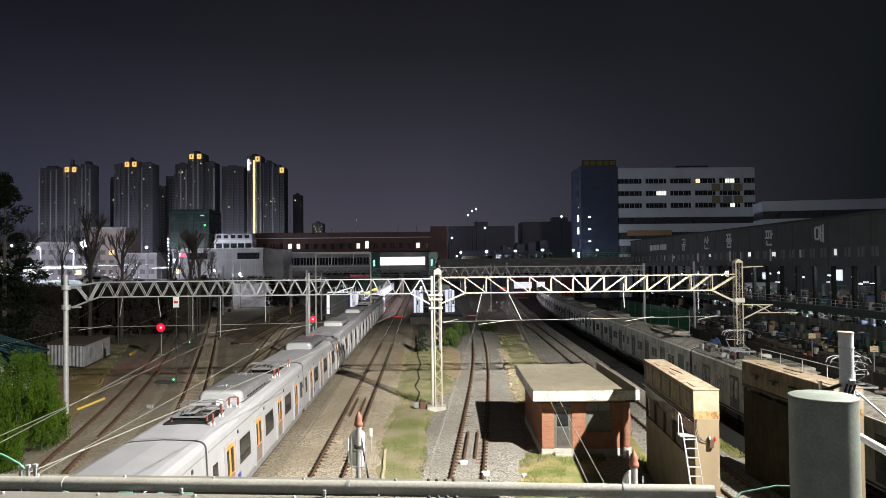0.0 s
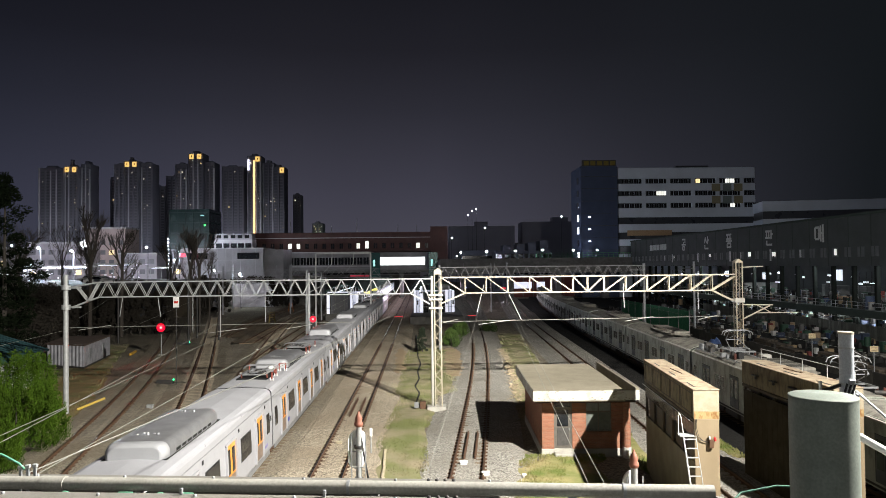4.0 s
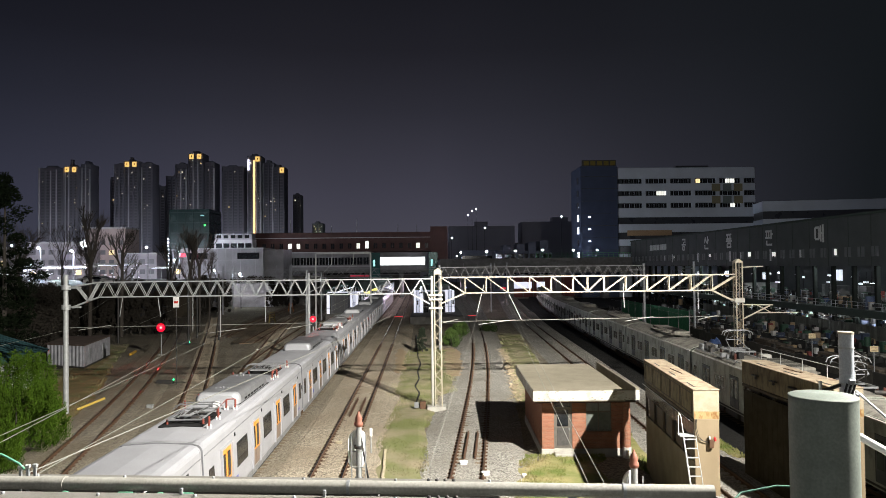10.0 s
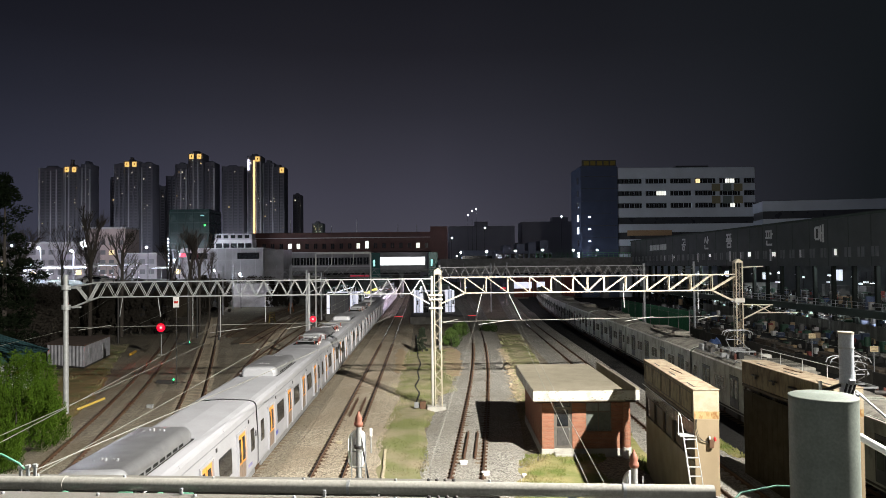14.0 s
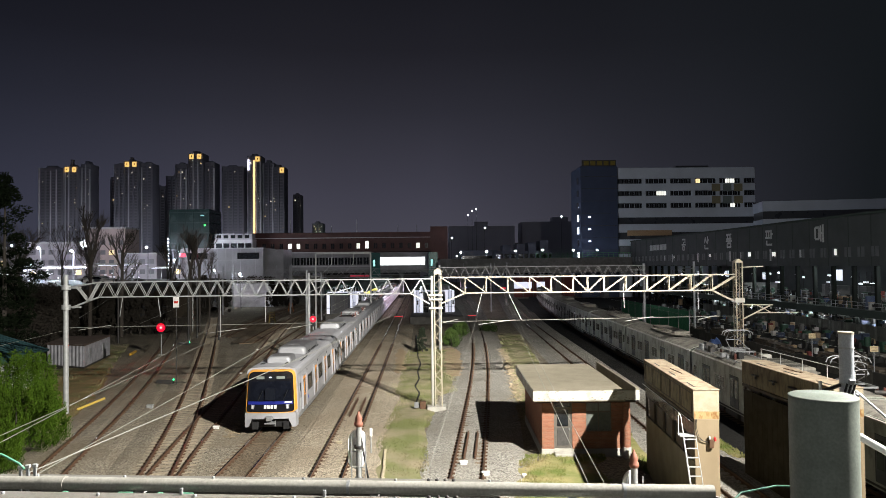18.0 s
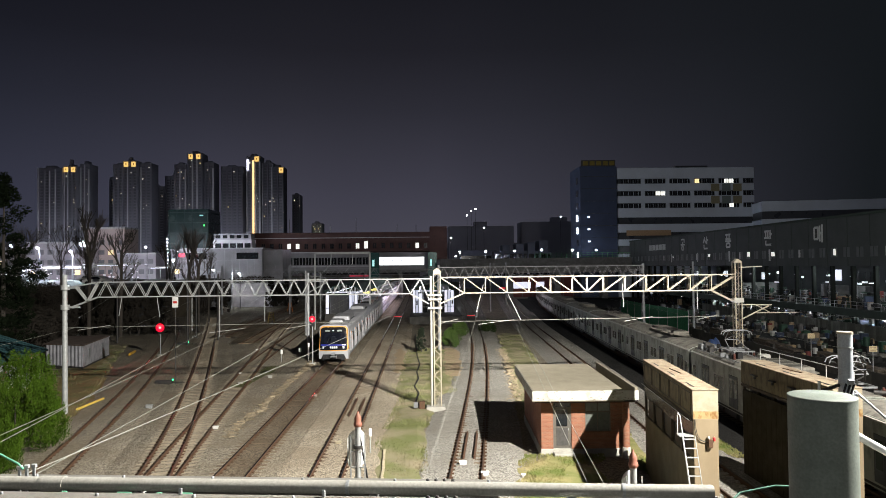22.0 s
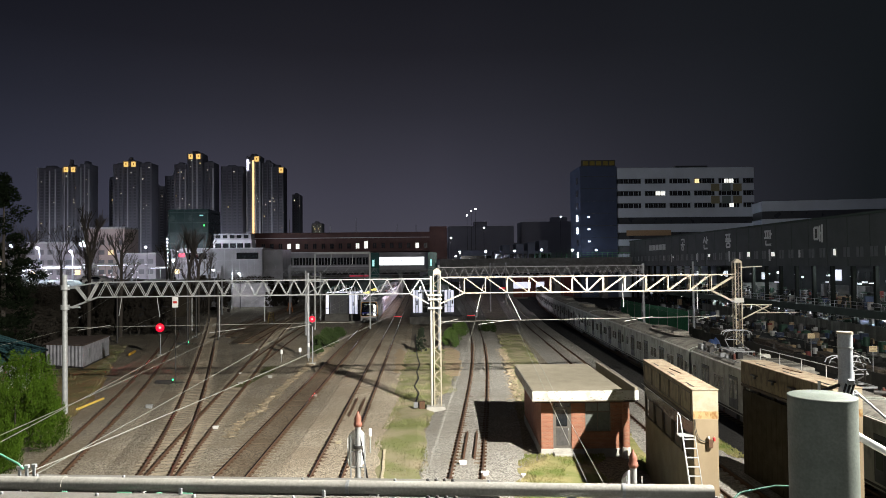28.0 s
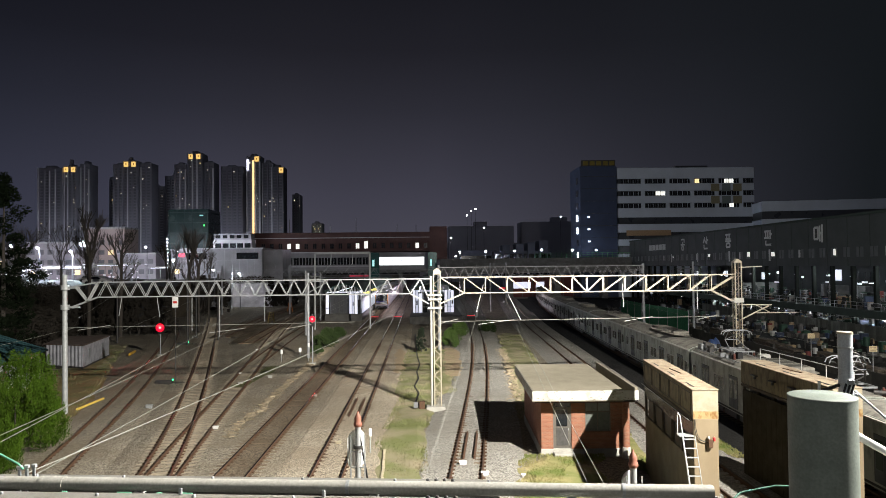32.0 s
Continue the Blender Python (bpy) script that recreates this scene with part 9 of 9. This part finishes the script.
# ---- office block and blue tower ----
OFFICE = mat("pale_office_cladding", (0.52, 0.58, 0.68), 0.7, 0, (0.43, 0.48, 0.56), 0.2, 0.05)
OFFICE_DARK = mat("office_window_band", (0.035, 0.04, 0.05), 0.3, 0, (0.05, 0.055, 0.065), 0.4, 0.0)
BLUE_CLAD = mat("blue_tower_cladding", (0.040, 0.058, 0.115), 0.6, 0.0, (0.03, 0.045, 0.09), 0.3, 0.0)
of = thing("office_block", (58.0, 206, 0), "wide grey office block with ribbon windows", "office building")
part("core", box((0.3, 0.4, 0), (41.4, 24, 38.2)), OFFICE_DARK, of)
levels = [(35.6, 38.9), (31.9, 34.1), (28.2, 30.4), (23.9, 26.7), (19.4, 21.9), (15.4, 17.3), (0, 13.0)]
for a, b in levels:
    part("spandrel", box((0, 0, a), (41.7, 24.4, b), 0.05), OFFICE, of, "pale spandrel band")
for (a0, _), (_, b1) in zip(levels[:3], levels[1:4]):
    n = 27
    for k in range(n):
        x = 1.2 + k * 1.5
        if k % 5 == 4:
            part("pier", box((x, 0.02, b1), (x + 1.1, 0.4, a0)), OFFICE, of)
            continue
        lit = {34.1: (21, 22), 30.4: (7, 8), 26.7: (22,)}.get(b1, ())
        m = WARM_GLOW if (b1 == 34.1 and k == 15) else ROOM_GLOW if k in lit else GLASS
        w = part("window", box((x, 0.30, b1 + 0.15), (x + 1.3, 0.38, a0 - 0.15)), m, of, "lit window" if m is not GLASS else "")
        part("frame_bar", box((x + 0.6, 0.24, b1 + 0.15), (x + 0.7, 0.30, a0 - 0.15)), OFFICE, w)
for k in (1, 2, 3, 5, 6, 7):
    part("sign_panel", box((25 + (k % 4) * 3.4, -0.15, (34.2 if k < 4 else 30.5) - 2.6), (27.6 + (k % 4) * 3.4, -0.05, (34.2 if k < 4 else 30.5) - 0.3)), mat("dim_sign_" + ("a" if k % 2 else "b"), (0.24, 0.22, 0.14) if k % 2 else (0.18, 0.22, 0.22), 0.6), of)
part("roof_plant", box((20, 6, 38.2), (30, 16, 40.3)), OFFICE_DARK, of)
for x, w in ((18, 4.2), (27, 2.0)):
    part("car_deck_light", box((x, 1.0, 22.6), (x + w, 1.1, 22.9)), COOL_GLOW, of)
part("warm_soffit", box((2.5, -0.2, 18.4), (16, 0, 20.0)), mat("tan_fascia", (0.40, 0.27, 0.16), 0.7), of, "tan fascia over the entrance")
bt = thing("blue_tower", (46.6, 206, 0), "dark blue stair tower with a sign on top", "tower")
part("shaft", box((0, 0, 0), (11.2, 14, 39.5), 0.1), BLUE_CLAD, bt)
for k in range(10):
    part("joint", box((-0.03, -0.05, 3 + k * 3.7), (11.23, 0.0, 3.15 + k * 3.7)), OFFICE_DARK, bt)
for k in range(9):
    part("side_window", box((-0.08, 3, 4 + k * 3.8), (0.0, 5, 6 + k * 3.8)), COOL_GLOW if k in (2, 4, 5) else GLASS, bt)
for k in range(3):
    part("stair_light", box((2.2, -0.12, 16.6 + k * 3.65), (2.9, -0.05, 17.0 + k * 3.65)), COOL_GLOW, bt, "lit stair lamp")
for k in range(5):
    part("sign_letter", box((1.0 + k * 2.0, -0.3, 39.7), (2.5 + k * 2.0, -0.1, 41.0), 0.05), mat("dim_amber_sign", (0.20, 0.15, 0.02), 0.6), bt)
part("sign_frame", box((0.4, -0.1, 39.5), (10.8, 0.1, 41.3)), DARK_STEEL, bt)
an = thing("rear_office_wing", (97, 196, 0), "low grey office wing behind the hall", "office building", turn=-12)
part("wall", box((0, 0, 0), (60, 14, 26.5)), OFFICE_DARK, an)
for a, b in ((24.6, 27.5), (20.6, 22.4)):
    part("spandrel", box((-0.1, -0.15, a), (60.1, 14, b)), OFFICE, an)
# town blocks between the bridge and the tower
for x, y, w, h in ((29, 260, 2.8, 17.5), (34.2, 260, 2.8, 18.0), (38.6, 260, 2.8, 18.5), (43, 260, 3.2, 19.2), (26, 262, 22, 15.2), (15, 300, 16, 16.5)):
    b = thing("low_building", (x, y, 0), "pale low town building behind the bridge", "building", "low town buildings")
    part("wall", box((0, 0, 0), (w, 10, h)), mat("pale_blue_wall", (0.20, 0.22, 0.30), 0.8, 0, (0.15, 0.17, 0.23), 0.4, 0.05), b)
    for j in range(3):
        part("window", box((0.4, -0.06, 6 + j * 3.2), (w - 0.4, 0, 7.8 + j * 3.2)), GLASS, b)
for x, y, w, h in ((14, 420, 40, 34), (60, 430, 50, 37), (-4, 440, 22, 24)):
    b = thing("far_building", (x, y, 0), "dark building against the night sky", "building", "far dark buildings")
    part("wall", box((0, 0, 0), (w, 20, h)), APT, b)
    part("roof_house", box((w * 0.4, 5, h), (w * 0.6, 12, h + 3)), APT, b)

motions()
